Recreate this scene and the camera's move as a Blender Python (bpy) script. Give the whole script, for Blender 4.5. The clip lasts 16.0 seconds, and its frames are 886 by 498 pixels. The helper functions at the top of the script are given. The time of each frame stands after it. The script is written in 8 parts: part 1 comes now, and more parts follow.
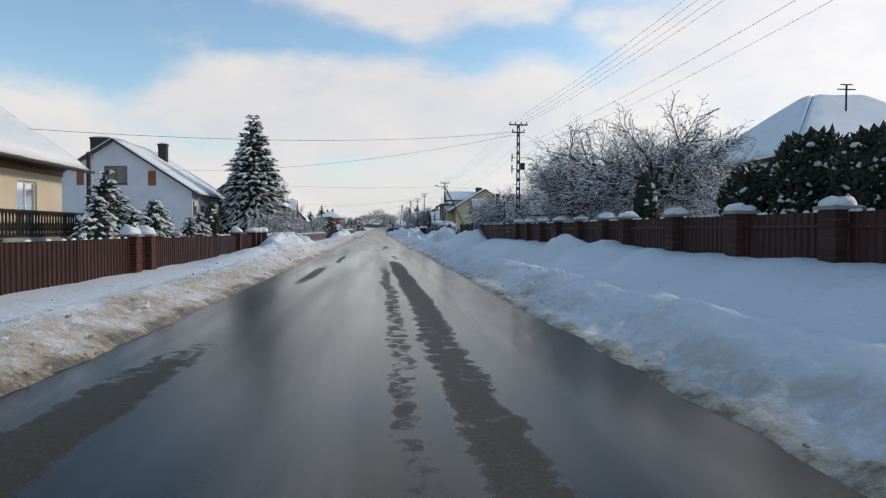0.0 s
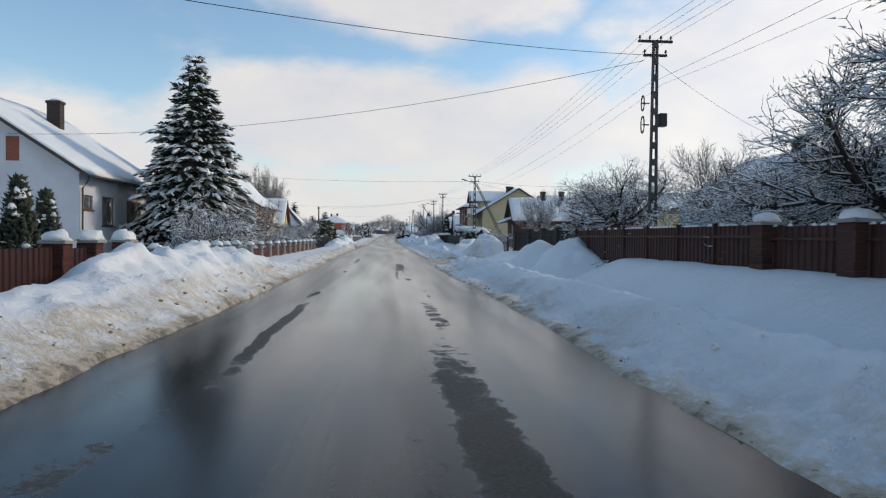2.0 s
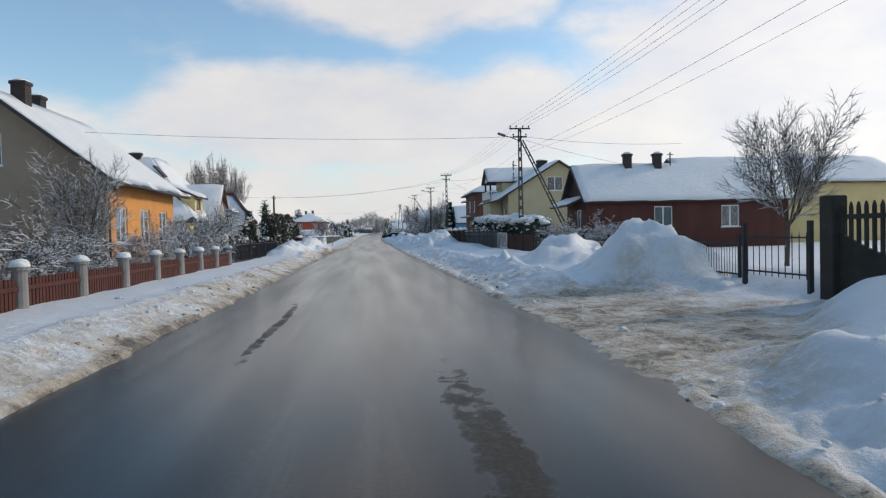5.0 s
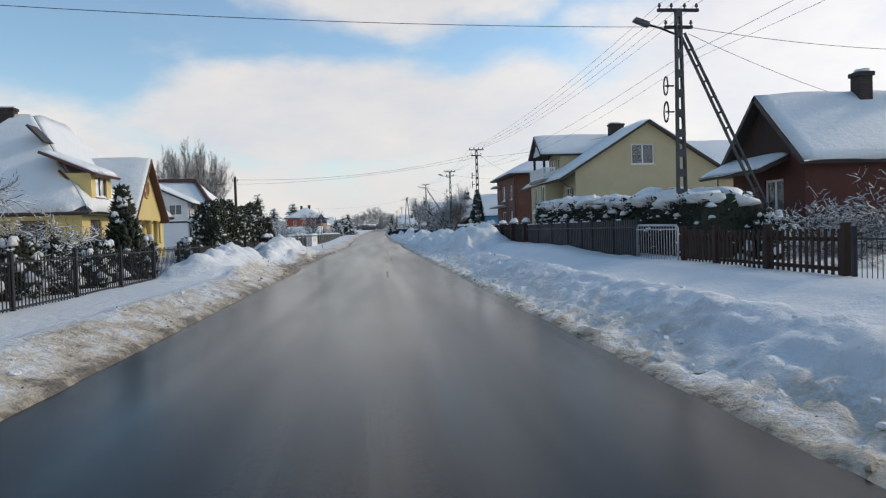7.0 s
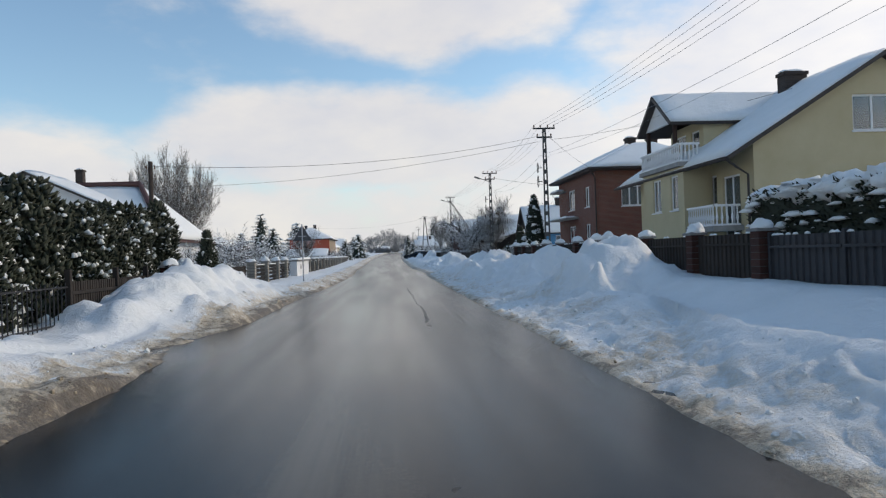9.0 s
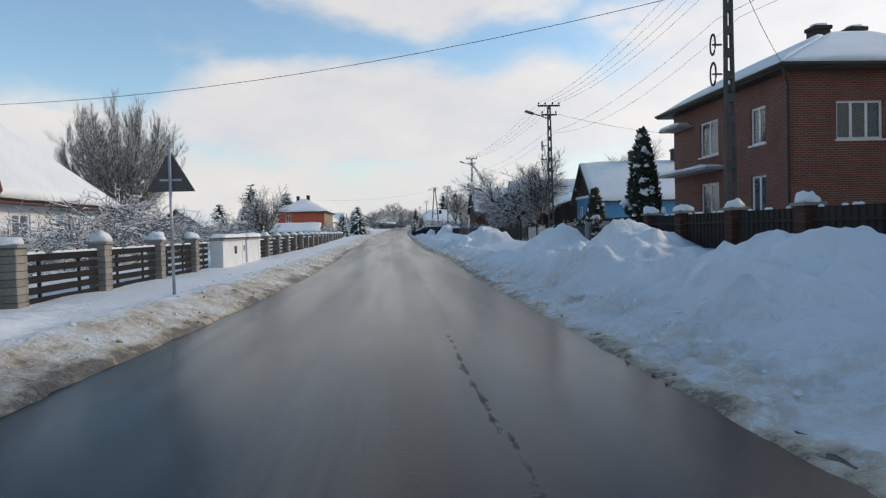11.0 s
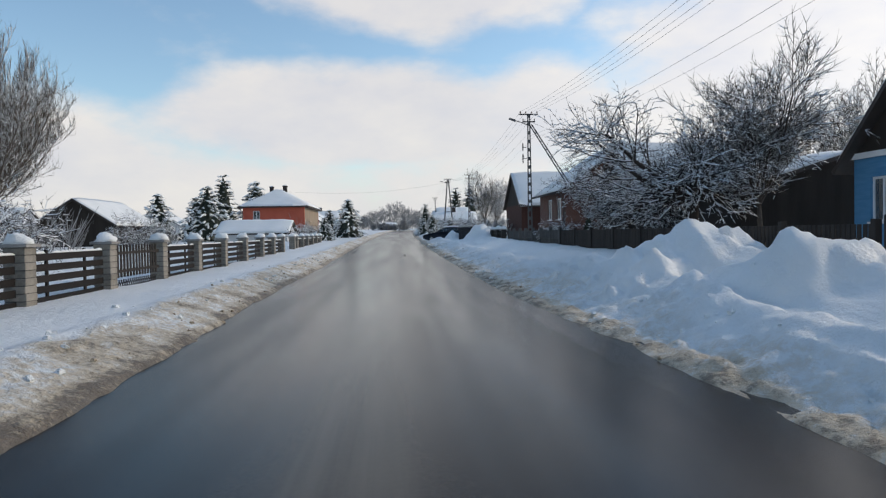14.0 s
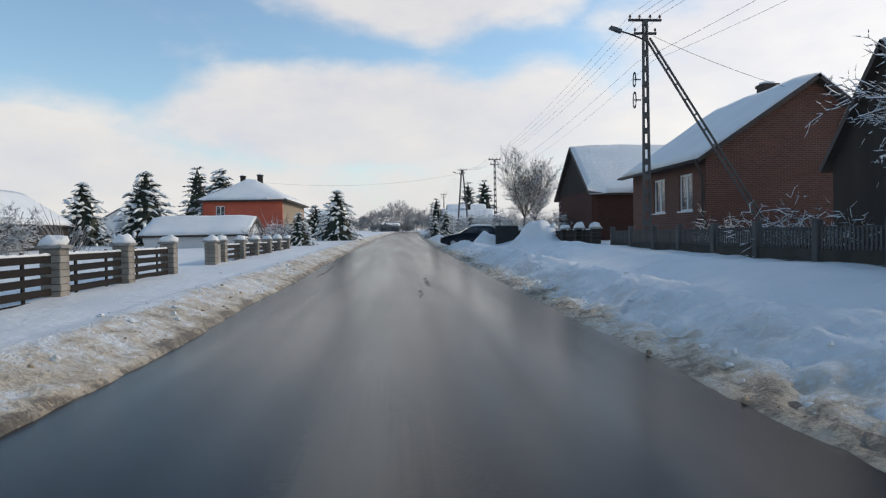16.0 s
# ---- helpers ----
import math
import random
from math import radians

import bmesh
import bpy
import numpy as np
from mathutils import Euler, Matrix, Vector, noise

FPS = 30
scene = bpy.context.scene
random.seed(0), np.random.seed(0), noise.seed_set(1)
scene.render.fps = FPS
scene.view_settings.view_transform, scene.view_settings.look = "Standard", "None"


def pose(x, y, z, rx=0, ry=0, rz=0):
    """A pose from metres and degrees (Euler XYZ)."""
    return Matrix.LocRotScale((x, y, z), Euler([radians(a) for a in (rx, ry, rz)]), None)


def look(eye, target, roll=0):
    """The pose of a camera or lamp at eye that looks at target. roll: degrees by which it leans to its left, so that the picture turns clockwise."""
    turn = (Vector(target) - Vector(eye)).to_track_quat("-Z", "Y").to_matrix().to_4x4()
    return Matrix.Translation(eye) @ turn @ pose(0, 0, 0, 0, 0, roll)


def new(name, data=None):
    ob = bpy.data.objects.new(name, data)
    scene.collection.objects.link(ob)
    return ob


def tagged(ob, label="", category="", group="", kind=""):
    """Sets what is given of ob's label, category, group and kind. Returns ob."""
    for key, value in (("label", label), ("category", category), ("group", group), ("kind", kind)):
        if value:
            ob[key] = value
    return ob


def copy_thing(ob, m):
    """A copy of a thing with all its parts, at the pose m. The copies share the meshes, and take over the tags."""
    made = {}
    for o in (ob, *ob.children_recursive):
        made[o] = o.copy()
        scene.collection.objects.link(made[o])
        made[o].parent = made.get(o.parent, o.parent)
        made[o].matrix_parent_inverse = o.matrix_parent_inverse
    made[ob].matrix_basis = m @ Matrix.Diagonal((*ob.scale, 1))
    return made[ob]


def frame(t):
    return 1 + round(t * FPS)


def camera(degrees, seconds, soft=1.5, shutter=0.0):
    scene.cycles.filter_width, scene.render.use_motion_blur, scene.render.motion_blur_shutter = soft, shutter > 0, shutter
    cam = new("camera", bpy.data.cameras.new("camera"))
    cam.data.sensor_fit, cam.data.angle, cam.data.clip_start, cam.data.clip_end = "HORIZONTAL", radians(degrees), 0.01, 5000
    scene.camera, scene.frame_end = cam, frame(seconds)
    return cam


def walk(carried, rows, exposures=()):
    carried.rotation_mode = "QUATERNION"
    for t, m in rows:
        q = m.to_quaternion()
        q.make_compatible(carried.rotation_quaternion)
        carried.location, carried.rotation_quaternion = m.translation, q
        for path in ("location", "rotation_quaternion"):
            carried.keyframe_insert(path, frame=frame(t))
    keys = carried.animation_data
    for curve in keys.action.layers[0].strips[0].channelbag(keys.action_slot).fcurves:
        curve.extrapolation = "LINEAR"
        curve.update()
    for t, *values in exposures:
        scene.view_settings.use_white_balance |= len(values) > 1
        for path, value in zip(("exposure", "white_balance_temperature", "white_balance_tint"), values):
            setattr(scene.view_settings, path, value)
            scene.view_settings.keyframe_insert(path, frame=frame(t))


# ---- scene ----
# camera: seconds, place in metres, turn in degrees
cam = camera(66.0, 16.0, soft=1.25)
PATH = [
    (0.0, -0.006, 0.000, 1.388, 88.39, -0.12, -5.57),
    (0.5, -0.035, 5.651, 1.390, 88.68, -0.13, -5.56),
    (1.0, -0.047, 11.315, 1.404, 88.73, 0.00, -5.30),
    (1.5, -0.030, 16.289, 1.401, 88.94, -0.48, -5.30),
    (2.0, -0.007, 21.493, 1.423, 88.99, -0.63, -4.85),
    (2.5, 0.002, 26.670, 1.400, 88.87, 0.02, -5.27),
    (3.0, -0.031, 31.316, 1.404, 88.77, 0.62, -5.72),
    (3.5, -0.070, 35.745, 1.402, 89.15, 0.42, -6.07),
    (4.0, -0.101, 40.246, 1.408, 89.01, 0.57, -6.54),
    (4.2, -0.109, 42.123, 1.400, 88.89, 0.54, -6.39),
    (6.3, -0.060, 63.776, 1.402, 88.55, 2.18, -6.29),
    (6.5, -0.054, 65.864, 1.413, 88.31, 2.12, -6.23),
    (7.0, -0.034, 71.055, 1.424, 88.41, 1.81, -5.91),
    (7.5, -0.022, 75.914, 1.390, 88.46, 1.80, -5.88),
    (8.0, -0.016, 81.101, 1.390, 88.84, 1.81, -5.76),
    (8.5, 0.012, 86.091, 1.401, 89.93, 1.85, -4.23),
    (9.0, 0.067, 91.361, 1.417, 90.37, 1.95, -4.72),
    (9.5, 0.127, 96.426, 1.402, 89.50, 1.29, -4.53),
    (9.7, 0.149, 98.356, 1.347, 89.01, 1.09, -4.42),
    (11.8, 0.197, 119.349, 1.404, 88.33, 1.75, -4.23),
    (12.0, 0.198, 121.298, 1.404, 88.31, 1.69, -4.26),
    (12.5, 0.195, 126.215, 1.387, 88.38, 1.47, -4.26),
    (13.0, 0.154, 131.306, 1.381, 88.54, 0.73, -4.07),
    (13.5, 0.100, 136.409, 1.400, 88.68, 0.35, -4.09),
    (14.0, 0.010, 141.389, 1.400, 88.63, 1.01, -4.22),
    (14.5, -0.078, 146.437, 1.401, 88.71, 1.19, -4.33),
    (15.0, -0.128, 151.676, 1.400, 88.55, 1.43, -4.26),
    (15.5, -0.154, 156.709, 1.407, 88.69, 1.04, -4.16),
    (16.0, -0.172, 161.764, 1.412, 88.77, 1.00, -4.09),
]
walk(cam, [(row[0], pose(*row[1:])) for row in PATH])

# ---- sky, sun ----
SUN_ELEVATION, SUN_AZIMUTH = 25.0, 76.0      # degrees; azimuth clockwise from straight ahead (+y)


def build_world():
    w = bpy.data.worlds.new("winter_sky")
    scene.world = w
    w.use_nodes = True
    nt = w.node_tree
    N, L = nt.nodes, nt.links
    N.clear()

    def node(kind, **kw):
        n = N.new(kind)
        for k, v in kw.items():
            n.inputs[k].default_value = v
        return n

    def calc(op, a, b=None, c=None):
        n = N.new("ShaderNodeMath")
        n.operation = op
        for i, s in enumerate((a, b, c)):
            if s is None:
                continue
            if isinstance(s, (int, float)):
                n.inputs[i].default_value = s
            else:
                L.new(s, n.inputs[i])
        return n.outputs[0]

    sky = N.new("ShaderNodeTexSky")
    sky.sky_type = "NISHITA"
    sky.sun_disc = False
    sky.sun_elevation = radians(SUN_ELEVATION)
    sky.sun_rotation = radians(SUN_AZIMUTH)
    sky.air_density, sky.dust_density, sky.ozone_density = 1.0, 0.5, 1.5
    tc = N.new("ShaderNodeTexCoord")
    sep = N.new("ShaderNodeSeparateXYZ")
    L.new(tc.outputs["Generated"], sep.inputs[0])
    X, Y, Z = sep.outputs
    az = calc("MULTIPLY", calc("ARCTAN2", X, Y), 57.2958)          # degrees to the right of straight ahead
    el = calc("MULTIPLY", calc("ARCSINE", Z), 57.2958)
    # broken, soft-edged cloud layers
    comb = N.new("ShaderNodeCombineXYZ")
    L.new(calc("MULTIPLY", az, 0.055), comb.inputs[0])
    L.new(calc("MULTIPLY", el, 0.11), comb.inputs[1])
    n1 = node("ShaderNodeTexNoise", Scale=1.7, Detail=7.0, Roughness=0.56)
    L.new(comb.outputs[0], n1.inputs["Vector"])
    n2 = node("ShaderNodeTexNoise", Scale=0.8, Detail=4.0, Roughness=0.5)
    L.new(comb.outputs[0], n2.inputs["Vector"])

    def bank(a0, e0, wa, we, power=1.0):
        da = calc("DIVIDE", calc("SUBTRACT", az, a0), wa)
        de = calc("DIVIDE", calc("SUBTRACT", el, e0), we)
        r = calc("ADD", calc("MULTIPLY", da, da), calc("MULTIPLY", de, de))
        return calc("MULTIPLY", calc("MAXIMUM", calc("SUBTRACT", 1.0, r), 0.0), power)

    banks = None
    for a0, e0, wa, we, p in CLOUD_BANKS:
        b = bank(a0, e0, wa, we, p)
        banks = b if banks is None else calc("MAXIMUM", banks, b)
    horizon = calc("MAXIMUM", calc("SUBTRACT", 1.0, calc("DIVIDE", el, 12.0)), 0.0)
    amount = calc("ADD", calc("ADD", calc("MULTIPLY", banks, 1.15), calc("MULTIPLY", horizon, 1.05)),
                  calc("MULTIPLY", calc("SUBTRACT", n1.outputs[0], 0.5), 1.7))
    amount = calc("ADD", amount, calc("MULTIPLY", calc("SUBTRACT", n2.outputs[0], 0.5), 0.7))
    clearing = N.new("ShaderNodeMapRange")                         # the clouds thin out overhead
    clearing.interpolation_type = "SMOOTHSTEP"
    L.new(el, clearing.inputs[0])
    for i, v in enumerate((25.0, 44.0, 0.0, 0.6)):
        clearing.inputs[i + 1].default_value = v
    amount = calc("SUBTRACT", amount, clearing.outputs[0])
    ramp = N.new("ShaderNodeMapRange")
    ramp.interpolation_type = "SMOOTHSTEP"
    L.new(amount, ramp.inputs[0])
    ramp.inputs[1].default_value, ramp.inputs[2].default_value = 0.02, 0.75
    mask = calc("MULTIPLY", ramp.outputs[0], 0.93)
    # cloud tone: grey-violet folds, warm and brighter towards the sun
    tone = N.new("ShaderNodeMapRange")
    L.new(n1.outputs[0], tone.inputs[0])
    tone.inputs[1].default_value, tone.inputs[2].default_value = 0.3, 0.7
    cmix = N.new("ShaderNodeMix")
    cmix.data_type = "RGBA"
    L.new(tone.outputs[0], cmix.inputs[0])
    cmix.inputs[6].default_value, cmix.inputs[7].default_value = (0.68, 0.68, 0.73, 1), (0.85, 0.81, 0.77, 1)
    sunward = N.new("ShaderNodeMapRange")
    L.new(az, sunward.inputs[0])
    sunward.inputs[1].default_value, sunward.inputs[2].default_value = 5.0, 60.0
    sunward.inputs[3].default_value, sunward.inputs[4].default_value = 1.0, 1.42
    cl = N.new("ShaderNodeVectorMath")
    cl.operation = "SCALE"
    L.new(cmix.outputs[2], cl.inputs[0])
    L.new(sunward.outputs[0], cl.inputs["Scale"])
    clear = N.new("ShaderNodeVectorMath")
    clear.operation = "MULTIPLY"
    L.new(sky.outputs[0], clear.inputs[0])
    clear.inputs[1].default_value = SKY_STRENGTH
    mix = N.new("ShaderNodeMix")
    mix.data_type = "RGBA"
    L.new(mask, mix.inputs[0])
    L.new(clear.outputs[0], mix.inputs[6])
    L.new(cl.outputs[0], mix.inputs[7])
    bg = N.new("ShaderNodeBackground")
    L.new(mix.outputs[2], bg.inputs[0])
    out = N.new("ShaderNodeOutputWorld")
    L.new(bg.outputs[0], out.inputs[0])


SKY_STRENGTH = (0.165, 0.175, 0.171)
CLOUD_BANKS = [       # azimuth, elevation, half widths in degrees, density
    (3, 20.5, 17, 5.5, 1.0), (-3, 10.2, 17.5, 4.6, 1.0), (12, 10, 10, 5, 0.62), (32, 14, 17, 13, 1.0), (-30, 5, 12, 5.0, 0.9),
    (65, 18, 30, 14, 0.9), (130, 20, 40, 10, 0.5), (-85, 14, 35, 8, 0.4), (-155, 18, 40, 10, 0.5),
]
build_world()
sun = new("sun", bpy.data.lights.new("sun", "SUN"))
sun.data.energy, sun.data.angle, sun.data.color = 1.75, radians(6), (1.0, 0.83, 0.64)
_s, _e = radians(SUN_AZIMUTH), radians(SUN_ELEVATION)
sun.matrix_world = look((math.sin(_s) * math.cos(_e) * 60, math.cos(_s) * math.cos(_e) * 60, math.sin(_e) * 60), (0, 0, 0))
scene.view_settings.exposure = 0.0

# ---- materials ----
class Nodes:
    """A small wrapper that builds one principled material."""

    def __init__(self, name, rough=0.7, metal=0.0):
        self.mat = bpy.data.materials.new(name)
        self.mat.use_nodes = True
        self.t = self.mat.node_tree
        self.b = self.t.nodes["Principled BSDF"]
        self.b.inputs["Roughness"].default_value = rough
        self.b.inputs["Metallic"].default_value = metal
        self.coord = self.t.nodes.new("ShaderNodeTexCoord").outputs["Object"]

    def link(self, a, b):
        self.t.links.new(a, b)

    def put(self, a, socket):
        if isinstance(a, (int, float)):
            socket.default_value = a
        elif isinstance(a, tuple):
            socket.default_value = (*a, 1) if len(a) == 3 else a
        else:
            self.link(a, socket)

    def scaled(self, sx, sy, sz, src=None):
        n = self.t.nodes.new("ShaderNodeMapping")
        n.inputs["Scale"].default_value = (sx, sy, sz)
        self.link(src or self.coord, n.inputs[0])
        return n.outputs[0]

    def noise(self, scale, detail=4.0, rough=0.55, vec=None):
        n = self.t.nodes.new("ShaderNodeTexNoise")
        n.inputs["Scale"].default_value, n.inputs["Detail"].default_value, n.inputs["Roughness"].default_value = scale, detail, rough
        self.link(vec or self.coord, n.inputs["Vector"])
        return n.outputs[0]

    def span(self, x, a, b, c=0.0, d=1.0, smooth=False):
        n = self.t.nodes.new("ShaderNodeMapRange")
        n.interpolation_type = "SMOOTHSTEP" if smooth else "LINEAR"
        self.link(x, n.inputs[0])
        for i, v in enumerate((a, b, c, d)):
            n.inputs[i + 1].default_value = v
        return n.outputs[0]

    def calc(self, op, a, b=0.0):
        n = self.t.nodes.new("ShaderNodeMath")
        n.operation = op
        self.put(a, n.inputs[0])
        self.put(b, n.inputs[1])
        return n.outputs[0]

    def mix(self, f, a, b):
        n = self.t.nodes.new("ShaderNodeMix")
        n.data_type = "RGBA"
        self.put(f, n.inputs[0])
        self.put(a, n.inputs[6])
        self.put(b, n.inputs[7])
        return n.outputs[2]

    def random(self):
        return self.t.nodes.new("ShaderNodeObjectInfo").outputs["Random"]

    def island(self):
        return self.t.nodes.new("ShaderNodeNewGeometry").outputs["Random Per Island"]

    def attribute(self, name):
        n = self.t.nodes.new("ShaderNodeAttribute")
        n.attribute_name = name
        return n.outputs["Fac"]

    def bump(self, h, dist, strength=1.0):
        n = self.t.nodes.new("ShaderNodeBump")
        n.inputs["Distance"].default_value, n.inputs["Strength"].default_value = dist, strength
        self.link(h, n.inputs["Height"])
        self.link(n.outputs[0], self.b.inputs["Normal"])

    def color(self, c):
        self.put(c, self.b.inputs["Base Color"])

    def rough(self, r):
        self.put(r, self.b.inputs["Roughness"])


def surface(name, dark, light, scale=6.0, rough=0.7, fine=60.0, depth=0.003, metal=0.0, vary=0.0, stretch=(1, 1, 1)):
    """Two-tone worn surface: broad stains, fine grain, fine relief."""
    m = Nodes(name, rough, metal)
    v = m.scaled(*stretch)
    big, small = m.noise(scale, 5, 0.6, v), m.noise(fine, 3, 0.6, v)
    f = m.calc("ADD", m.calc("MULTIPLY", m.span(big, 0.3, 0.7), 0.65), m.calc("MULTIPLY", m.span(small, 0.3, 0.7), 0.35))
    if vary:
        f = m.calc("ADD", f, m.calc("MULTIPLY", m.calc("SUBTRACT", m.random(), 0.5), vary))
    m.color(m.mix(f, dark, light))
    m.rough(m.span(small, 0.2, 0.8, rough - 0.08, min(1, rough + 0.08)))
    m.bump(small, depth)
    m.b.inputs["Specular IOR Level"].default_value = 0.3
    return m.mat


def snow_material(name, soiled=False):
    m = Nodes(name, 0.55)
    big, mid, fine = m.noise(0.7, 5), m.noise(4.5, 7, 0.66), m.noise(45, 4, 0.6)
    clean = m.mix(m.span(big, 0.3, 0.7), (0.79, 0.815, 0.805), (0.87, 0.885, 0.875))
    if soiled:
        grit, patch = m.noise(11, 8, 0.72), m.noise(2.0, 6, 0.65)
        d = m.attribute("dirt")
        speck = m.calc("SUBTRACT", m.calc("ADD", m.calc("MULTIPLY", grit, 0.6), m.calc("MULTIPLY", patch, 0.6)), 0.6)
        f = m.calc("ADD", d, m.calc("MULTIPLY", m.calc("MULTIPLY", speck, m.span(d, 0.0, 0.35)), 3.6))
        sandy = m.mix(m.span(grit, 0.35, 0.7), (0.44, 0.355, 0.235), (0.76, 0.68, 0.54))
        mud = m.mix(m.span(grit, 0.35, 0.65), (0.085, 0.068, 0.050), (0.25, 0.205, 0.15))
        c = m.mix(m.span(f, 0.05, 0.55), clean, sandy)
        m.color(m.mix(m.span(f, 0.62, 0.95), c, mud))
    else:
        m.color(clean)
    h = m.calc("ADD", mid, m.calc("MULTIPLY", fine, 0.12))
    if soiled:                                                     # clean drifts are smooth, soiled snow is crumbly
        h = m.calc("MULTIPLY", h, m.span(d, 0.0, 0.3, 0.45, 1.0))
    m.bump(h, 0.14 if soiled else 0.07, 0.9)
    return m.mat


def road_material():
    m = Nodes("wet_asphalt", 0.3)
    lane, patch = m.noise(1.2, 5, 0.55, m.scaled(1.0, 0.035, 1.0)), m.noise(0.6, 4, 0.55, m.scaled(1.0, 0.09, 1.0))
    grain, chips = m.noise(120, 3, 0.7), m.noise(30, 5, 0.65)
    ragged = m.noise(3.6, 9, 0.78, m.scaled(0.9, 0.75, 1.0))
    torn = m.calc("ADD", m.calc("MULTIPLY", m.calc("SUBTRACT", ragged, 0.5), 1.1), m.calc("MULTIPLY", m.calc("SUBTRACT", lane, 0.5), 0.6))
    dry = m.span(m.calc("ADD", torn, m.calc("MULTIPLY", m.attribute("worn"), 0.55)), 0.27, 0.45, 0, 1, True)
    damp = m.span(m.calc("ADD", m.calc("MULTIPLY", lane, 0.5), m.calc("MULTIPLY", patch, 0.5)), 0.30, 0.70, 0, 1, True)
    sep = m.t.nodes.new("ShaderNodeSeparateXYZ")
    m.link(m.coord, sep.inputs[0])
    far = m.span(sep.outputs[1], 45, 75, 0.0, 0.42)
    damp = m.calc("ADD", far, m.calc("MULTIPLY", damp, m.calc("SUBTRACT", 1.0, far)))       # the street is drier further on
    stone = m.mix(m.span(chips, 0.35, 0.7), (0.013, 0.0135, 0.0145), (0.031, 0.030, 0.029))
    across = m.calc("ABSOLUTE", m.calc("ADD", sep.outputs[0], 0.35))
    salt_sheen = m.calc("MULTIPLY", m.span(across, 0.1, 0.85, 1.0, 0.0, True), m.span(lane, 0.36, 0.62, 0.0, 0.80, True))       # thin salt film between the wheel tracks; its pale tone also imitates sky sheen
    stone = m.mix(salt_sheen, stone, (0.150, 0.138, 0.116))
    salted = m.mix(m.span(chips, 0.3, 0.7), (0.032, 0.027, 0.019), (0.085, 0.072, 0.052))
    m.color(m.mix(dry, stone, salted))
    m.rough(m.mix(dry, m.mix(damp, (0.07, 0.07, 0.07), (0.27, 0.27, 0.27)), (0.55, 0.55, 0.55)))
    m.bump(m.calc("ADD", m.calc("MULTIPLY", grain, m.span(dry, 0, 1, 0.35, 1.0)), m.calc("MULTIPLY", m.noise(7.0, 5), 0.7)), 0.0028, 0.4)
    m.b.inputs["IOR"].default_value = 1.33
    m.link(m.span(damp, 0.0, 1.0, 0.44, 0.17), m.b.inputs["Specular IOR Level"])
    return m.mat


def brick_material(name, a, b, mortar, w=0.25, h=0.075):
    m = Nodes(name, 0.85)
    n = m.t.nodes.new("ShaderNodeTexBrick")
    sep = m.t.nodes.new("ShaderNodeSeparateXYZ")
    comb = m.t.nodes.new("ShaderNodeCombineXYZ")
    m.link(m.coord, sep.inputs[0])
    m.link(m.calc("ADD", sep.outputs[0], sep.outputs[1]), comb.inputs[0])
    m.link(sep.outputs[2], comb.inputs[1])
    m.link(comb.outputs[0], n.inputs["Vector"])
    n.inputs["Color1"].default_value, n.inputs["Color2"].default_value, n.inputs["Mortar"].default_value = (*a, 1), (*b, 1), (*mortar, 1)
    n.inputs["Scale"].default_value, n.inputs["Mortar Size"].default_value = 1.0, 0.009
    n.inputs["Brick Width"].default_value, n.inputs["Row Height"].default_value = w, h
    st = m.noise(0.9, 5)
    m.color(m.mix(m.span(st, 0.3, 0.75, 0.0, 0.35), n.outputs[0], tuple(0.55 * v for v in a)))
    m.bump(m.calc("SUBTRACT", 1.0, n.outputs[1]), 0.008, 0.8)
    return m.mat


def glass_material():
    m = Nodes("window_glass", 0.04)
    m.color((0.42, 0.46, 0.48))
    m.b.inputs["Transmission Weight"].default_value = 0.85
    m.b.inputs["IOR"].default_value = 1.45
    m.bump(m.noise(1.3, 2), 0.004, 0.25)
    return m.mat


def foliage_material(name, dark, light):
    m = Nodes(name, 0.75)
    f = m.calc("ADD", m.calc("MULTIPLY", m.island(), 0.6), m.calc("MULTIPLY", m.noise(3, 3), 0.4))
    m.color(m.mix(f, dark, light))
    return m.mat


SNOW = snow_material("snow")
SNOW_GROUND = snow_material("roadside_snow", True)
ASPHALT = road_material()
GLASS = glass_material()
PLASTER_WHITE = surface("white_plaster", (0.60, 0.61, 0.62), (0.76, 0.76, 0.75), 0.8, 0.85)
PLASTER_GREY = surface("pale_grey_plaster", (0.48, 0.50, 0.53), (0.62, 0.64, 0.67), 0.7, 0.85)
PLASTER_BEIGE = surface("beige_plaster", (0.55, 0.48, 0.36), (0.68, 0.61, 0.48), 0.8, 0.85)
PLASTER_YELLOW = surface("yellow_plaster", (0.60, 0.47, 0.22), (0.72, 0.58, 0.30), 0.8, 0.85)
PLASTER_BRIGHT = surface("warm_yellow_plaster", (0.62, 0.49, 0.19), (0.72, 0.58, 0.27), 0.8, 0.85)
TAN_ROUGHCAST = surface("tan_roughcast", (0.24, 0.19, 0.14), (0.33, 0.27, 0.205), 0.9, 0.9)
PLASTER_OLIVE = surface("pale_olive_plaster", (0.45, 0.385, 0.235), (0.55, 0.48, 0.315), 0.8, 0.85)
PLASTER_TEAL = surface("dull_teal_plaster", (0.17, 0.26, 0.29), (0.25, 0.36, 0.39), 0.8, 0.85)
PLASTER_RED = surface("brick_red_plaster", (0.43, 0.095, 0.058), (0.54, 0.14, 0.085), 0.8, 0.85)
PLASTER_ORANGE = surface("orange_plaster", (0.60, 0.27, 0.08), (0.72, 0.36, 0.12), 0.8, 0.85)
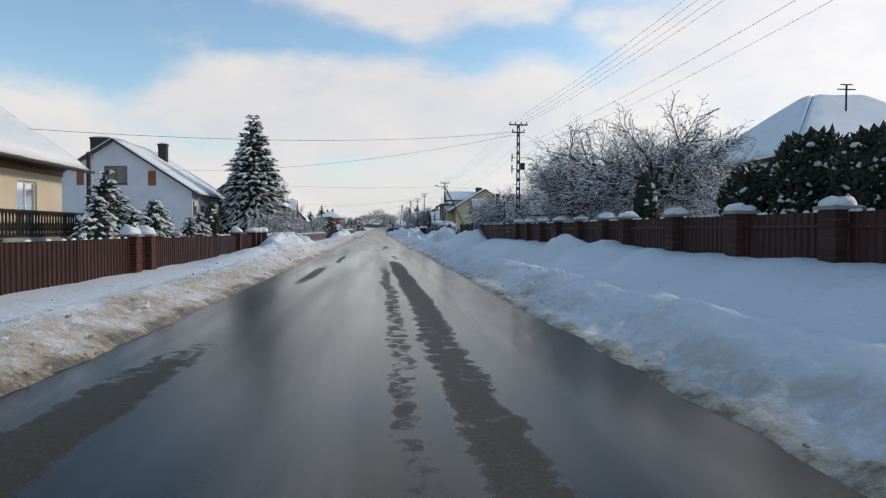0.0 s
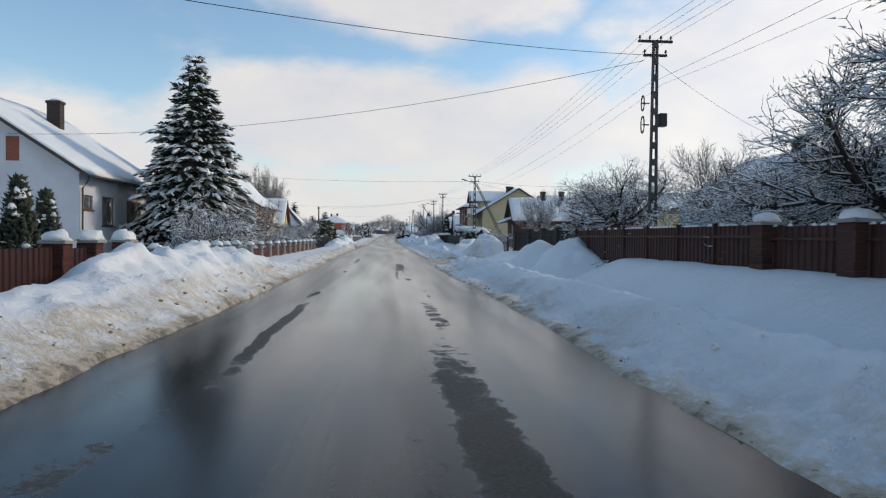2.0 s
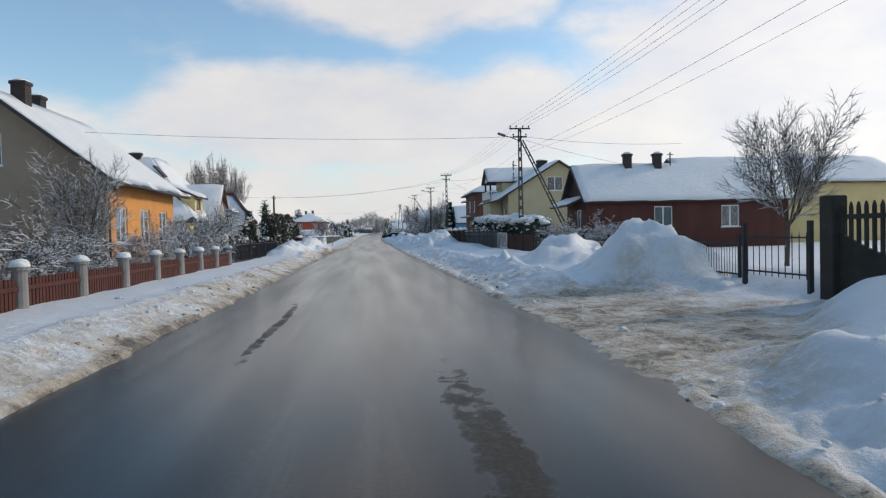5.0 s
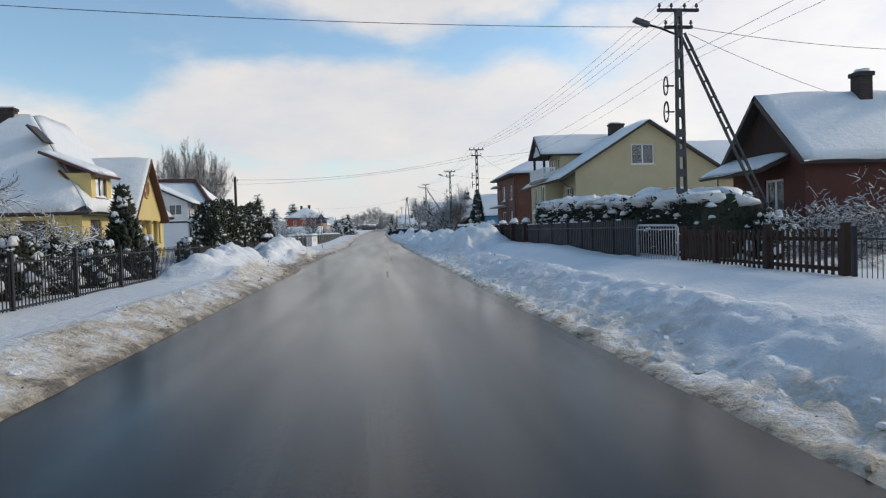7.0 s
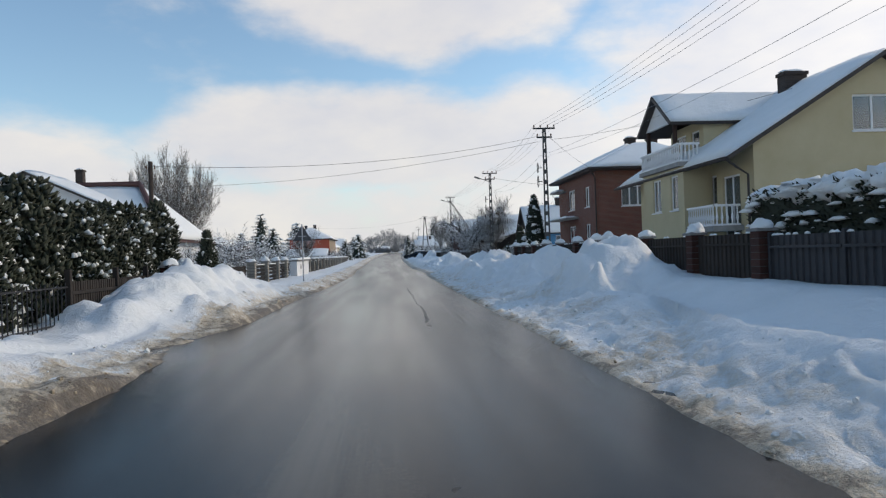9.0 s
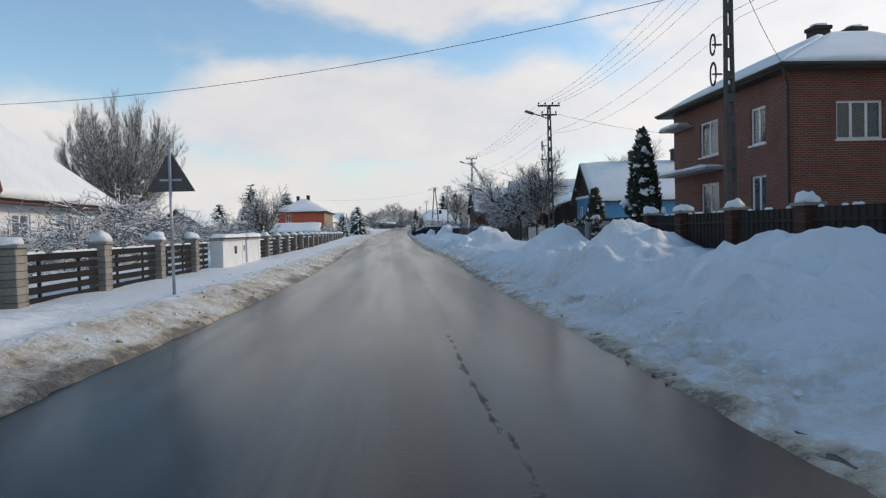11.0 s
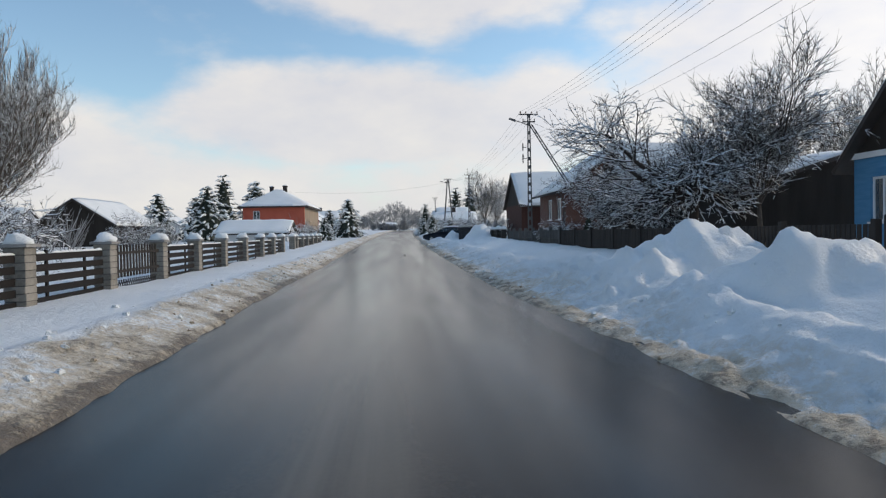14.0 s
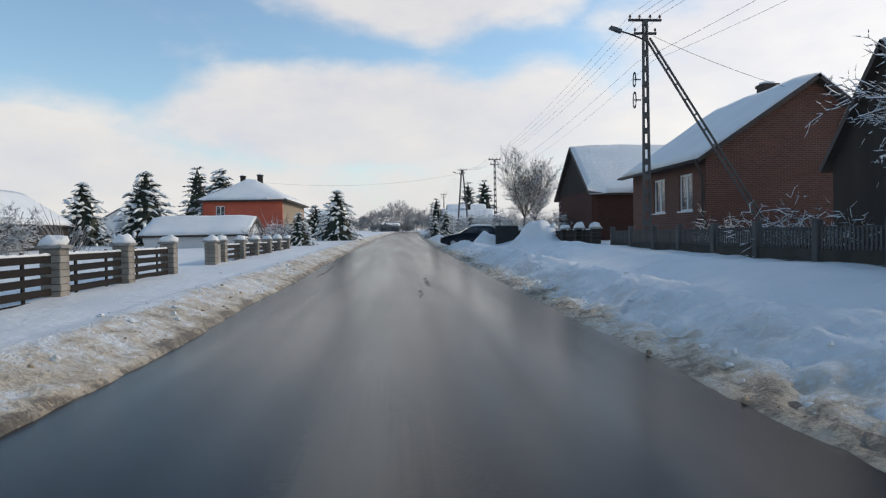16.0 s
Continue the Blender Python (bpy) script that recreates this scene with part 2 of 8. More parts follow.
BLUE_BOARD = surface("blue_painted_boards", (0.06, 0.20, 0.36), (0.11, 0.29, 0.48), 1.5, 0.7, 40, 0.003, 0, 0, (1, 1, 8))
BROWN_BOARD = surface("brown_wood_boards", (0.026, 0.014, 0.010), (0.060, 0.033, 0.023), 2.0, 0.75, 40, 0.004, 0, 0.5, (1, 1, 0.15))
DARK_BOARD = surface("weathered_dark_boards", (0.018, 0.015, 0.013), (0.045, 0.037, 0.031), 2.0, 0.8, 40, 0.004, 0, 0.5, (1, 1, 0.15))
REDBROWN_BOARD = surface("red_brown_boards", (0.060, 0.019, 0.014), (0.105, 0.036, 0.026), 1.5, 0.7, 40, 0.003, 0, 0.3, (1, 1, 0.2))
PLANK = surface("brown_fence_plank", (0.007, 0.0055, 0.005), (0.018, 0.0135, 0.0115), 2.5, 0.8, 50, 0.004, 0, 0.7, (1, 0.12, 1))
BRICK_RED = brick_material("red_brick", (0.145, 0.042, 0.027), (0.205, 0.064, 0.038), (0.22, 0.19, 0.16))
BRICK_BROWN = brick_material("brown_brick", (0.098, 0.034, 0.021), (0.15, 0.052, 0.030), (0.16, 0.13, 0.11))
ROOF_DARK = surface("dark_roof_metal", (0.035, 0.030, 0.028), (0.075, 0.062, 0.055), 2.0, 0.55)
ROOF_BROWN = surface("brown_roof_metal", (0.07, 0.032, 0.026), (0.13, 0.060, 0.048), 2.0, 0.5)
CHIMNEY = brick_material("sooty_brick", (0.032, 0.024, 0.021), (0.062, 0.042, 0.034), (0.055, 0.050, 0.046))
FRAME_WHITE = surface("white_window_frame", (0.70, 0.71, 0.71), (0.82, 0.82, 0.81), 3.0, 0.45)
FRAME_BROWN = surface("brown_window_frame", (0.08, 0.045, 0.028), (0.15, 0.085, 0.05), 3.0, 0.5)
SHUTTER = surface("red_brown_shutter", (0.22, 0.075, 0.045), (0.32, 0.12, 0.075), 4.0, 0.65, 60, 0.003, 0, 0, (1, 1, 10))
CURTAIN = surface("white_curtain", (0.55, 0.55, 0.54), (0.75, 0.75, 0.74), 6.0, 0.9, 30, 0.02, 0, 0, (6, 6, 0.3))
CONCRETE = surface("grey_concrete", (0.20, 0.195, 0.185), (0.36, 0.35, 0.33), 2.5, 0.88, 70, 0.004, 0, 0.3)
CONCRETE_DARK = surface("damp_dark_concrete", (0.055, 0.054, 0.053), (0.12, 0.117, 0.112), 2.5, 0.85, 70, 0.004, 0, 0.4)
CONCRETE_FENCE = surface("mossy_dark_concrete", (0.026, 0.025, 0.021), (0.062, 0.058, 0.048), 2.5, 0.85, 70, 0.004, 0, 0.4)
BLOCK = surface("split_faced_grey_block", (0.17, 0.158, 0.135), (0.33, 0.305, 0.265), 9.0, 0.9, 45, 0.008, 0, 0.6)
BRICK_BROWN_DARK = surface("dark_brown_brick_pillar", (0.040, 0.018, 0.014), (0.085, 0.038, 0.028), 7.0, 0.85, 60, 0.006, 0, 0.6)
BRICK_PILLAR = surface("red_brick_pillar", (0.052, 0.017, 0.012), (0.105, 0.032, 0.022), 7.0, 0.85, 60, 0.006, 0, 0.6)
SHEET_BROWN = surface("brown_profiled_sheet", (0.028, 0.0100, 0.0078), (0.054, 0.0195, 0.0145), 1.2, 0.5, 60, 0.0015, 0, 0.3)
SHEET_GREY = surface("dark_grey_sheet", (0.019, 0.021, 0.025), (0.042, 0.045, 0.052), 1.2, 0.5, 60, 0.0015, 0, 0.3)
IRON_BLACK = surface("black_painted_iron", (0.016, 0.016, 0.018), (0.035, 0.035, 0.038), 6.0, 0.5)
STEEL = surface("galvanised_steel", (0.36, 0.37, 0.38), (0.55, 0.56, 0.57), 5.0, 0.45, 80, 0.001, 0.7)
SIGN_BACK = surface("grey_sign_back", (0.075, 0.075, 0.08), (0.13, 0.13, 0.135), 5.0, 0.5, 80, 0.001, 0.4)
CERAMIC = surface("brown_insulator", (0.10, 0.05, 0.03), (0.18, 0.09, 0.05), 9.0, 0.2)
WIRE = surface("dark_cable", (0.03, 0.03, 0.032), (0.07, 0.07, 0.072), 9.0, 0.6)
WIRE_PALE = surface("bare_aluminium_wire", (0.16, 0.165, 0.17), (0.26, 0.265, 0.27), 9.0, 0.5, 60, 0.001, 0.6)
BARK = surface("dark_bark", (0.028, 0.022, 0.019), (0.070, 0.056, 0.047), 6.0, 0.9, 50, 0.008)
BARK_MID = surface("dull_brown_bark", (0.045, 0.038, 0.033), (0.095, 0.082, 0.072), 6.0, 0.9, 50, 0.008)
BARK_GREY = surface("grey_brown_bark", (0.058, 0.048, 0.040), (0.115, 0.097, 0.081), 6.0, 0.9, 50, 0.008)
WILLOW_BARK = surface("pale_willow_shoots", (0.095, 0.078, 0.064), (0.17, 0.145, 0.122), 6.0, 0.9, 50, 0.004)
NEEDLES = foliage_material("spruce_needles", (0.010, 0.016, 0.012), (0.034, 0.048, 0.032))
THUJA = foliage_material("thuja_leaves", (0.009, 0.014, 0.008), (0.030, 0.040, 0.020))
CAR_PAINT = surface("dark_blue_car_paint", (0.012, 0.016, 0.024), (0.022, 0.028, 0.040), 1.0, 0.22)
RUBBER = surface("black_rubber", (0.012, 0.012, 0.012), (0.03, 0.03, 0.03), 8.0, 0.85)
# haze of the distance is mixed into this frosted grey
FAR_WOOD = surface("hazed_frosted_wood", (0.13, 0.135, 0.14), (0.34, 0.35, 0.36), 0.25, 0.9, 1.5)
SANDY = surface("sandy_snow", (0.20, 0.15, 0.095), (0.55, 0.46, 0.33), 3.0, 0.8, 30, 0.006)

# ---- mesh helpers ----
class Shape:
    """Vertices and faces of one mesh, in world metres."""

    def __init__(self):
        self.v, self.f = [], []

    def add(self, verts, faces):
        n = len(self.v)
        self.v.extend(verts)
        self.f.extend([tuple(i + n for i in q) for q in faces])
        return self

    def box(self, x0, x1, y0, y1, z0, z1, c=0.0):
        """A box, its upright and top edges chamfered by c."""
        if c <= 0:
            v = [(x0, y0, z0), (x1, y0, z0), (x1, y1, z0), (x0, y1, z0), (x0, y0, z1), (x1, y0, z1), (x1, y1, z1), (x0, y1, z1)]
            return self.add(v, [(3, 2, 1, 0), (4, 5, 6, 7), (0, 1, 5, 4), (1, 2, 6, 5), (2, 3, 7, 6), (3, 0, 4, 7)])
        ring = lambda k, z: [(x0 + c + k, y0 + k, z), (x1 - c - k, y0 + k, z), (x1 - k, y0 + c + k, z), (x1 - k, y1 - c - k, z),
                             (x1 - c - k, y1 - k, z), (x0 + c + k, y1 - k, z), (x0 + k, y1 - c - k, z), (x0 + k, y0 + c + k, z)]
        v = ring(0, z0) + ring(0, z1 - c) + ring(c * 0.7, z1)
        f = [tuple(range(7, -1, -1)), tuple(range(16, 24))]
        for r in (0, 8):
            f += [(r + i, r + (i + 1) % 8, r + 8 + (i + 1) % 8, r + 8 + i) for i in range(8)]
        return self.add(v, f)

    def prism(self, poly, axis, a, b):
        """A flat outline, pushed along an axis from a to b. poly: (u, v) in the other two axes, in order."""
        def at(u, w, s):
            return (s, u, w) if axis == "x" else (u, s, w) if axis == "y" else (u, w, s)
        n = len(poly)
        v = [at(u, w, a) for u, w in poly] + [at(u, w, b) for u, w in poly]
        return self.add(v, [tuple(range(n - 1, -1, -1)), tuple(range(n, 2 * n))] + [(i, (i + 1) % n, n + (i + 1) % n, n + i) for i in range(n)])

    def tube(self, pts, radii, n=6, cap=True):
        """A round bar along points."""
        base = len(self.v)
        for k, p in enumerate(pts):
            p = Vector(p)
            d = (Vector(pts[min(k + 1, len(pts) - 1)]) - Vector(pts[max(k - 1, 0)])).normalized()
            a = d.orthogonal().normalized() if abs(d.z) > 0.9 else d.cross(Vector((0, 0, 1))).normalized()
            b = d.cross(a)
            r = radii[k] if isinstance(radii, (list, tuple)) else radii
            for i in range(n):
                w = 2 * math.pi * i / n
                self.v.append(tuple(p + (a * math.cos(w) + b * math.sin(w)) * r))
        for k in range(len(pts) - 1):
            for i in range(n):
                a0, a1 = base + k * n + i, base + k * n + (i + 1) % n
                self.f.append((a0, a1, a1 + n, a0 + n))
        if cap:
            self.f.append(tuple(base + i for i in range(n - 1, -1, -1)))
            self.f.append(tuple(base + (len(pts) - 1) * n + i for i in range(n)))
        return self

    def blob(self, x, y, z, rx, ry, rz, seed=0.0, rough=0.25, nu=10, nv=6, flat=None):
        """A lumpy mound; flat: keep nothing under this height."""
        v = []
        for j in range(nv + 1):
            th = math.pi * j / nv
            for i in range(nu):
                ph = 2 * math.pi * i / nu
                d = Vector((math.sin(th) * math.cos(ph), math.sin(th) * math.sin(ph), math.cos(th)))
                k = 1 + rough * noise.noise(d * 1.7 + Vector((seed * 7.3, seed * 3.1, seed)))
                w = z + rz * d.z * k
                v.append((x + rx * d.x * k, y + ry * d.y * k, w if flat is None else max(w, flat)))
        f = [(j * nu + i, (j + 1) * nu + i, (j + 1) * nu + (i + 1) % nu, j * nu + (i + 1) % nu) for j in range(nv) for i in range(nu)]
        return self.add(v, f)

    def weld(self):
        """Join vertices that share a place, and drop faces that lie inside."""
        seen, remap, v = {}, [], []
        for p in self.v:
            k = tuple(round(c, 4) for c in p)
            if k not in seen:
                seen[k] = len(v)
                v.append(p)
            remap.append(seen[k])
        count = {}
        for q in self.f:
            k = tuple(sorted(remap[i] for i in q))
            count[k] = count.get(k, 0) + 1
        self.f = [tuple(remap[i] for i in q) for q in self.f if count[tuple(sorted(remap[i] for i in q))] == 1]
        self.v = v
        return self

    def mesh(self, name, mat, off=(0, 0, 0), smooth=False):
        me = bpy.data.meshes.new(name)
        if any(off):
            ox, oy, oz = off
            me.from_pydata([(a - ox, b - oy, c - oz) for a, b, c in self.v], [], self.f)
        else:
            me.from_pydata(self.v, [], self.f)
        me.materials.append(mat)
        if smooth:
            me.polygons.foreach_set("use_smooth", [True] * len(me.polygons))
        me.update()
        return me


def origin(ob):
    p = Vector((0, 0, 0))
    while ob:
        p += ob.location
        ob = ob.parent
    return p


def thing(name, loc, label, category, group="", kind=""):
    """A top-level Empty at the base of a thing."""
    ob = new(name)
    ob.location = loc
    ob.empty_display_size = 0.2
    return tagged(ob, label, category, group, kind)


def part(name, shape, mat, parent, label="", smooth=False):
    """One mesh under a thing or a part."""
    ob = new(name, shape.mesh(name, mat, tuple(origin(parent)), smooth))
    ob.parent = parent
    return tagged(ob, label)


def single(name, shape, mat, loc, label, category, group="", kind="", smooth=False):
    """A thing of one mesh."""
    ob = new(name, shape.mesh(name, mat, loc, smooth))
    ob.location = loc
    return tagged(ob, label, category, group, kind)


def piece(name, mesh, parent, x, y, z, turn=0.0, lean=0.0):
    """A part that shares its mesh with the others of its kind."""
    ob = new(name, mesh)
    ob.parent = parent
    ob.location = Vector((x, y, z)) - origin(parent)
    ob.rotation_euler = (lean, 0, turn)
    return ob


def unit(name, mat, fn):
    """A mesh to share, built round its own origin."""
    s = Shape()
    fn(s)
    return s.mesh(name, mat)


def fuzz(x, y, s, seed=0.0):
    return noise.noise(Vector((x * s, y * s, seed)))

# ---- ground, road ----
ROAD_LEFT, ROAD_RIGHT = -3.02, 2.48
MOUNDS_RIGHT = [      # x, y, height, half width, half length of each shovelled heap
    (5.7, 21.2, 0.58, 0.8, 1.0), (5.9, 18.9, 0.36, 0.8, 0.9), (6.1, 15.3, 0.25, 0.5, 0.5), (6.30, 45.5, 0.60, 0.9, 1.15), (6.4, 50.2, 0.56, 0.9, 1.3), (6.7, 66.4, 1.00, 1.2, 1.6), (6.0, 72.0, 0.85, 1.0, 1.6),
    (5.8, 108.9, 1.45, 1.0, 1.35), (5.8, 115.1, 1.20, 0.9, 1.1), (5.8, 120.5, 0.85, 1.0, 2.0), (5.0, 125.0, 0.60, 1.0, 2.0),
    (5.9, 135.4, 0.90, 1.1, 1.5), (6.0, 128.4, 0.90, 1.2, 2.0), (5.7, 151.0, 0.82, 0.9, 1.0), (5.8, 154.8, 1.02, 1.1, 1.4),
    (4.3, 156.6, 0.30, 0.7, 0.9), (5.6, 186.0, 0.35, 0.9, 1.5), (6.9, 195.4, 0.95, 1.0, 1.4), (5.35, 204.2, 0.80, 0.60, 0.8),
]
MOUNDS_LEFT = [
    (-5.0, 44.6, 0.55, 0.9, 3.0), (-5.1, 39.2, 0.58, 1.0, 3.4), (-4.9, 34.6, 0.52, 0.9, 3.0), (-4.9, 28.5, 0.30, 0.9, 3.0), (-4.9, 23.5, 0.14, 0.8, 2.0), (-5.1, 95.2, 0.72, 1.0, 2.6),
    (-5.0, 98.6, 0.45, 0.95, 2.0), (-5.1, 92.0, 0.40, 0.8, 1.2), (-5.2, 108.4, 0.80, 1.1, 2.9), (-5.0, 112.4, 0.68, 1.0, 2.4), (-4.9, 116.5, 0.35, 0.9, 3.0),
]


def edge_left(y):
    x = ROAD_LEFT + 0.50 * step(112, 130, y) * (1 - 0.75 * step(146, 157, y))
    return x + 0.10 * fuzz(y, 0, 0.22, 1.0) + 0.07 * fuzz(y, 0, 1.1, 2.0) + 0.03 * fuzz(y, 0, 3.7, 2.5) - 0.28 * math.exp(-((y - 103.6) / 2.4) ** 2)


def climb(y):
    """The village street climbs gently at its far end."""
    return 0.0122 * (max(0.0, y - 154) ** 2 / 48 if y < 178 else min(y, 420) - 166)


def bend(y):
    """The far end of the street swings a little to the right."""
    return 0.00013 * (min(max(y, 175), 345) - 175) ** 2


def edge_right(y):
    x = ROAD_RIGHT - 0.22 * step(40, 46, y) * (1 - step(54, 60, y)) + 0.30 * step(128, 146, y) * (1 - step(150, 157, y))
    return x + 0.10 * fuzz(y, 0, 0.20, 5.0) + 0.06 * fuzz(y, 0, 1.0, 6.0) + 0.03 * fuzz(y, 0, 3.9, 6.5)


def step(a, b, x):
    x = min(1.0, max(0.0, (x - a) / (b - a)))
    return x * x * (3 - 2 * x)


def fence_drift(y):
    """How high the snow is banked against the fences on the right."""
    z = 0.93 - 0.22 * step(48, 54, y) - 0.20 * step(60, 70, y) + 0.20 * step(92, 98, y)
    return z + 0.05 * fuzz(0, y, 0.35, 33.0) + 0.03 * fuzz(0, y, 1.6, 34.0)


def crest_right(y):
    """Where the ploughed bank on the right is highest."""
    return 4.35 - 0.42 * (1 - step(56, 64, y)) + 0.65 * step(99, 104, y) * (1 - step(118, 124, y)) + 0.45 * step(149, 153, y) * (1 - step(163, 170, y)) + 0.16 * fuzz(0, y, 0.5, 22.0)


def heaps(x, y, lump, mounds):
    """Shovelled heaps: steep flanks, rounded uneven tops."""
    z = 0.0
    for mx, my, h, a, b in mounds:
        q = ((x - mx) / a) ** 2 + ((y - my) / b) ** 2
        if q < 5:
            q = max(0.0, q * (1 + 0.70 * fuzz(x, y, 0.8, my) + 0.35 * fuzz(x, y, 2.1, my)))
            z += h * math.exp(-0.85 * q ** 1.15) * (1 + 1.6 * lump)
    return z


def snow(x, y):
    """Height of the snow, and how soiled it is."""
    if abs(x) > 14 or y > 334:
        return climb(y) + 0.22 + 0.08 * fuzz(x, y, 0.12, 9.0), 0.0
    el, er = edge_left(y), edge_right(y)
    if el < x < er:
        d = min(x - el, er - x)
        return climb(y) - 0.03 - 0.10 * step(0, 0.6, d), 1.0
    crumb = 0.55 * fuzz(x, y * 0.8, 4.6, 4.0) + 0.40 * fuzz(x, y, 9.0, 7.0) + 0.8 * (0.22 - abs(fuzz(x, y * 0.7, 2.9, 3.0)))
    lump = 0.20 * fuzz(x, y, 1.1, 2.0) + 0.12 * fuzz(x, y, 2.6, 2.7) + 0.12 * crumb
    if x <= el:
        d = el - x
        w = 1.12 + 0.12 * fuzz(0, y, 0.35, 23.0) + 0.05 * fuzz(0, y, 1.7, 24.0)
        slope = step(0.03, w, d) * 0.55 + 0.45 * min(1.0, d / w)
        z = 0.08 * step(0.0, 0.10, d) + 0.29 * slope - 0.05 * step(w - 0.02, w + 0.30, d)
        z += crumb * 0.065 * step(0.02, 0.30, d) * (1 - 0.85 * step(w - 0.15, w + 0.15, d)) + 0.05 * fuzz(x, y, 0.5, 9.0) * step(1.0, 2.2, d)
        z -= 0.12 * math.exp(-((y - 103.6) / 2.2) ** 2) * (1 - step(2.5, 4.5, d))
        z += heaps(x, y, lump, MOUNDS_LEFT)
        lane = step(94, 97, y) * (1 - step(117, 121, y))
        z -= 0.14 * lane * step(0.2, 0.7, d) * (1 - step(1.2, 1.8, d))
        tan = 0.42 - 0.16 * step(18, 26, y) * (1 - step(62, 70, y))
        j = d + 0.20 * fuzz(x, y, 0.9, 14.0)
        dirt = tan * (1 - step(w - 0.30, w + 0.10, j)) * (1 + 0.7 * fuzz(x, y, 0.45, 12.0)) * (1 - 0.6 * lane)
        dirt += 0.50 * (1 - step(0.03, 0.30, j)) + 0.42 * lane * (1 - step(0.55, 0.85, j))
        dirt *= 1 - 0.75 * step(0.50, 0.80, z)
        return climb(y) + z - 0.03, max(0.0, min(1.0, dirt))
    d = x - er
    c = crest_right(y)
    u = d / (c - er)
    high = 0.53 + 0.06 * fuzz(0, y, 0.45, 21.0) + 0.035 * fuzz(0, y, 1.9, 25.0)
    gap = math.exp(-((y - 99.8 - 2.0 * (x - 3.6)) / 1.3) ** 2) + 0.8 * math.exp(-((y - 158.2 - 2.0 * (x - 3.7)) / 1.3) ** 2)
    deep = step(20, 30, y) * (1 - step(48, 54, y))
    dip = 0.24 + 0.20 * deep
    high += 0.06 * deep
    if u < 1:
        z = 0.05 * step(0.0, 0.12, d) + (high - 0.05) * (0.36 * u + 0.64 * step(0.28, 1.02, u))
        z -= 0.6 * gap * max(0.0, z - 0.10)
    else:
        z = high - dip * step(c - 0.02, c + 0.24, x)
    z += (fence_drift(y) - high + dip) * step(c + 0.6 + 0.5 * deep, 7.0, x) * (1 - 0.55 * step(8.0, 11.0, x))
    face = step(0.03, 0.35, d) * (1 - step(0.85, 1.10, u))
    z += crumb * (0.12 * face + 0.012) + 0.05 * face * fuzz(x, y, 1.1, 2.0) + 0.03 * fuzz(x, y, 0.7, 10.0)
    # trampled, muddy driveway mouth
    mid, half = 59.8 + 0.55 * (x - 2.5), 5.2 - 0.45 * (x - 2.5)
    drive = 1 - step(half - 1.3, half + 0.5, abs(y - mid) + 0.5 * fuzz(x, y, 0.7, 15.0)) if 2 < x < 9 else 0.0
    drive *= 1 - 0.8 * step(7.2, 8.4, x)
    z = (0.045 * step(0.0, 0.3, d) + 0.05 * crumb + 0.02 * d) * drive + z * (1 - drive)
    z += heaps(x, y, lump, MOUNDS_RIGHT)
    wide = 0.45 * step(120, 165, y)
    j = d + 0.18 * fuzz(x, y, 1.1, 16.0)
    dirt = 0.55 * (1 - step(0.05 + 0.3 * wide, 0.40 + wide, j)) + 0.24 * (1 - step(0.35, 1.0, u + 0.25 * fuzz(x, y, 0.6, 17.0))) * (0.8 + 0.9 * fuzz(x, y, 0.5, 13.0))
    dirt = dirt * (1 - drive) + drive * (0.62 - 0.50 * step(2.6, 4.6, d) + 0.35 * fuzz(x, y, 0.8, 18.0)) + 0.12 * gap * (1 - step(0.8, 1.2, u))
    z -= 0.36 * math.exp(-((y - 42.8) / 1.5) ** 2 - ((x - 6.5) / 1.0) ** 2)
    z -= 0.30 * math.exp(-((y - 201.5) / 2.2) ** 2 - ((x - 6.4) / 0.9) ** 2)
    return climb(y) + z - 0.03, max(0.0, min(1.0, dirt))


def ladder(*spans):
    out = []
    for a, b, n in spans:
        out += [a + (b - a) * i / n for i in range(n)]
    return out + [spans[-1][1]]


def sheet(name, xs, ys, height, mat, label, category, attr):
    v, values = [], []
    for y in ys:
        for x in xs:
            z, a = height(x, y)
            v.append((x + bend(y), y, z))
            values.append(a)
    nx = len(xs)
    f = [(j * nx + i, j * nx + i + 1, (j + 1) * nx + i + 1, (j + 1) * nx + i) for j in range(len(ys) - 1) for i in range(nx - 1)]
    me = bpy.data.meshes.new(name)
    me.from_pydata(v, [], f)
    me.attributes.new(attr, "FLOAT", "POINT").data.foreach_set("value", values)
    me.polygons.foreach_set("use_smooth", [True] * len(f))
    me.materials.append(mat)
    return tagged(new(name, me), label, category, "", "structure")


DRY_STREAKS = (      # x, from y, to y, half width, strength of each dry salted mark
    (0.27, -14, 26, 0.19, 0.72), (0.80, -14, 31, 0.30, 0.95), (0.90, 31, 37, 0.20, 0.8), (1.02, 36, 41, 0.12, 0.7), (-2.2, -10, 8, 0.35, 1), (-1.95, 17, 27, 0.22, 0.95), (-1.65, 28, 36, 0.13, 0.95), (-1.67, 37.5, 39, 0.10, 0.9), (0.75, 43, 45, 0.16, 0.8),
    (0.45, 43, 50, 0.09, 0.8), (0.62, 48, 58, 0.26, 0.75), (-1.6, 48, 50, 0.12, 0.8), (-1.6, 57, 66, 0.11, 0.8), (0.45, 88, 95, 0.05, 0.6), (0.45, 91, 96, 0.09, 0.7),
    (0.90, 104, 121, 0.06, 0.72), (0.35, 159, 163, 0.07, 0.42), (0.35, 175, 178, 0.08, 0.6), (0.67, 177, 182, 0.10, 0.65), (-2.5, 182, 190, 0.12, 0.65),
)


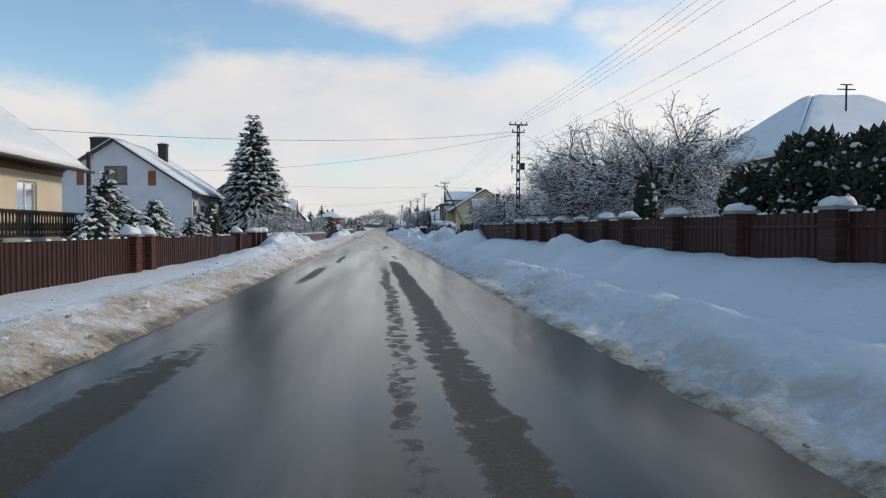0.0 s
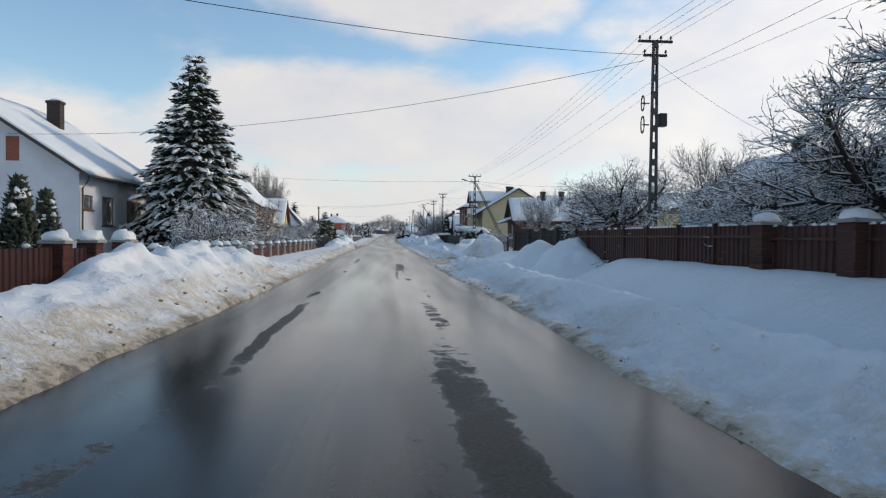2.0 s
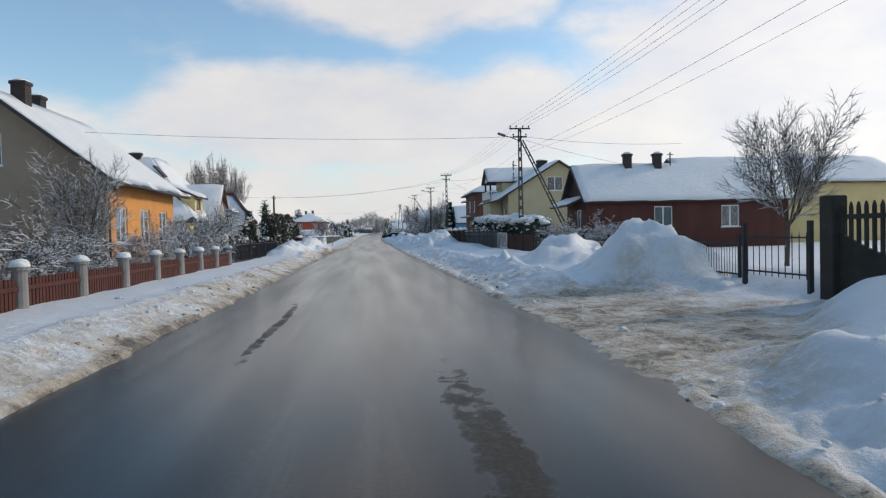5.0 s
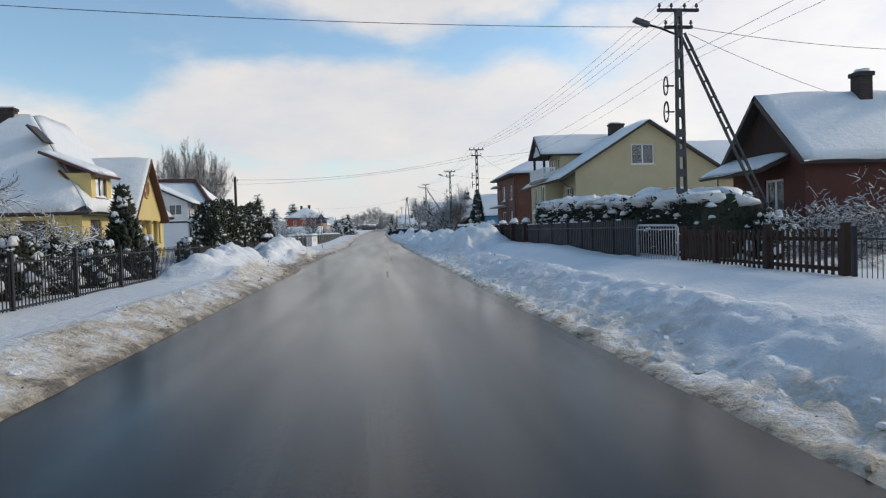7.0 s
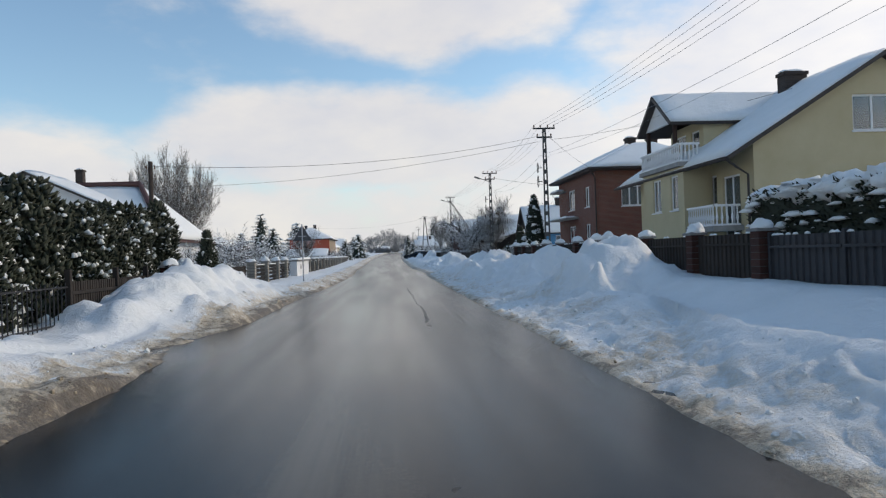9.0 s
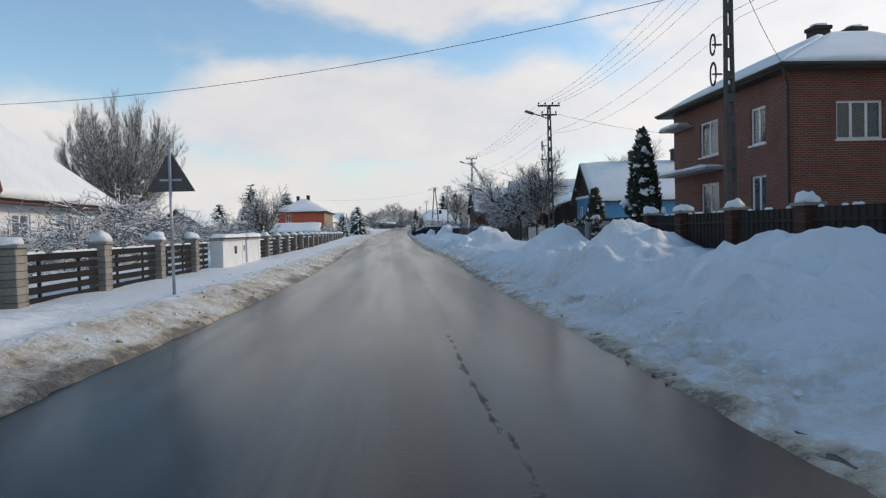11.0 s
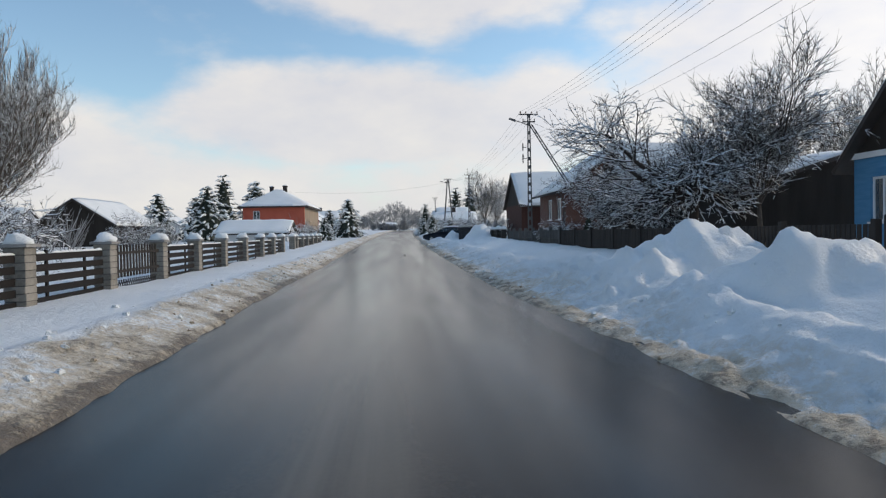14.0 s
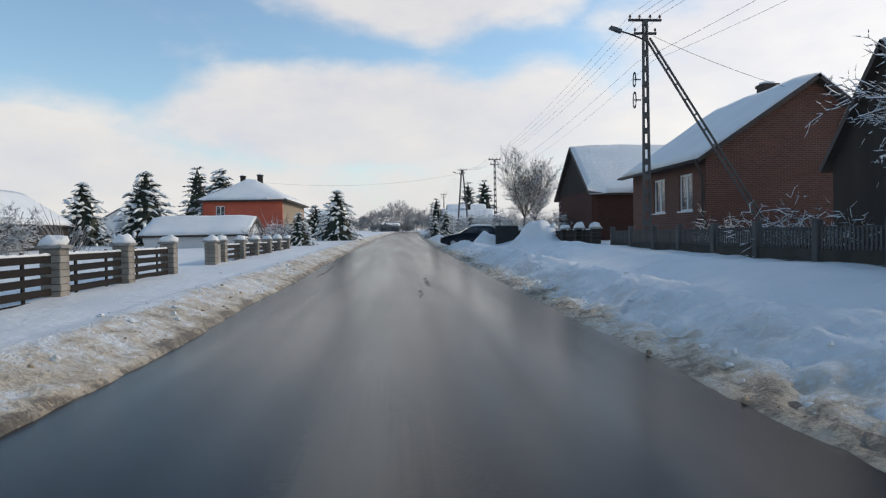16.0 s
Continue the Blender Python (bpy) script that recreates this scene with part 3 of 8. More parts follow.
def road_height(x, y):
    worn = 0.0
    for x0, y0, y1, w, k in DRY_STREAKS:
        soft = min(4.0, (y1 - y0) / 3)
        drift = 0.10 * fuzz(0, y, 0.3, x0) + 0.05 * fuzz(0, y, 1.2, x0)
        worn = max(worn, k * math.exp(-((x - x0 + drift) / w) ** 4) * step(y0 - soft, y0 + soft, y) * (1 - step(y1 - soft, y1 + soft, y)))
    rut = 0.012 * (math.exp(-((x - 1.0) / 0.35) ** 2) + math.exp(-((x + 1.5) / 0.4) ** 2))
    return climb(y) + 0.02 - 0.012 * abs(x) * 0.6 - rut + 0.006 * fuzz(x, y, 0.5, 30.0), worn


sheet("ground", ladder((-2500, -400, 4), (-400, -60, 6), (-60, -12, 10), (-12, -7, 8), (-7, -5, 16), (-5, -2.2, 34), (-2.2, 2.0, 4), (2.0, 5.4, 42), (5.4, 7.6, 18), (7.6, 14, 10), (14, 60, 8), (60, 400, 6), (400, 2500, 4)),
      ladder((-400, -20, 10), (-20, 0, 20), (0, 205, 1400), (205, 330, 125), (330, 900, 30), (900, 3500, 8)),
      snow, SNOW_GROUND, "deep white roadside snow, sandy brown beside the road", "snow", "dirt")
sheet("road", ladder((-4.6, -2.6, 8), (-2.6, 1.6, 70), (1.6, 4.4, 12)), ladder((-30, 0, 40), (0, 215, 480), (215, 337, 40)), road_height, ASPHALT,
      "wet dark asphalt village road with dry salted streaks", "road", "worn")



def clods(name, n, seed, mat, label, size, spots):
    """Loose lumps ploughed off the road."""
    rnd = random.Random(seed)
    s = Shape()
    for i in range(n):
        y = rnd.uniform(1, 205)
        x = spots(rnd, y)
        r = size * (0.3 + rnd.random() ** 3)
        z = snow(x, y)[0]
        s.blob(x, y, z + r * 0.25, r * rnd.uniform(0.8, 1.4), r * rnd.uniform(0.8, 1.4), r * rnd.uniform(0.6, 0.95), i * 0.37, 0.7, 6, 4)
    ob = new(name, s.mesh(name, mat))
    return tagged(ob, label, "snow", "", "stuff")


clods("snow_clods", 1500, 5, SNOW, "loose lumps of white snow on the banks", 0.045, lambda r, y: edge_right(y) + 0.25 + abs(r.gauss(0, 0.75)) if r.random() < 0.65 else edge_left(y) - 0.4 - abs(r.gauss(0, 0.6)))
clods("sandy_clods", 1000, 6, SANDY, "sandy brown lumps of dirty snow by the road", 0.028, lambda r, y: edge_left(y) - 0.02 - abs(r.gauss(0, 0.40)) if r.random() < 0.65 else edge_right(y) + abs(r.gauss(0, 0.22)))

# ---- houses ----
def wall_panel(s, p, u, n, length, breaks, top, z0, holes, th, a=0.0):
    """A wall of thickness th from p along u, seen from n; top(d): its upper edge, straight between breaks; holes: (d0, d1, z0, z1)."""
    p, u, n = Vector(p), Vector(u), Vector(n)

    def at(d, z, back=0.0):
        q = p + u * d - n * back
        return (q.x, q.y, z)

    cuts = sorted({a, length, *[b for b in breaks if a < b < length], *[h[0] for h in holes], *[h[1] for h in holes]})
    for d0, d1 in zip(cuts, cuts[1:]):
        mid = (d0 + d1) / 2
        gaps = sorted((h[2], h[3]) for h in holes if h[0] < mid < h[1])
        low = z0
        for g0, g1 in gaps + [(None, None)]:
            t0, t1 = (g0, g0) if g0 is not None else (top(d0), top(d1))
            for back, order in ((0.0, (0, 1, 2, 3)), (th, (3, 2, 1, 0))):
                s.add([at(d0, low, back), at(d1, low, back), at(d1, t1, back), at(d0, t0, back)], [order])
            if g0 is not None:
                low = g1
        s.add([at(d0, top(d0)), at(d1, top(d1)), at(d1, top(d1), th), at(d0, top(d0), th)], [(0, 1, 2, 3)])
    for h0, h1, g0, g1 in holes:
        v = [at(h0, g0), at(h1, g0), at(h1, g1), at(h0, g1), at(h0, g0, th), at(h1, g0, th), at(h1, g1, th), at(h0, g1, th)]
        s.add(v, [(0, 4, 5, 1), (1, 5, 6, 2), (2, 6, 7, 3), (3, 7, 4, 0)])
    for d, order in ((cuts[0], (0, 3, 2, 1)), (cuts[-1], (0, 1, 2, 3))):
        s.add([at(d, z0), at(d, z0, th), at(d, top(d), th), at(d, top(d))], [order])


def window(parent, p, u, n, d0, d1, z0, z1, frame=None, bars=1, curtain=False, sill=True, name="window", cross=False):
    """A framed pane set back in its opening."""
    p, u, n = Vector(p), Vector(u), Vector(n)
    frame = frame or FRAME_WHITE

    def slab(s, a, b, c, e, near, far):
        q = [(p + u * d - n * k) for k in (near, far) for d in (a, b)]
        v = [(w.x, w.y, z) for z in (c, e) for w in q]
        s.add(v, [(0, 1, 3, 2), (4, 6, 7, 5), (0, 4, 5, 1), (1, 5, 7, 3), (3, 7, 6, 2), (2, 6, 4, 0)])

    w = 0.07
    fr = Shape()
    cuts = [d0, d0 + w]
    for k in range(1, bars + 1):
        m = d0 + (d1 - d0) * k / (bars + 1)
        cuts += [m - 0.04, m + 0.04]
    cuts += [d1 - w, d1]
    levels = [z0, z0 + w, z1 - w, z1]
    if cross:
        m = z0 + (z1 - z0) * 0.68
        levels[2:2] = [m - 0.03, m + 0.03]
    for i in range(len(cuts) - 1):
        for j in range(len(levels) - 1):
            if i % 2 == 0 or j % 2 == 0:
                slab(fr, cuts[i], cuts[i + 1], levels[j], levels[j + 1], 0.07, 0.13)
    fr.weld()
    win = part(name, fr, frame, parent)
    g = Shape()
    slab(g, d0 + w * 0.6, d1 - w * 0.6, z0 + w * 0.6, z1 - w * 0.6, 0.096, 0.104)
    pane = part("pane", g, GLASS, win)
    pane.visible_shadow = False
    if sill:
        s = Shape()
        slab(s, d0 - 0.06, d1 + 0.06, z0 - 0.06, z0 - 0.005, -0.07, 0.10)
        part("sill", s, frame, win)
    if curtain:
        c = Shape()
        k, m = 24, []
        for i in range(k + 1):
            d = d0 + (d1 - d0) * i / k
            q = p + u * d - n * (0.24 + 0.025 * math.sin(i * 1.9))
            m += [(q.x, q.y, z0 + 0.05), (q.x, q.y, z1)]
        c.add(m, [(2 * i, 2 * i + 2, 2 * i + 3, 2 * i + 1) for i in range(k)])
        m2 = [(a - n.x * 0.01, b - n.y * 0.01, z) for a, b, z in m]
        c.add(m2, [(2 * i, 2 * i + 1, 2 * i + 3, 2 * i + 2) for i in range(k)])
        part("curtain", c, CURTAIN, win, "white curtain")
    return win


def chimney(parent, x, y, z0, z1, w=0.5, d=0.5, mat=None, snowy=True):
    s = Shape()
    s.box(x - w / 2, x + w / 2, y - d / 2, y + d / 2, z0, z1 - 0.14)
    s.box(x - w / 2 - 0.06, x + w / 2 + 0.06, y - d / 2 - 0.06, y + d / 2 + 0.06, z1 - 0.14, z1, 0.02)
    c = part("chimney", s, mat or CHIMNEY, parent)
    if snowy:
        part("snow_cap", Shape().blob(x, y, z1, w * 0.6, d * 0.6, 0.14, x, 0.3, 10, 6, z1 + 0.002), SNOW, c, "thin snow cap", True)


def snow_plane(s, a, b, c, d, th, seed=0.0, nu=26, nv=10):
    """A snow layer on a sloping roof quad a b (eave) c d (ridge, c above b): soft, uneven, rounded off at its rim."""
    a, b, c, d = (Vector(q) for q in (a, b, c, d))
    up = (b - a).cross(d - a).normalized()
    if up.z < 0:
        up = -up
    base = len(s.v)
    for j in range(nv + 1):
        for i in range(nu + 1):
            fu, fv = i / nu, j / nv
            q = (a.lerp(b, fu)).lerp(d.lerp(c, fu), fv)
            rim = min(1.0, 6 * min(fu, 1 - fu) + 0.35) * min(1.0, 5 * fv + 0.45)
            k = th * rim * (1 + 0.35 * noise.noise(q * 0.55 + Vector((seed, 0, 0))) + 0.15 * noise.noise(q * 1.9))
            sag = Vector((0, 0, -0.05 * (1 - min(1.0, 8 * fv)))) * (1 + 2.0 * noise.noise(q * 0.8))
            s.v.append(tuple(q + up * k + sag))
    for j in range(nv):
        for i in range(nu):
            q = base + j * (nu + 1) + i
            s.f.append((q, q + 1, q + nu + 2, q + nu + 1))
    # skirt down to the roof
    rim = [base + i for i in range(nu + 1)] + [base + j * (nu + 1) + nu for j in range(1, nu and nv + 1)]
    rim += [base + nv * (nu + 1) + i for i in range(nu - 1, -1, -1)] + [base + j * (nu + 1) for j in range(nv - 1, 0, -1)]
    low = len(s.v)
    k = 0
    for r in rim:
        i, j = (r - base) % (nu + 1), (r - base) // (nu + 1)
        fu, fv = i / nu, j / nv
        q = (a.lerp(b, fu)).lerp(d.lerp(c, fu), fv)
        s.v.append(tuple(q + up * 0.004))
    m = len(rim)
    for k in range(m):
        s.f.append((rim[k], low + k, low + (k + 1) % m, rim[(k + 1) % m]))


def slab4(s, q, th):
    """A plate of thickness th under the quad q."""
    q = [Vector(p) for p in q]
    up = (q[1] - q[0]).cross(q[3] - q[0]).normalized()
    if up.z < 0:
        up = -up
    low = [p - up * th for p in q]
    order = [(0, 1, 2, 3), (7, 6, 5, 4)] if (q[1] - q[0]).cross(q[3] - q[0]).z > 0 else [(3, 2, 1, 0), (4, 5, 6, 7)]
    s.add([tuple(p) for p in q + low], order + [(i, i + 4, (i + 1) % 4 + 4, (i + 1) % 4) for i in range(4)])


def snow_roof(parent, quad, th=0.16, seed=0.0, roof_mat=None, plate=0.14, inset=0.05, name="roof", nu=26):
    """One roof slope with its snow: quad is eave, eave, ridge, ridge."""
    s = Shape()
    slab4(s, quad, plate)
    r = part(name, s, roof_mat or ROOF_DARK, parent)
    q = [Vector(p) for p in quad]
    mid = sum(q, Vector()) / 4
    q = [p + (mid - p) * min(0.4, inset / max(0.1, (mid - p).length)) for p in q]
    if th <= 0:
        return r
    sn = Shape()
    snow_plane(sn, q[0], q[1], q[2], q[3], th, seed, nu)
    part("snow_layer", sn, SNOW, r, "smooth white snow layer", True)
    return r


def gutter(parent, a, b, drop_to=None):
    s = Shape()
    s.tube([a, b], 0.06, 8)
    if drop_to is not None:
        x, y, z = b
        s.tube([(x, y, z), (x + drop_to[0] * 0.5, y + drop_to[1] * 0.5, z - 0.3), (x + drop_to[0], y + drop_to[1], z - 0.55), (x + drop_to[0], y + drop_to[1], 0.3)], 0.045, 8)
    part("gutter", s, ROOF_DARK, parent, "dark rain gutter and downpipe", True)


def gable_house(name, label, x0, x1, y0, y1, eave, ridge, axis, wall_mat, openings=(), over=0.45, low=0.1, roof_mat=None, thick=0.17, ridge_at=None,
                gable_mat=None, frame=None, left_over=None, category="house", gutters=True, seed=None, snow_nu=30):
    """A house with a pitched roof whose ridge runs along axis. openings: (side, d0, d1, z0, z1, kind) with side one of n s e w and d in world metres."""
    h = thing(name, ((x0 + x1) / 2, (y0 + y1) / 2, low), label, category)
    s = Shape()
    th = 0.32
    holes = {k: [] for k in "nsew"}
    for o in openings:
        holes[o[0]].append(o)
    mid = ridge_at if ridge_at is not None else ((y0 + y1) / 2 if axis == "x" else (x0 + x1) / 2)
    lo, hi = (y0, y1) if axis == "x" else (x0, x1)

    def roof_z(c):
        return eave + (ridge - eave) * ((c - lo) / (mid - lo) if c <= mid else (hi - c) / (hi - mid))

    flat = lambda d: eave
    sides = {"s": ((x0, y0, 0), (1, 0, 0), (0, -1, 0), x1 - x0, x0), "n": ((x0, y1, 0), (1, 0, 0), (0, 1, 0), x1 - x0, x0),
             "w": ((x0, y0, 0), (0, 1, 0), (-1, 0, 0), y1 - y0, y0), "e": ((x1, y0, 0), (0, 1, 0), (1, 0, 0), y1 - y0, y0)}
    gables = "we" if axis == "x" else "sn"
    spots = []
    gs = []
    for k, (p, u, n, length, c0) in sides.items():
        s = Shape()
        hs = [(o[1] - c0, o[2] - c0, o[3], o[4]) for o in holes[k]]
        if k in gables:
            if gable_mat:
                wall_panel(s, p, u, n, length, [], flat, low, [q for q in hs if q[3] <= eave], th)
                gs.append(Shape())
                wall_panel(gs[-1], Vector(p) + Vector(n) * 0.02, u, n, length, [mid - c0], lambda d, c0=c0: roof_z(c0 + d) - 0.02, eave, [q for q in hs if q[3] > eave], th)
            else:
                wall_panel(s, p, u, n, length, [mid - c0], lambda d, c0=c0: roof_z(c0 + d) - 0.02, low, hs, th)
        else:
            wall_panel(s, p, u, n, length - th, [], flat, low, hs, th, a=th)
        part("wall", s.weld(), wall_mat, h)
        for o in holes[k]:
            spots.append((p, u, n, o[1] - c0, o[2] - c0, o))
    for g in gs:
        part("gable", g, gable_mat, h, "dark boarded gable")
    for p, u, n, a, b, o in spots:
        kind = o[5] if len(o) > 5 else "window"
        if kind == "shutter":
            q = Shape()
            P, U, Nn = Vector(p), Vector(u), Vector(n)
            prof = [(0.07, o[3])]
            for i in range(9):
                za, zb = o[3] + (o[4] - o[3]) * i / 9, o[3] + (o[4] - o[3]) * (i + 0.9) / 9
                prof += [(0.02, za), (0.035, zb), (0.06, zb)]
            prof += [(0.07, o[4])]
            m = len(prof)
            v = []
            for d in (a, b):
                for k, z in prof:
                    w = P + U * d - Nn * k
                    v.append((w.x, w.y, z))
            q.add(v, [(i, m + i, m + i + 1, i + 1) for i in range(m - 1)] + [tuple(range(m)), tuple(range(2 * m - 1, m - 1, -1))])
            part("shutter", q, SHUTTER, h, "closed red-brown shutter")
        elif kind == "door":
            q = Shape()
            P, U, Nn = Vector(p), Vector(u), Vector(n)
            c = [P + U * d - Nn * k for k in (0.10, 0.16) for d in (a, b)]
            v = [(w.x, w.y, z) for z in (o[3], o[4]) for w in c]
            q.add(v, [(0, 1, 3, 2), (4, 6, 7, 5), (0, 4, 5, 1), (1, 5, 7, 3), (3, 7, 6, 2), (2, 6, 4, 0)])
            dr = part("door", q, FRAME_BROWN, h, "dark brown front door")
            hd = Shape()
            c = P + U * (a + 0.12) - Nn * 0.06
            hd.tube([(c.x, c.y, o[3] + 1.0), (c.x, c.y, o[3] + 1.14)], 0.018, 6)
            part("door_handle", hd, STEEL, dr)
        else:
            window(h, p, u, n, a, b, o[3], o[4], frame, bars={"window": 1, "wide": 2, "single": 0, "curtained": 1}.get(kind, 1), curtain=kind in ("curtained", "wide"))
    k0, k1 = (ridge - eave) / (mid - lo), (ridge - eave) / (hi - mid)
    o0 = over if left_over is None else left_over
    lift = 0.10
    ends = (x0 - over * 0.8, x1 + over * 0.8) if axis == "x" else (y0 - over * 0.8, y1 + over * 0.8)
    for c, k, o, sd in ((lo, k0, -o0, 0), (hi, k1, over, 1)):
        e, z = c + o, eave - k * abs(o) + lift
        if axis == "x":
            q = [(ends[0], e, z), (ends[1], e, z), (ends[1], mid, ridge + lift), (ends[0], mid, ridge + lift)]
        else:
            q = [(e, ends[0], z), (e, ends[1], z), (mid, ends[1], ridge + lift), (mid, ends[0], ridge + lift)]
        snow_roof(h, q, thick, (seed or x0) + sd, roof_mat, nu=snow_nu)
        if gutters:
            if axis == "x":
                yy = e + (-0.05 if c == lo else 0.05)
                gutter(h, (ends[1], yy, z - 0.05), (ends[0] + 0.1, yy, z - 0.05), (over * 0.8, -o * 0.9))
            else:
                xx = e + (-0.05 if c == lo else 0.05)
                gutter(h, (xx, ends[1], z - 0.05), (xx, ends[0] + 0.1, z - 0.05), (-o * 0.9, over * 0.8))
    return h


def hip_house(name, label, x0, x1, y0, y1, eave, top, rx0, rx1, ry0, ry1, wall_mat, openings=(), over=0.5, low=0.1, roof_mat=None, thick=0.17, frame=None, east_shade_mat=None):
    """A house with a roof that slopes on all four sides up to the ridge rx0..rx1, ry0..ry1."""
    h = thing(name, ((x0 + x1) / 2, (y0 + y1) / 2, low), label, "house")
    s = Shape()
    th = 0.32
    sides = {"s": ((x0, y0, 0), (1, 0, 0), (0, -1, 0), x1 - x0, x0, 0), "n": ((x0, y1, 0), (1, 0, 0), (0, 1, 0), x1 - x0, x0, 0),
             "w": ((x0, y0, 0), (0, 1, 0), (-1, 0, 0), y1 - y0, y0, th), "e": ((x1, y0, 0), (0, 1, 0), (1, 0, 0), y1 - y0, y0, th)}
    spots = []
    for k, (p, u, n, length, c0, cut) in sides.items():
        hs = [o for o in openings if o[0] == k]
        s = Shape()
        wall_panel(s, p, u, n, length - cut, [], lambda d: eave, low, [(o[1] - c0, o[2] - c0, o[3], o[4]) for o in hs], th, a=cut)
        part("wall", s.weld(), east_shade_mat if east_shade_mat and k == "e" else wall_mat, h)
        spots += [(p, u, n, o[1] - c0, o[2] - c0, o) for o in hs]
    for p, u, n, a, b, o in spots:
        kind = o[5] if len(o) > 5 else "window"
        window(h, p, u, n, a, b, o[3], o[4], frame, bars={"wide": 2, "single": 0}.get(kind, 1), curtain=kind in ("curtained", "wide"))
    a0, a1, b0, b1, z = x0 - over, x1 + over, y0 - over, y1 + over, eave + 0.02
    for i, q in enumerate(([(a0, b0, z), (a1, b0, z), (rx1, ry0, top), (rx0, ry0, top)], [(a1, b0, z), (a1, b1, z), (rx1, ry1, top), (rx1, ry0, top)],
                           [(a1, b1, z), (a0, b1, z), (rx0, ry1, top), (rx1, ry1, top)], [(a0, b1, z), (a0, b0, z), (rx0, ry0, top), (rx0, ry1, top)])):
        snow_roof(h, q, thick, x0 + i, roof_mat, inset=0.03)
    s = Shape()
    s.box(a0 + 0.05, a1 - 0.05, b0 + 0.05, b1 - 0.05, z - 0.16, z - 0.10)
    part("soffit", s, roof_mat or ROOF_DARK, h)
    gutter(h, (a0, b1, z - 0.05), (a0, b0, z - 0.05), (over * 0.9, over * 0.9))
    gutter(h, (a1, b0, z - 0.05), (a0, b0 - 0.03, z - 0.05))
    return h


def canopy(parent, x0, x1, y0, y1, z, th=0.08, mat=None, rise=0.0):
    s = Shape()
    s.box(x0, x1, y0, y1, z - th, z)
    c = part("canopy", s, mat or ROOF_DARK, parent)
    n = Shape()
    snow_plane(n, (x0 + 0.02, y0 + 0.02, z), (x1 - 0.02, y0 + 0.02, z), (x1 - 0.02, y1 - 0.02, z), (x0 + 0.02, y1 - 0.02, z), 0.13, x0, 12, 6)
    part("snow_layer", n, SNOW, c, "snow on the canopy", True)


def balustrade(parent, pts, z0, z1, mat, gap=0.14, r=0.035, label=""):
    """A railing of turned balusters along points (x, y)."""
    for (xa, ya), (xb, yb) in zip(pts, pts[1:]):
        d = Vector((xb - xa, yb - ya, 0))
        nrm = Vector((-d.y, d.x, 0)).normalized() * 0.06
        ra = None
        for za, zb in ((z1 - 0.08, z1), (z0, z0 + 0.07)):
            rail = Shape()
            v = [(xa + s * nrm.x, ya + s * nrm.y, z) for z in (za, zb) for s in (-1, 1)] + [(xb + s * nrm.x, yb + s * nrm.y, z) for z in (za, zb) for s in (-1, 1)]
            rail.add(v, [(0, 1, 3, 2), (4, 6, 7, 5), (0, 4, 5, 1), (1, 5, 7, 3), (3, 7, 6, 2), (2, 6, 4, 0)])
            if ra is None:
                ra = part("railing", rail, mat, parent, label)
            else:
                part("bottom_rail", rail, mat, ra)
        h = z1 - z0 - 0.15
        me = unit("baluster", mat, lambda s: s.tube([(0, 0, 0), (0, 0, h * 0.15), (0, 0, h * 0.35), (0, 0, h * 0.6), (0, 0, h * 0.8), (0, 0, h)],
                                                    [r, r * 0.7, r * 1.35, r * 0.7, r * 0.6, r], 6))
        n = max(2, int(d.length / gap))
        for i in range(n):
            f = (i + 0.5) / n
            piece("baluster", me, ra, xa + d.x * f, ya + d.y * f, z0 + 0.07)

# left side, from the start of the road onwards
def house_beige():
    h = gable_house("house", "beige plastered house with a wooden band and balcony", -22.0, -12.5, 10.0, 28.6, 4.3, 7.7, "y", PLASTER_BEIGE,
                    [("e", 20.2, 23.4, 1.6, 3.1, "wide"), ("e", 25.2, 26.6, 1.0, 3.1, "curtained"), ("e", 13.5, 16.0, 1.6, 3.1, "curtained")], over=0.9, roof_mat=ROOF_BROWN)
    band = Shape()
    for i in range(4):
        band.box(-12.5, -12.44, 10.0, 28.6, 3.45 + i * 0.2, 3.45 + i * 0.2 + 0.185)
    part("wood_band", band, surface("varnished_wood", (0.20, 0.085, 0.03), (0.32, 0.15, 0.06), 3, 0.5, 40, 0.003, 0, 0, (1, 0.1, 4)), h, "varnished wood cladding")
    deck = Shape()
    deck.box(-12.5, -11.2, 12.0, 28.4, 0.95, 1.12)
    deck.box(-12.5, -11.3, 12.1, 28.3, 0.2, 0.95)
    part("balcony_deck", deck, CONCRETE, h)
    balustrade(h, [(-11.25, 12.0), (-11.25, 28.4), (-12.4, 28.4)], 1.12, 2.0, DARK_BOARD, 0.2, 0.05, "dark turned balcony railing")


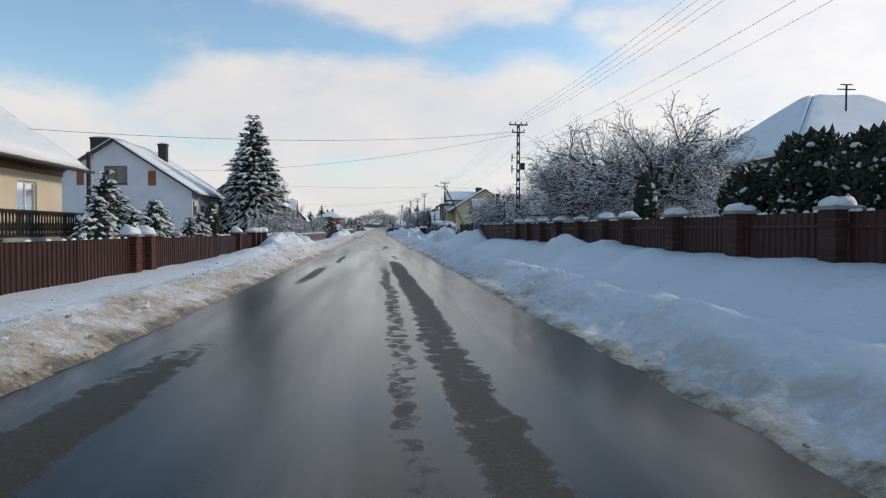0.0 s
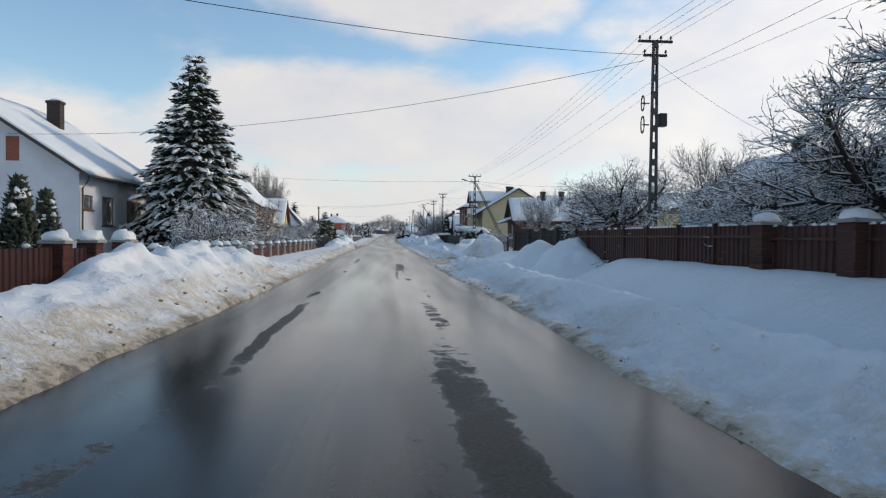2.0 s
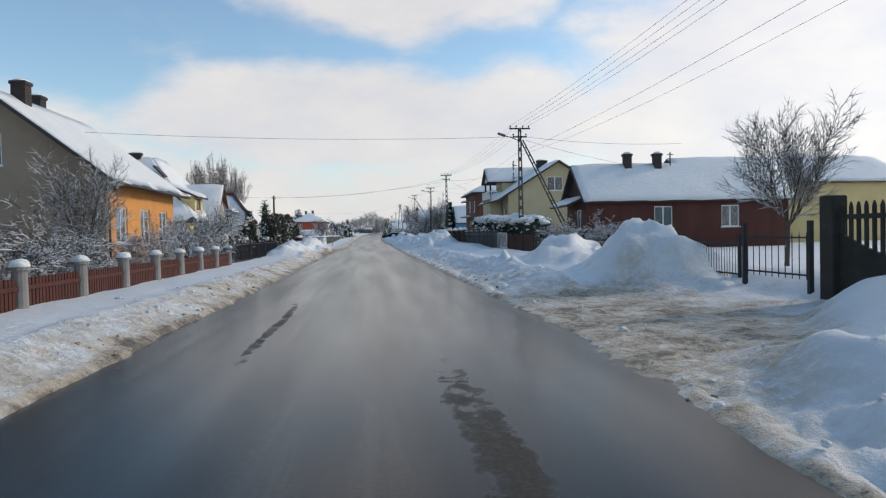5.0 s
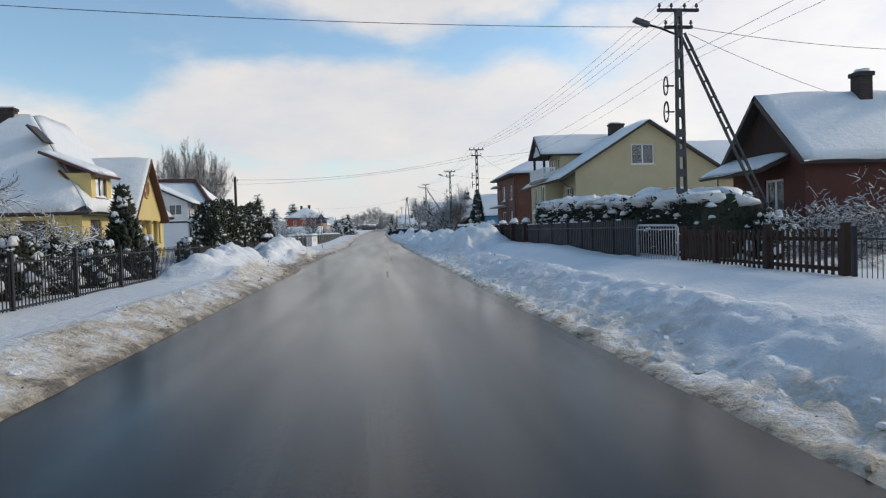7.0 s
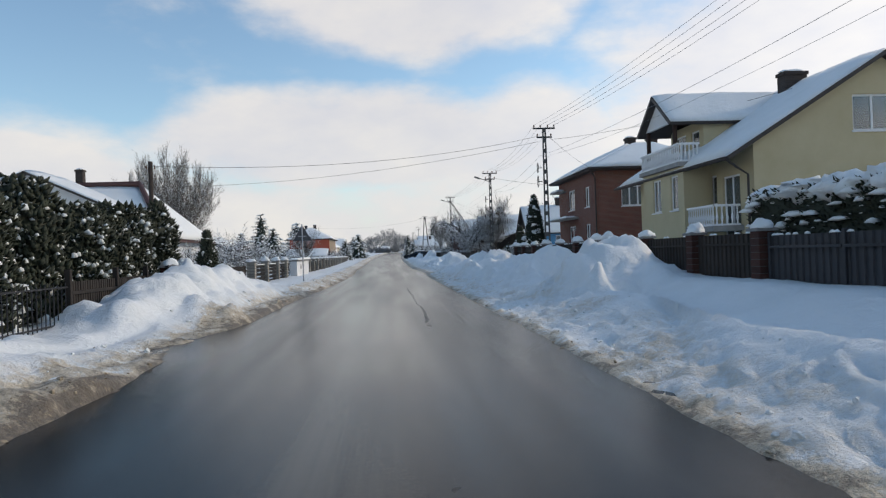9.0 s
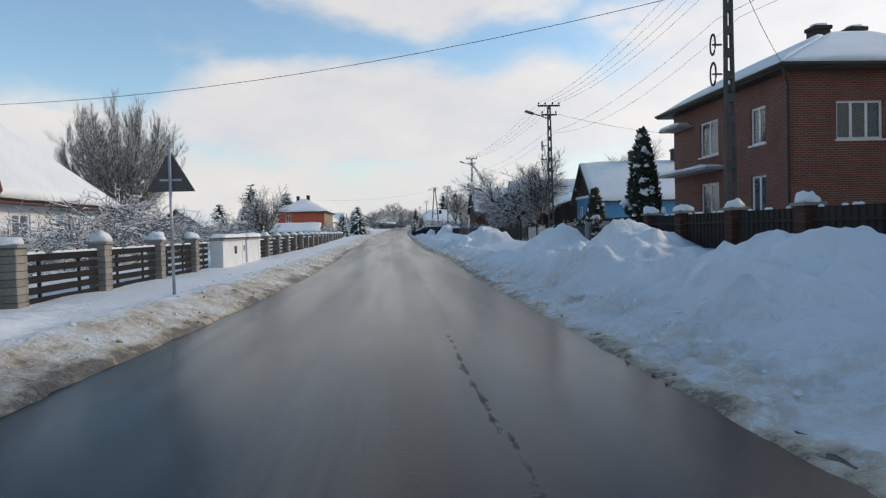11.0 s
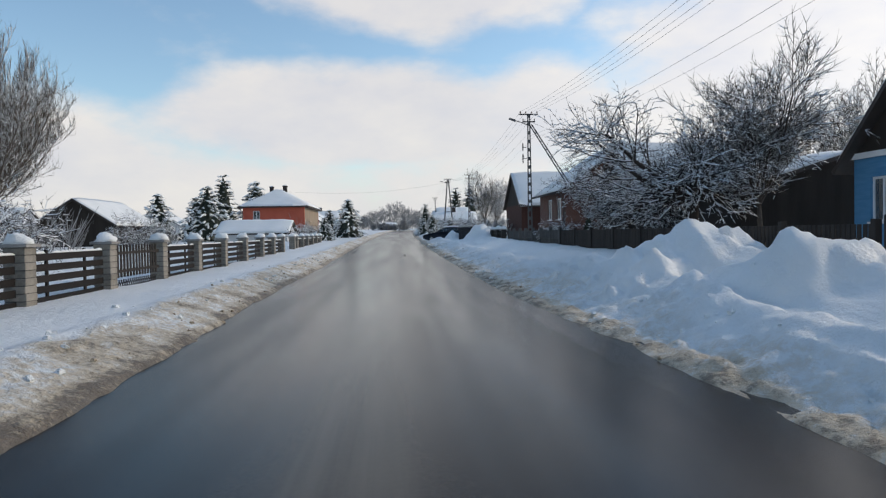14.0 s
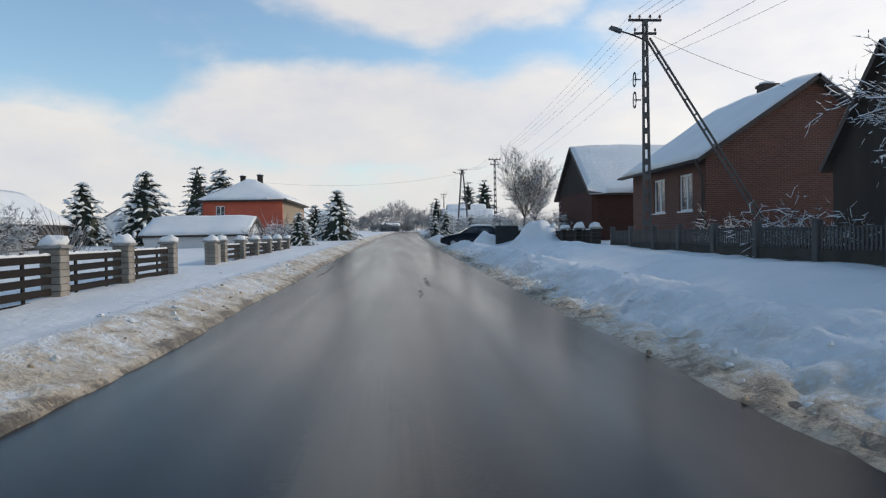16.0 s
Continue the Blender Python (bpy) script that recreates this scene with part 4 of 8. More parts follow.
def house_white():
    h = gable_house("house", "pale grey two-storey house with a snowy gable roof", -25.8, -14.3, 54.8, 66.5, 4.45, 8.2, "y", PLASTER_GREY,
                    [("s", -20.84, -19.1, 4.85, 6.25, "window"), ("s", -17.58, -16.97, 4.75, 5.9, "shutter"), ("s", -22.85, -22.3, 4.75, 5.9, "shutter"),
                     ("s", -20.9, -19.6, 0.75, 2.9, "door"), ("e", 55.3, 56.3, 2.55, 3.25, "single"), ("e", 57.4, 59.0, 1.8, 3.3, "window"),
                     ("e", 60.7, 62.9, 0.9, 3.25, "wide")], over=0.65, frame=FRAME_BROWN, ridge_at=-20.05)
    chimney(h, -18.4, 61.4, 6.6, 8.75, 0.7, 0.55)
    chimney(h, -22.4, 58.5, 6.2, 8.85, 1.5, 0.7)
    canopy(h, -21.4, -19.2, 53.5, 54.8, 3.3)
    s = Shape()
    s.box(-14.3, -13.2, 60.4, 63.2, 0.75, 0.9)
    part("balcony_deck", s, CONCRETE, h)
    balustrade(h, [(-13.25, 60.4), (-13.25, 63.2)], 0.9, 1.75, CONCRETE, 0.2, 0.04)
    w = gable_house("side_building", "low pale annexe with a snowy roof", -29.5, -25.9, 56.5, 64.0, 3.9, 5.6, "y", PLASTER_GREY, [("s", -28.4, -27.7, 3.0, 3.8, "shutter")])


def house_orange():
    h = gable_house("house", "orange plastered house with a dark striped snowy roof", -20.0, -11.0, 80.0, 90.0, 4.25, 7.7, "y", PLASTER_ORANGE,
                    [("e", 81.2, 82.6, 1.3, 2.9, "window"), ("e", 84.4, 85.8, 1.3, 2.9, "window"), ("e", 87.4, 88.8, 1.3, 2.9, "curtained"), ("s", -16.6, -15.0, 4.6, 5.9, "window")],
                    over=0.7, roof_mat=ROOF_DARK, thick=0.08)
    next(c for c in h.children if c.name.startswith("wall")).data.materials[0] = TAN_ROUGHCAST
    chimney(h, -15.2, 82.2, 6.9, 8.5, 0.6, 0.6)
    chimney(h, -16.0, 85.4, 6.9, 8.5, 0.6, 0.6)


def villa_yellow():
    h = hip_house("villa", "warm yellow villa with a steep snowy hipped roof", -23.0, -13.5, 106.0, 119.0, 2.85, 8.35, -18.6, -17.6, 110.5, 114.5, PLASTER_BRIGHT,
                  [("s", -16.5, -15.2, 1.2, 2.5, "window"), ("e", 107.0, 108.4, 1.2, 2.5, "window"), ("e", 117.0, 118.3, 1.2, 2.5, "curtained"), ("s", -21, -19.5, 1.2, 2.5, "window")],
                  over=0.6, frame=FRAME_BROWN)
    chimney(h, -18.9, 110.4, 7.4, 8.75, 0.9, 0.5)
    # porch wing with its own gable towards the road
    s = Shape()
    p, u, n = (-12.6, 110.4, 0), (0, 1, 0), (1, 0, 0)
    top = lambda d: 2.95 + 3.0 * (1 - abs(d - 2.5) / 2.5)
    hole = [(2.15, 2.85, 4.0, 4.75)]
    wall_panel(s, p, u, n, 5.0, [2.5], top, 2.55, hole, 0.3)
    s.box(-17.0, -12.9, 110.4, 110.7, 2.55, 2.95)
    s.box(-17.0, -12.9, 115.1, 115.4, 2.55, 2.95)
    part("porch_gable", s, PLASTER_BRIGHT, h)
    ring = Shape()
    ring.tube([(-12.55, 112.9 + 0.42 * math.cos(a), 4.38 + 0.5 * math.sin(a)) for a in [i * math.pi / 10 for i in range(21)]], 0.07, 6, False)
    rw = part("round_window", ring, PLASTER_BRIGHT, h, "oval brown gable window with a raised yellow rim", True)
    g = Shape().prism([(112.9 + 0.4 * math.cos(i * math.pi / 10), 4.38 + 0.48 * math.sin(i * math.pi / 10)) for i in range(20)], "x", -12.598, -12.57)
    part("panel", g, SHUTTER, rw)
    for y in (110.7, 112.0, 113.8, 115.1):
        c = Shape()
        c.tube([(-12.8, y, 0.2), (-12.8, y, 0.35), (-12.8, y, 0.36), (-12.8, y, 2.45), (-12.8, y, 2.46), (-12.8, y, 2.56)], [0.24, 0.24, 0.17, 0.15, 0.22, 0.22], 12)
        part("column", c, PLASTER_BRIGHT, h, "round yellow porch column", True)
    for y0 in (111.1, 113.3):
        s = Shape()
        s.box(-13.52, -13.44, y0, y0 + 1.2, 0.35, 2.5)
        part("door", s, FRAME_BROWN, h, "brown porch door")
    ridge = 6.15
    snow_roof(h, [(-18.2, 109.8, 2.5), (-12.2, 109.8, 2.5), (-12.2, 112.9, ridge), (-18.2, 112.9, ridge)], 0.17, 3, ROOF_BROWN)
    snow_roof(h, [(-12.2, 116.0, 2.5), (-18.2, 116.0, 2.5), (-18.2, 112.9, ridge), (-12.2, 112.9, ridge)], 0.17, 4, ROOF_BROWN)
    # dormer on the road side, its cheeks running back into the roof
    d = Shape()
    p = (-13.35, 106.9, 0)
    wall_panel(d, p, u, n, 2.6, [], lambda q: 4.85, 3.2, [(0.55, 2.0, 3.65, 4.7)], 0.2)
    part("dormer", d, PLASTER_BRIGHT, h)
    for y0 in (106.9, 109.3):
        c = Shape().prism([(-13.55, 3.2), (-13.55, 4.85), (-14.9, 4.85)], "y", y0, y0 + 0.2)
        part("dormer_cheek", c, PLASTER_BRIGHT, h)
        e = Shape().tube([(-13.30, y0 - 0.03, 3.33), (-14.85, y0 - 0.03, 5.0)], 0.07, 6)
        part("cheek_flashing", e, ROOF_BROWN, h)
    window(h, p, u, n, 0.55, 2.0, 3.65, 4.7, FRAME_BROWN, 1)
    snow_roof(h, [(-12.95, 106.5, 4.80), (-12.95, 109.9, 4.80), (-15.6, 109.9, 5.95), (-15.6, 106.5, 5.95)], 0.16, 8, ROOF_BROWN)
    sk = Shape().add([(-16.05, 108.0, 6.55), (-16.05, 109.1, 6.55), (-16.85, 109.1, 7.42), (-16.85, 108.0, 7.42)], [(0, 1, 2, 3)])
    sk.add([(x + 0.08, y, z + 0.08) for x, y, z in sk.v], [(0, 1, 2, 3)])
    sk.f += [(i, (i + 1) % 4, 4 + (i + 1) % 4, 4 + i) for i in range(4)]
    part("roof_window", sk, ROOF_DARK, h, "dark skylight free of snow")
    h.location.x -= 0.6


def house_gambrel():
    h = hip_house("house", "white house under a steep snowy roof with dark red edges", -30.0, -14.2, 137.9, 148.5, 3.0, 7.0, -27.0, -17.2, 142.8, 143.4, PLASTER_WHITE,
                  [("s", -17.6, -16.4, 1.1, 2.5, "window"), ("s", -15.9, -14.9, 1.1, 2.5, "single"), ("e", 139.6, 141.0, 1.1, 2.5, "window"), ("e", 143.2, 144.8, 1.1, 2.5, "window")],
                  over=0.75, roof_mat=ROOF_BROWN)
    chimney(h, -21.4, 143.1, 6.6, 8.4, 0.5, 0.5)
    edge = Shape()
    edge.tube([(-13.35, 137.0, 3.25), (-15.5, 140.2, 5.3), (-17.1, 142.75, 7.22), (-27.0, 142.75, 7.22)], 0.24, 6)
    part("ridge_cap", edge, ROOF_BROWN, h, "dark red hip and ridge edging", True)
    # cross wing with a gable towards the south
    w = gable_house("annexe", "white upper wing with a dark-edged snowy gable roof", -27.6, -16.6, 137.2, 142.0, 4.9, 7.45, "y", PLASTER_WHITE,
                    [("s", -18.3, -17.1, 3.6, 4.6, "window"), ("s", -23.0, -21.6, 4.6, 5.8, "window"), ("s", -23.0, -21.6, 1.2, 2.5, "window")], over=0.8, roof_mat=ROOF_DARK, thick=0.2)
    h.location.x -= 0.6
    w.location.x -= 0.6


def house_red():
    # east wall in dull tan, with its shade put into the colour
    h = hip_house("house", "brick-red house with a snowy hipped roof", -19.6, -11.6, 233.0, 250.0, 5.25, 7.7, -16.2, -15.6, 238.0, 245.0, PLASTER_RED,
                  [("s", -18.3, -17.4, 3.6, 4.7, "window")], over=0.6, east_shade_mat=TAN_ROUGHCAST)
    chimney(h, -17.0, 240.0, 7.0, 8.35, 0.5, 0.5)
    chimney(h, -15.2, 240.5, 7.0, 8.5, 0.55, 0.5)
    gable_house("shed", "small garden shed under a thick snowy roof", -16.8, -10.2, 208.5, 214.0, 1.7, 2.75, "x", PLASTER_WHITE, [], over=0.4, category="shed", gutters=False, thick=0.2)


def houses_far():
    for x0, x1, y0, y1, e, r, ax, m, t in ((-22, -13, 262, 274, 4.0, 7.0, "y", PLASTER_WHITE, "white"), (-23, -13.5, 282, 294, 4.2, 7.4, "y", PLASTER_BEIGE, "beige"),
                                           (-22, -13, 305, 316, 4.0, 7.0, "x", PLASTER_GREY, "grey"), (7.5, 15, 262, 270, 2.6, 5.0, "x", PLASTER_GREY, "grey"),
                                           (10, 20, 300, 311, 3.8, 6.6, "x", PLASTER_WHITE, "white"), (-8, 2, 520, 532, 3.6, 6.4, "x", PLASTER_BEIGE, "beige"),
                                           (-70, -58, 250, 260, 3.4, 6.4, "x", PLASTER_GREY, "grey"), (-60, -48, 300, 312, 4, 7.4, "y", PLASTER_WHITE, "white")):
        h = gable_house("house", f"distant {t} house with a snowy gable roof", x0, x1, y0, y1, e, r, ax, m,
                        [("s", x0 + 1.4, x0 + 2.8, 1.2, 2.6), ("s", x1 - 3.0, x1 - 1.6, 1.2, 2.6), ("e", y0 + 2, y0 + 3.4, 1.2, 2.6), ("w", y0 + 2, y0 + 3.4, 1.2, 2.6)], gutters=False, snow_nu=12)
        chimney(h, (x0 + x1) / 2, (y0 + y1) / 2, r - 0.6, r + 1.0, 0.6, 0.6)
    gable_house("barn", "weathered dark wooden barn with a snowy roof", -31.9, -25.1, 205.0, 216.0, 2.75, 4.95, "y", DARK_BOARD, [], category="barn", gutters=False)


# right side
def houses_right_start():
    h = hip_house("house", "house with a large snow-covered roof behind a hedge", 23.2, 38.0, 36.0, 50.0, 5.6, 10.2, 28.5, 32.5, 42.5, 43.5, PLASTER_BEIGE, [("w", 40, 41.5, 3.2, 4.6), ("s", 24, 25.5, 3.2, 4.6)])
    m = Shape()
    m.tube([(29.2, 40.2, 7.9), (29.2, 40.2, 10.5)], 0.06, 6)
    m.tube([(28.6, 40.2, 10.2), (29.8, 40.2, 10.2)], 0.04, 6)
    m.tube([(28.8, 40.2, 10.5), (29.6, 40.2, 10.5)], 0.04, 6)
    part("roof_mast", m, IRON_BLACK, h, "dark electric roof mast")
    g = gable_house("house", "dull teal house with a snowy roof behind garden trees", 21.5, 31.0, 60.0, 70.0, 3.9, 7.0, "y", PLASTER_TEAL, [("w", 62, 63.4, 1.6, 3.0), ("s", 24, 25.4, 1.6, 3.0)])
    chimney(g, 26.2, 63.0, 6.4, 7.9, 0.6, 0.6)
    gable_house("outbuilding", "long yellow outbuilding with a snowy roof", 24.5, 42.0, 99.0, 108.0, 4.9, 7.0, "x", PLASTER_YELLOW, [("s", 30, 31.2, 3.0, 4.2)])


def house_brown():
    h = gable_house("house", "dark red-brown boarded cottage with two chimneys", 13.3, 26.5, 90.9, 95.1, 3.55, 5.5, "x", REDBROWN_BOARD,
                    [("w", 92.0, 93.1, 1.5, 2.75, "window"), ("s", 17.6, 18.8, 1.5, 2.85, "curtained"), ("s", 22.0, 23.2, 1.5, 2.85, "window")], over=0.5, gable_mat=BROWN_BOARD, gutters=False)
    chimney(h, 16.6, 92.7, 5.0, 6.3, 0.46, 0.46)
    chimney(h, 18.6, 92.7, 5.0, 6.3, 0.46, 0.46)
    snow_roof(h, [(12.2, 91.6, 3.05), (12.2, 95.6, 3.05), (13.3, 95.6, 3.5), (13.3, 91.6, 3.5)], 0.14, 2)
    m = Shape()
    m.tube([(19.5, 92.7, 5.2), (19.5, 92.7, 6.4)], 0.04, 6)
    m.tube([(19.3, 92.7, 6.25), (19.7, 92.7, 6.25)], 0.03, 6)
    part("roof_mast", m, IRON_BLACK, h)


def house_olive():
    h = gable_house("house", "pale yellow house with a balcony dormer and snowy roof", 13.4, 23.2, 115.0, 126.0, 5.15, 8.2, "y", PLASTER_OLIVE,
                    [("s", 17.25, 18.83, 5.41, 6.75, "window"), ("s", 19.8, 20.6, 2.6, 3.8, "window"), ("w", 116.0, 117.3, 1.6, 4.05, "window"), ("w", 117.8, 118.3, 3.0, 4.2, "single")],
                    over=0.5, left_over=1.2, ridge_at=18.4)
    chimney(h, 18.0, 119.8, 7.2, 8.8, 1.0, 0.6)
    # bay under the balcony
    s = Shape()
    p, u, n = (12.2, 118.2, 0), (0, 1, 0), (-1, 0, 0)
    wall_panel(s, p, u, n, 4.3, [], lambda d: 4.65, 0.1, [(0.55, 1.3, 2.9, 4.35), (2.3, 3.2, 2.9, 4.35)], 0.25)
    s.box(12.45, 13.4, 118.2, 118.45, 0.1, 4.65)
    s.box(12.45, 13.4, 122.25, 122.5, 0.1, 4.65)
    part("bay", s, PLASTER_OLIVE, h)
    window(h, p, u, n, 0.55, 1.3, 2.9, 4.35, FRAME_WHITE, 0, True)
    window(h, p, u, n, 2.3, 3.2, 2.9, 4.35, FRAME_WHITE, 1, True)
    d = Shape()
    d.box(12.05, 13.6, 118.3, 122.6, 4.66, 4.84)
    part("balcony_deck", d, CONCRETE, h)
    balustrade(h, [(13.0, 118.4), (12.15, 118.4), (12.15, 122.5), (13.2, 122.5)], 4.84, 5.62, FRAME_WHITE, 0.17, 0.04, "white balcony railing")
    d = Shape()
    d.box(12.2, 13.4, 115.8, 118.15, 1.9, 2.1)
    part("balcony_deck", d, CONCRETE, h)
    balustrade(h, [(13.3, 115.9), (12.3, 115.9), (12.3, 118.1)], 2.1, 2.9, FRAME_WHITE, 0.17, 0.04, "white porch railing")
    # dormer over the balcony
    s = Shape()
    wall_panel(s, (13.7, 119.4, 0), u, n, 3.3, [], lambda d: 6.75, 4.85, [(0.4, 1.2, 4.9, 6.4), (1.7, 2.9, 5.4, 6.4)], 0.25)
    s.box(13.95, 18.0, 119.4, 119.65, 4.85, 6.75)
    s.box(13.95, 18.0, 122.45, 122.7, 4.85, 6.75)
    part("dormer", s, PLASTER_OLIVE, h)
    window(h, (13.7, 119.4, 0), u, n, 0.4, 1.2, 4.9, 6.4, FRAME_WHITE, 0)
    window(h, (13.7, 119.4, 0), u, n, 1.7, 2.9, 5.4, 6.4, FRAME_WHITE, 1)
    s = Shape()
    s.prism([(119.4, 6.72), (122.6, 6.72), (121.0, 8.02)], "x", 12.42, 12.56)
    part("dormer_gable", s, PLASTER_WHITE, h, "white boarded dormer gable")
    for y in (119.5, 122.4):
        s = Shape()
        s.box(12.4, 12.56, y - 0.08, y + 0.08, 4.84, 6.72, 0.02)
        part("post", s, BROWN_BOARD, h)
    snow_roof(h, [(18.4, 119.1, 6.62), (12.1, 119.1, 6.62), (12.1, 121.0, 8.12), (18.4, 121.0, 8.12)], 0.15, 6)
    snow_roof(h, [(12.1, 122.9, 6.62), (18.4, 122.9, 6.62), (18.4, 121.0, 8.12), (12.1, 121.0, 8.12)], 0.15, 7)
    gable_house("annexe", "yellow annexe with a snowy roof", 23.6, 33.0, 120.0, 129.0, 4.9, 7.8, "x", PLASTER_OLIVE, [("s", 25.5, 27, 2.6, 4.0)])


def house_brick():
    h = hip_house("house", "red-brick two-storey house with a low snowy roof", 13.1, 22.0, 132.6, 141.6, 6.35, 8.3, 16.6, 18.4, 136.0, 138.2, BRICK_RED,
                  [("s", 14.7, 16.3, 4.0, 5.25, "wide"), ("w", 134.0, 135.0, 4.1, 5.4, "window"), ("w", 137.4, 139.0, 4.1, 5.5, "curtained"), ("w", 137.4, 139.0, 1.6, 3.0, "curtained"),
                   ("w", 134.0, 135.0, 1.6, 3.0, "window"), ("s", 18.5, 19.8, 4.0, 5.25, "window")], over=0.6, roof_mat=ROOF_DARK)
    chimney(h, 17.0, 137.0, 7.7, 8.9, 0.6, 0.6)
    chimney(h, 18.6, 137.2, 7.7, 8.9, 0.6, 0.6)
    canopy(h, 12.2, 13.1, 136.6, 141.4, 3.55, 0.1, CONCRETE)
    canopy(h, 12.4, 13.1, 139.6, 141.6, 5.6, 0.1, CONCRETE)


def house_blue():
    h = gable_house("cottage", "blue boarded cottage with a thick snowy roof", 13.9, 28.0, 156.5, 161.0, 3.45, 5.68, "x", BLUE_BOARD,
                    [("w", 157.2, 158.1, 1.5, 2.8, "curtained"), ("w", 159.4, 160.3, 1.5, 2.8, "curtained"), ("s", 16.5, 17.5, 1.5, 2.8, "curtained"), ("s", 20.5, 21.5, 1.5, 2.8, "window")],
                    over=0.5, gable_mat=DARK_BOARD, gutters=False, thick=0.22)
    trim = Shape()
    trim.box(13.79, 13.87, 156.4, 161.1, 3.36, 3.53)
    part("trim", trim, FRAME_WHITE, h)
    chimney(h, 17.4, 158.75, 5.3, 6.6, 0.5, 0.5)
    chimney(h, 20.5, 158.75, 5.3, 6.7, 0.55, 0.5)
    p = Shape().tube([(24.5, 158.9, 5.5), (24.5, 158.9, 9.0)], 0.03, 6)
    part("antenna_pole", p, STEEL, h)


def barns_right():
    gable_house("barn", "dark wooden barn with a snowy roof", 12.0, 22.0, 175.6, 179.9, 3.3, 5.9, "x", DARK_BOARD, [], over=0.3, category="barn", gutters=False)
    gable_house("shed", "long low dark shed under a snowy roof", 12.2, 20.0, 164.5, 175.4, 2.7, 3.9, "y", DARK_BOARD, [], over=0.3, category="shed", gutters=False)
    h = gable_house("house", "brown brick house with a snowy gable roof", 11.8, 19.9, 187.2, 195.2, 4.35, 7.2, "y", BRICK_BROWN,
                    [("w", 188.4, 189.7, 2.2, 3.7, "curtained"), ("w", 191.2, 192.5, 2.2, 3.7, "curtained")], over=0.55, ridge_at=16.1)
    chimney(h, 17.0, 192.0, 6.2, 8.0, 0.7, 0.6)
    gable_house("barn", "dark brown barn with a broad snowy roof", 11.4, 22.0, 201.0, 209.0, 3.8, 6.75, "x", BRICK_BROWN_DARK, [], over=0.35, gable_mat=DARK_BOARD, category="barn", gutters=False)
    gable_house("barn", "low barn with a broad white snowy roof", 8.7, 14.6, 270.0, 276.0, 3.7, 6.1, "x", BRICK_BROWN_DARK, [], over=0.35, gable_mat=DARK_BOARD, category="barn", gutters=False)
    gable_house("shed", "low shed under snow where the street bends away", -3.9, 1.2, 346.0, 352.0, 3.4, 4.5, "x", DARK_BOARD, [], over=0.3, category="shed", gutters=False)


house_beige(), house_white(), house_orange(), villa_yellow(), house_gambrel(), house_red(), houses_far()
houses_right_start(), house_brown(), house_olive(), house_brick(), house_blue(), barns_right()

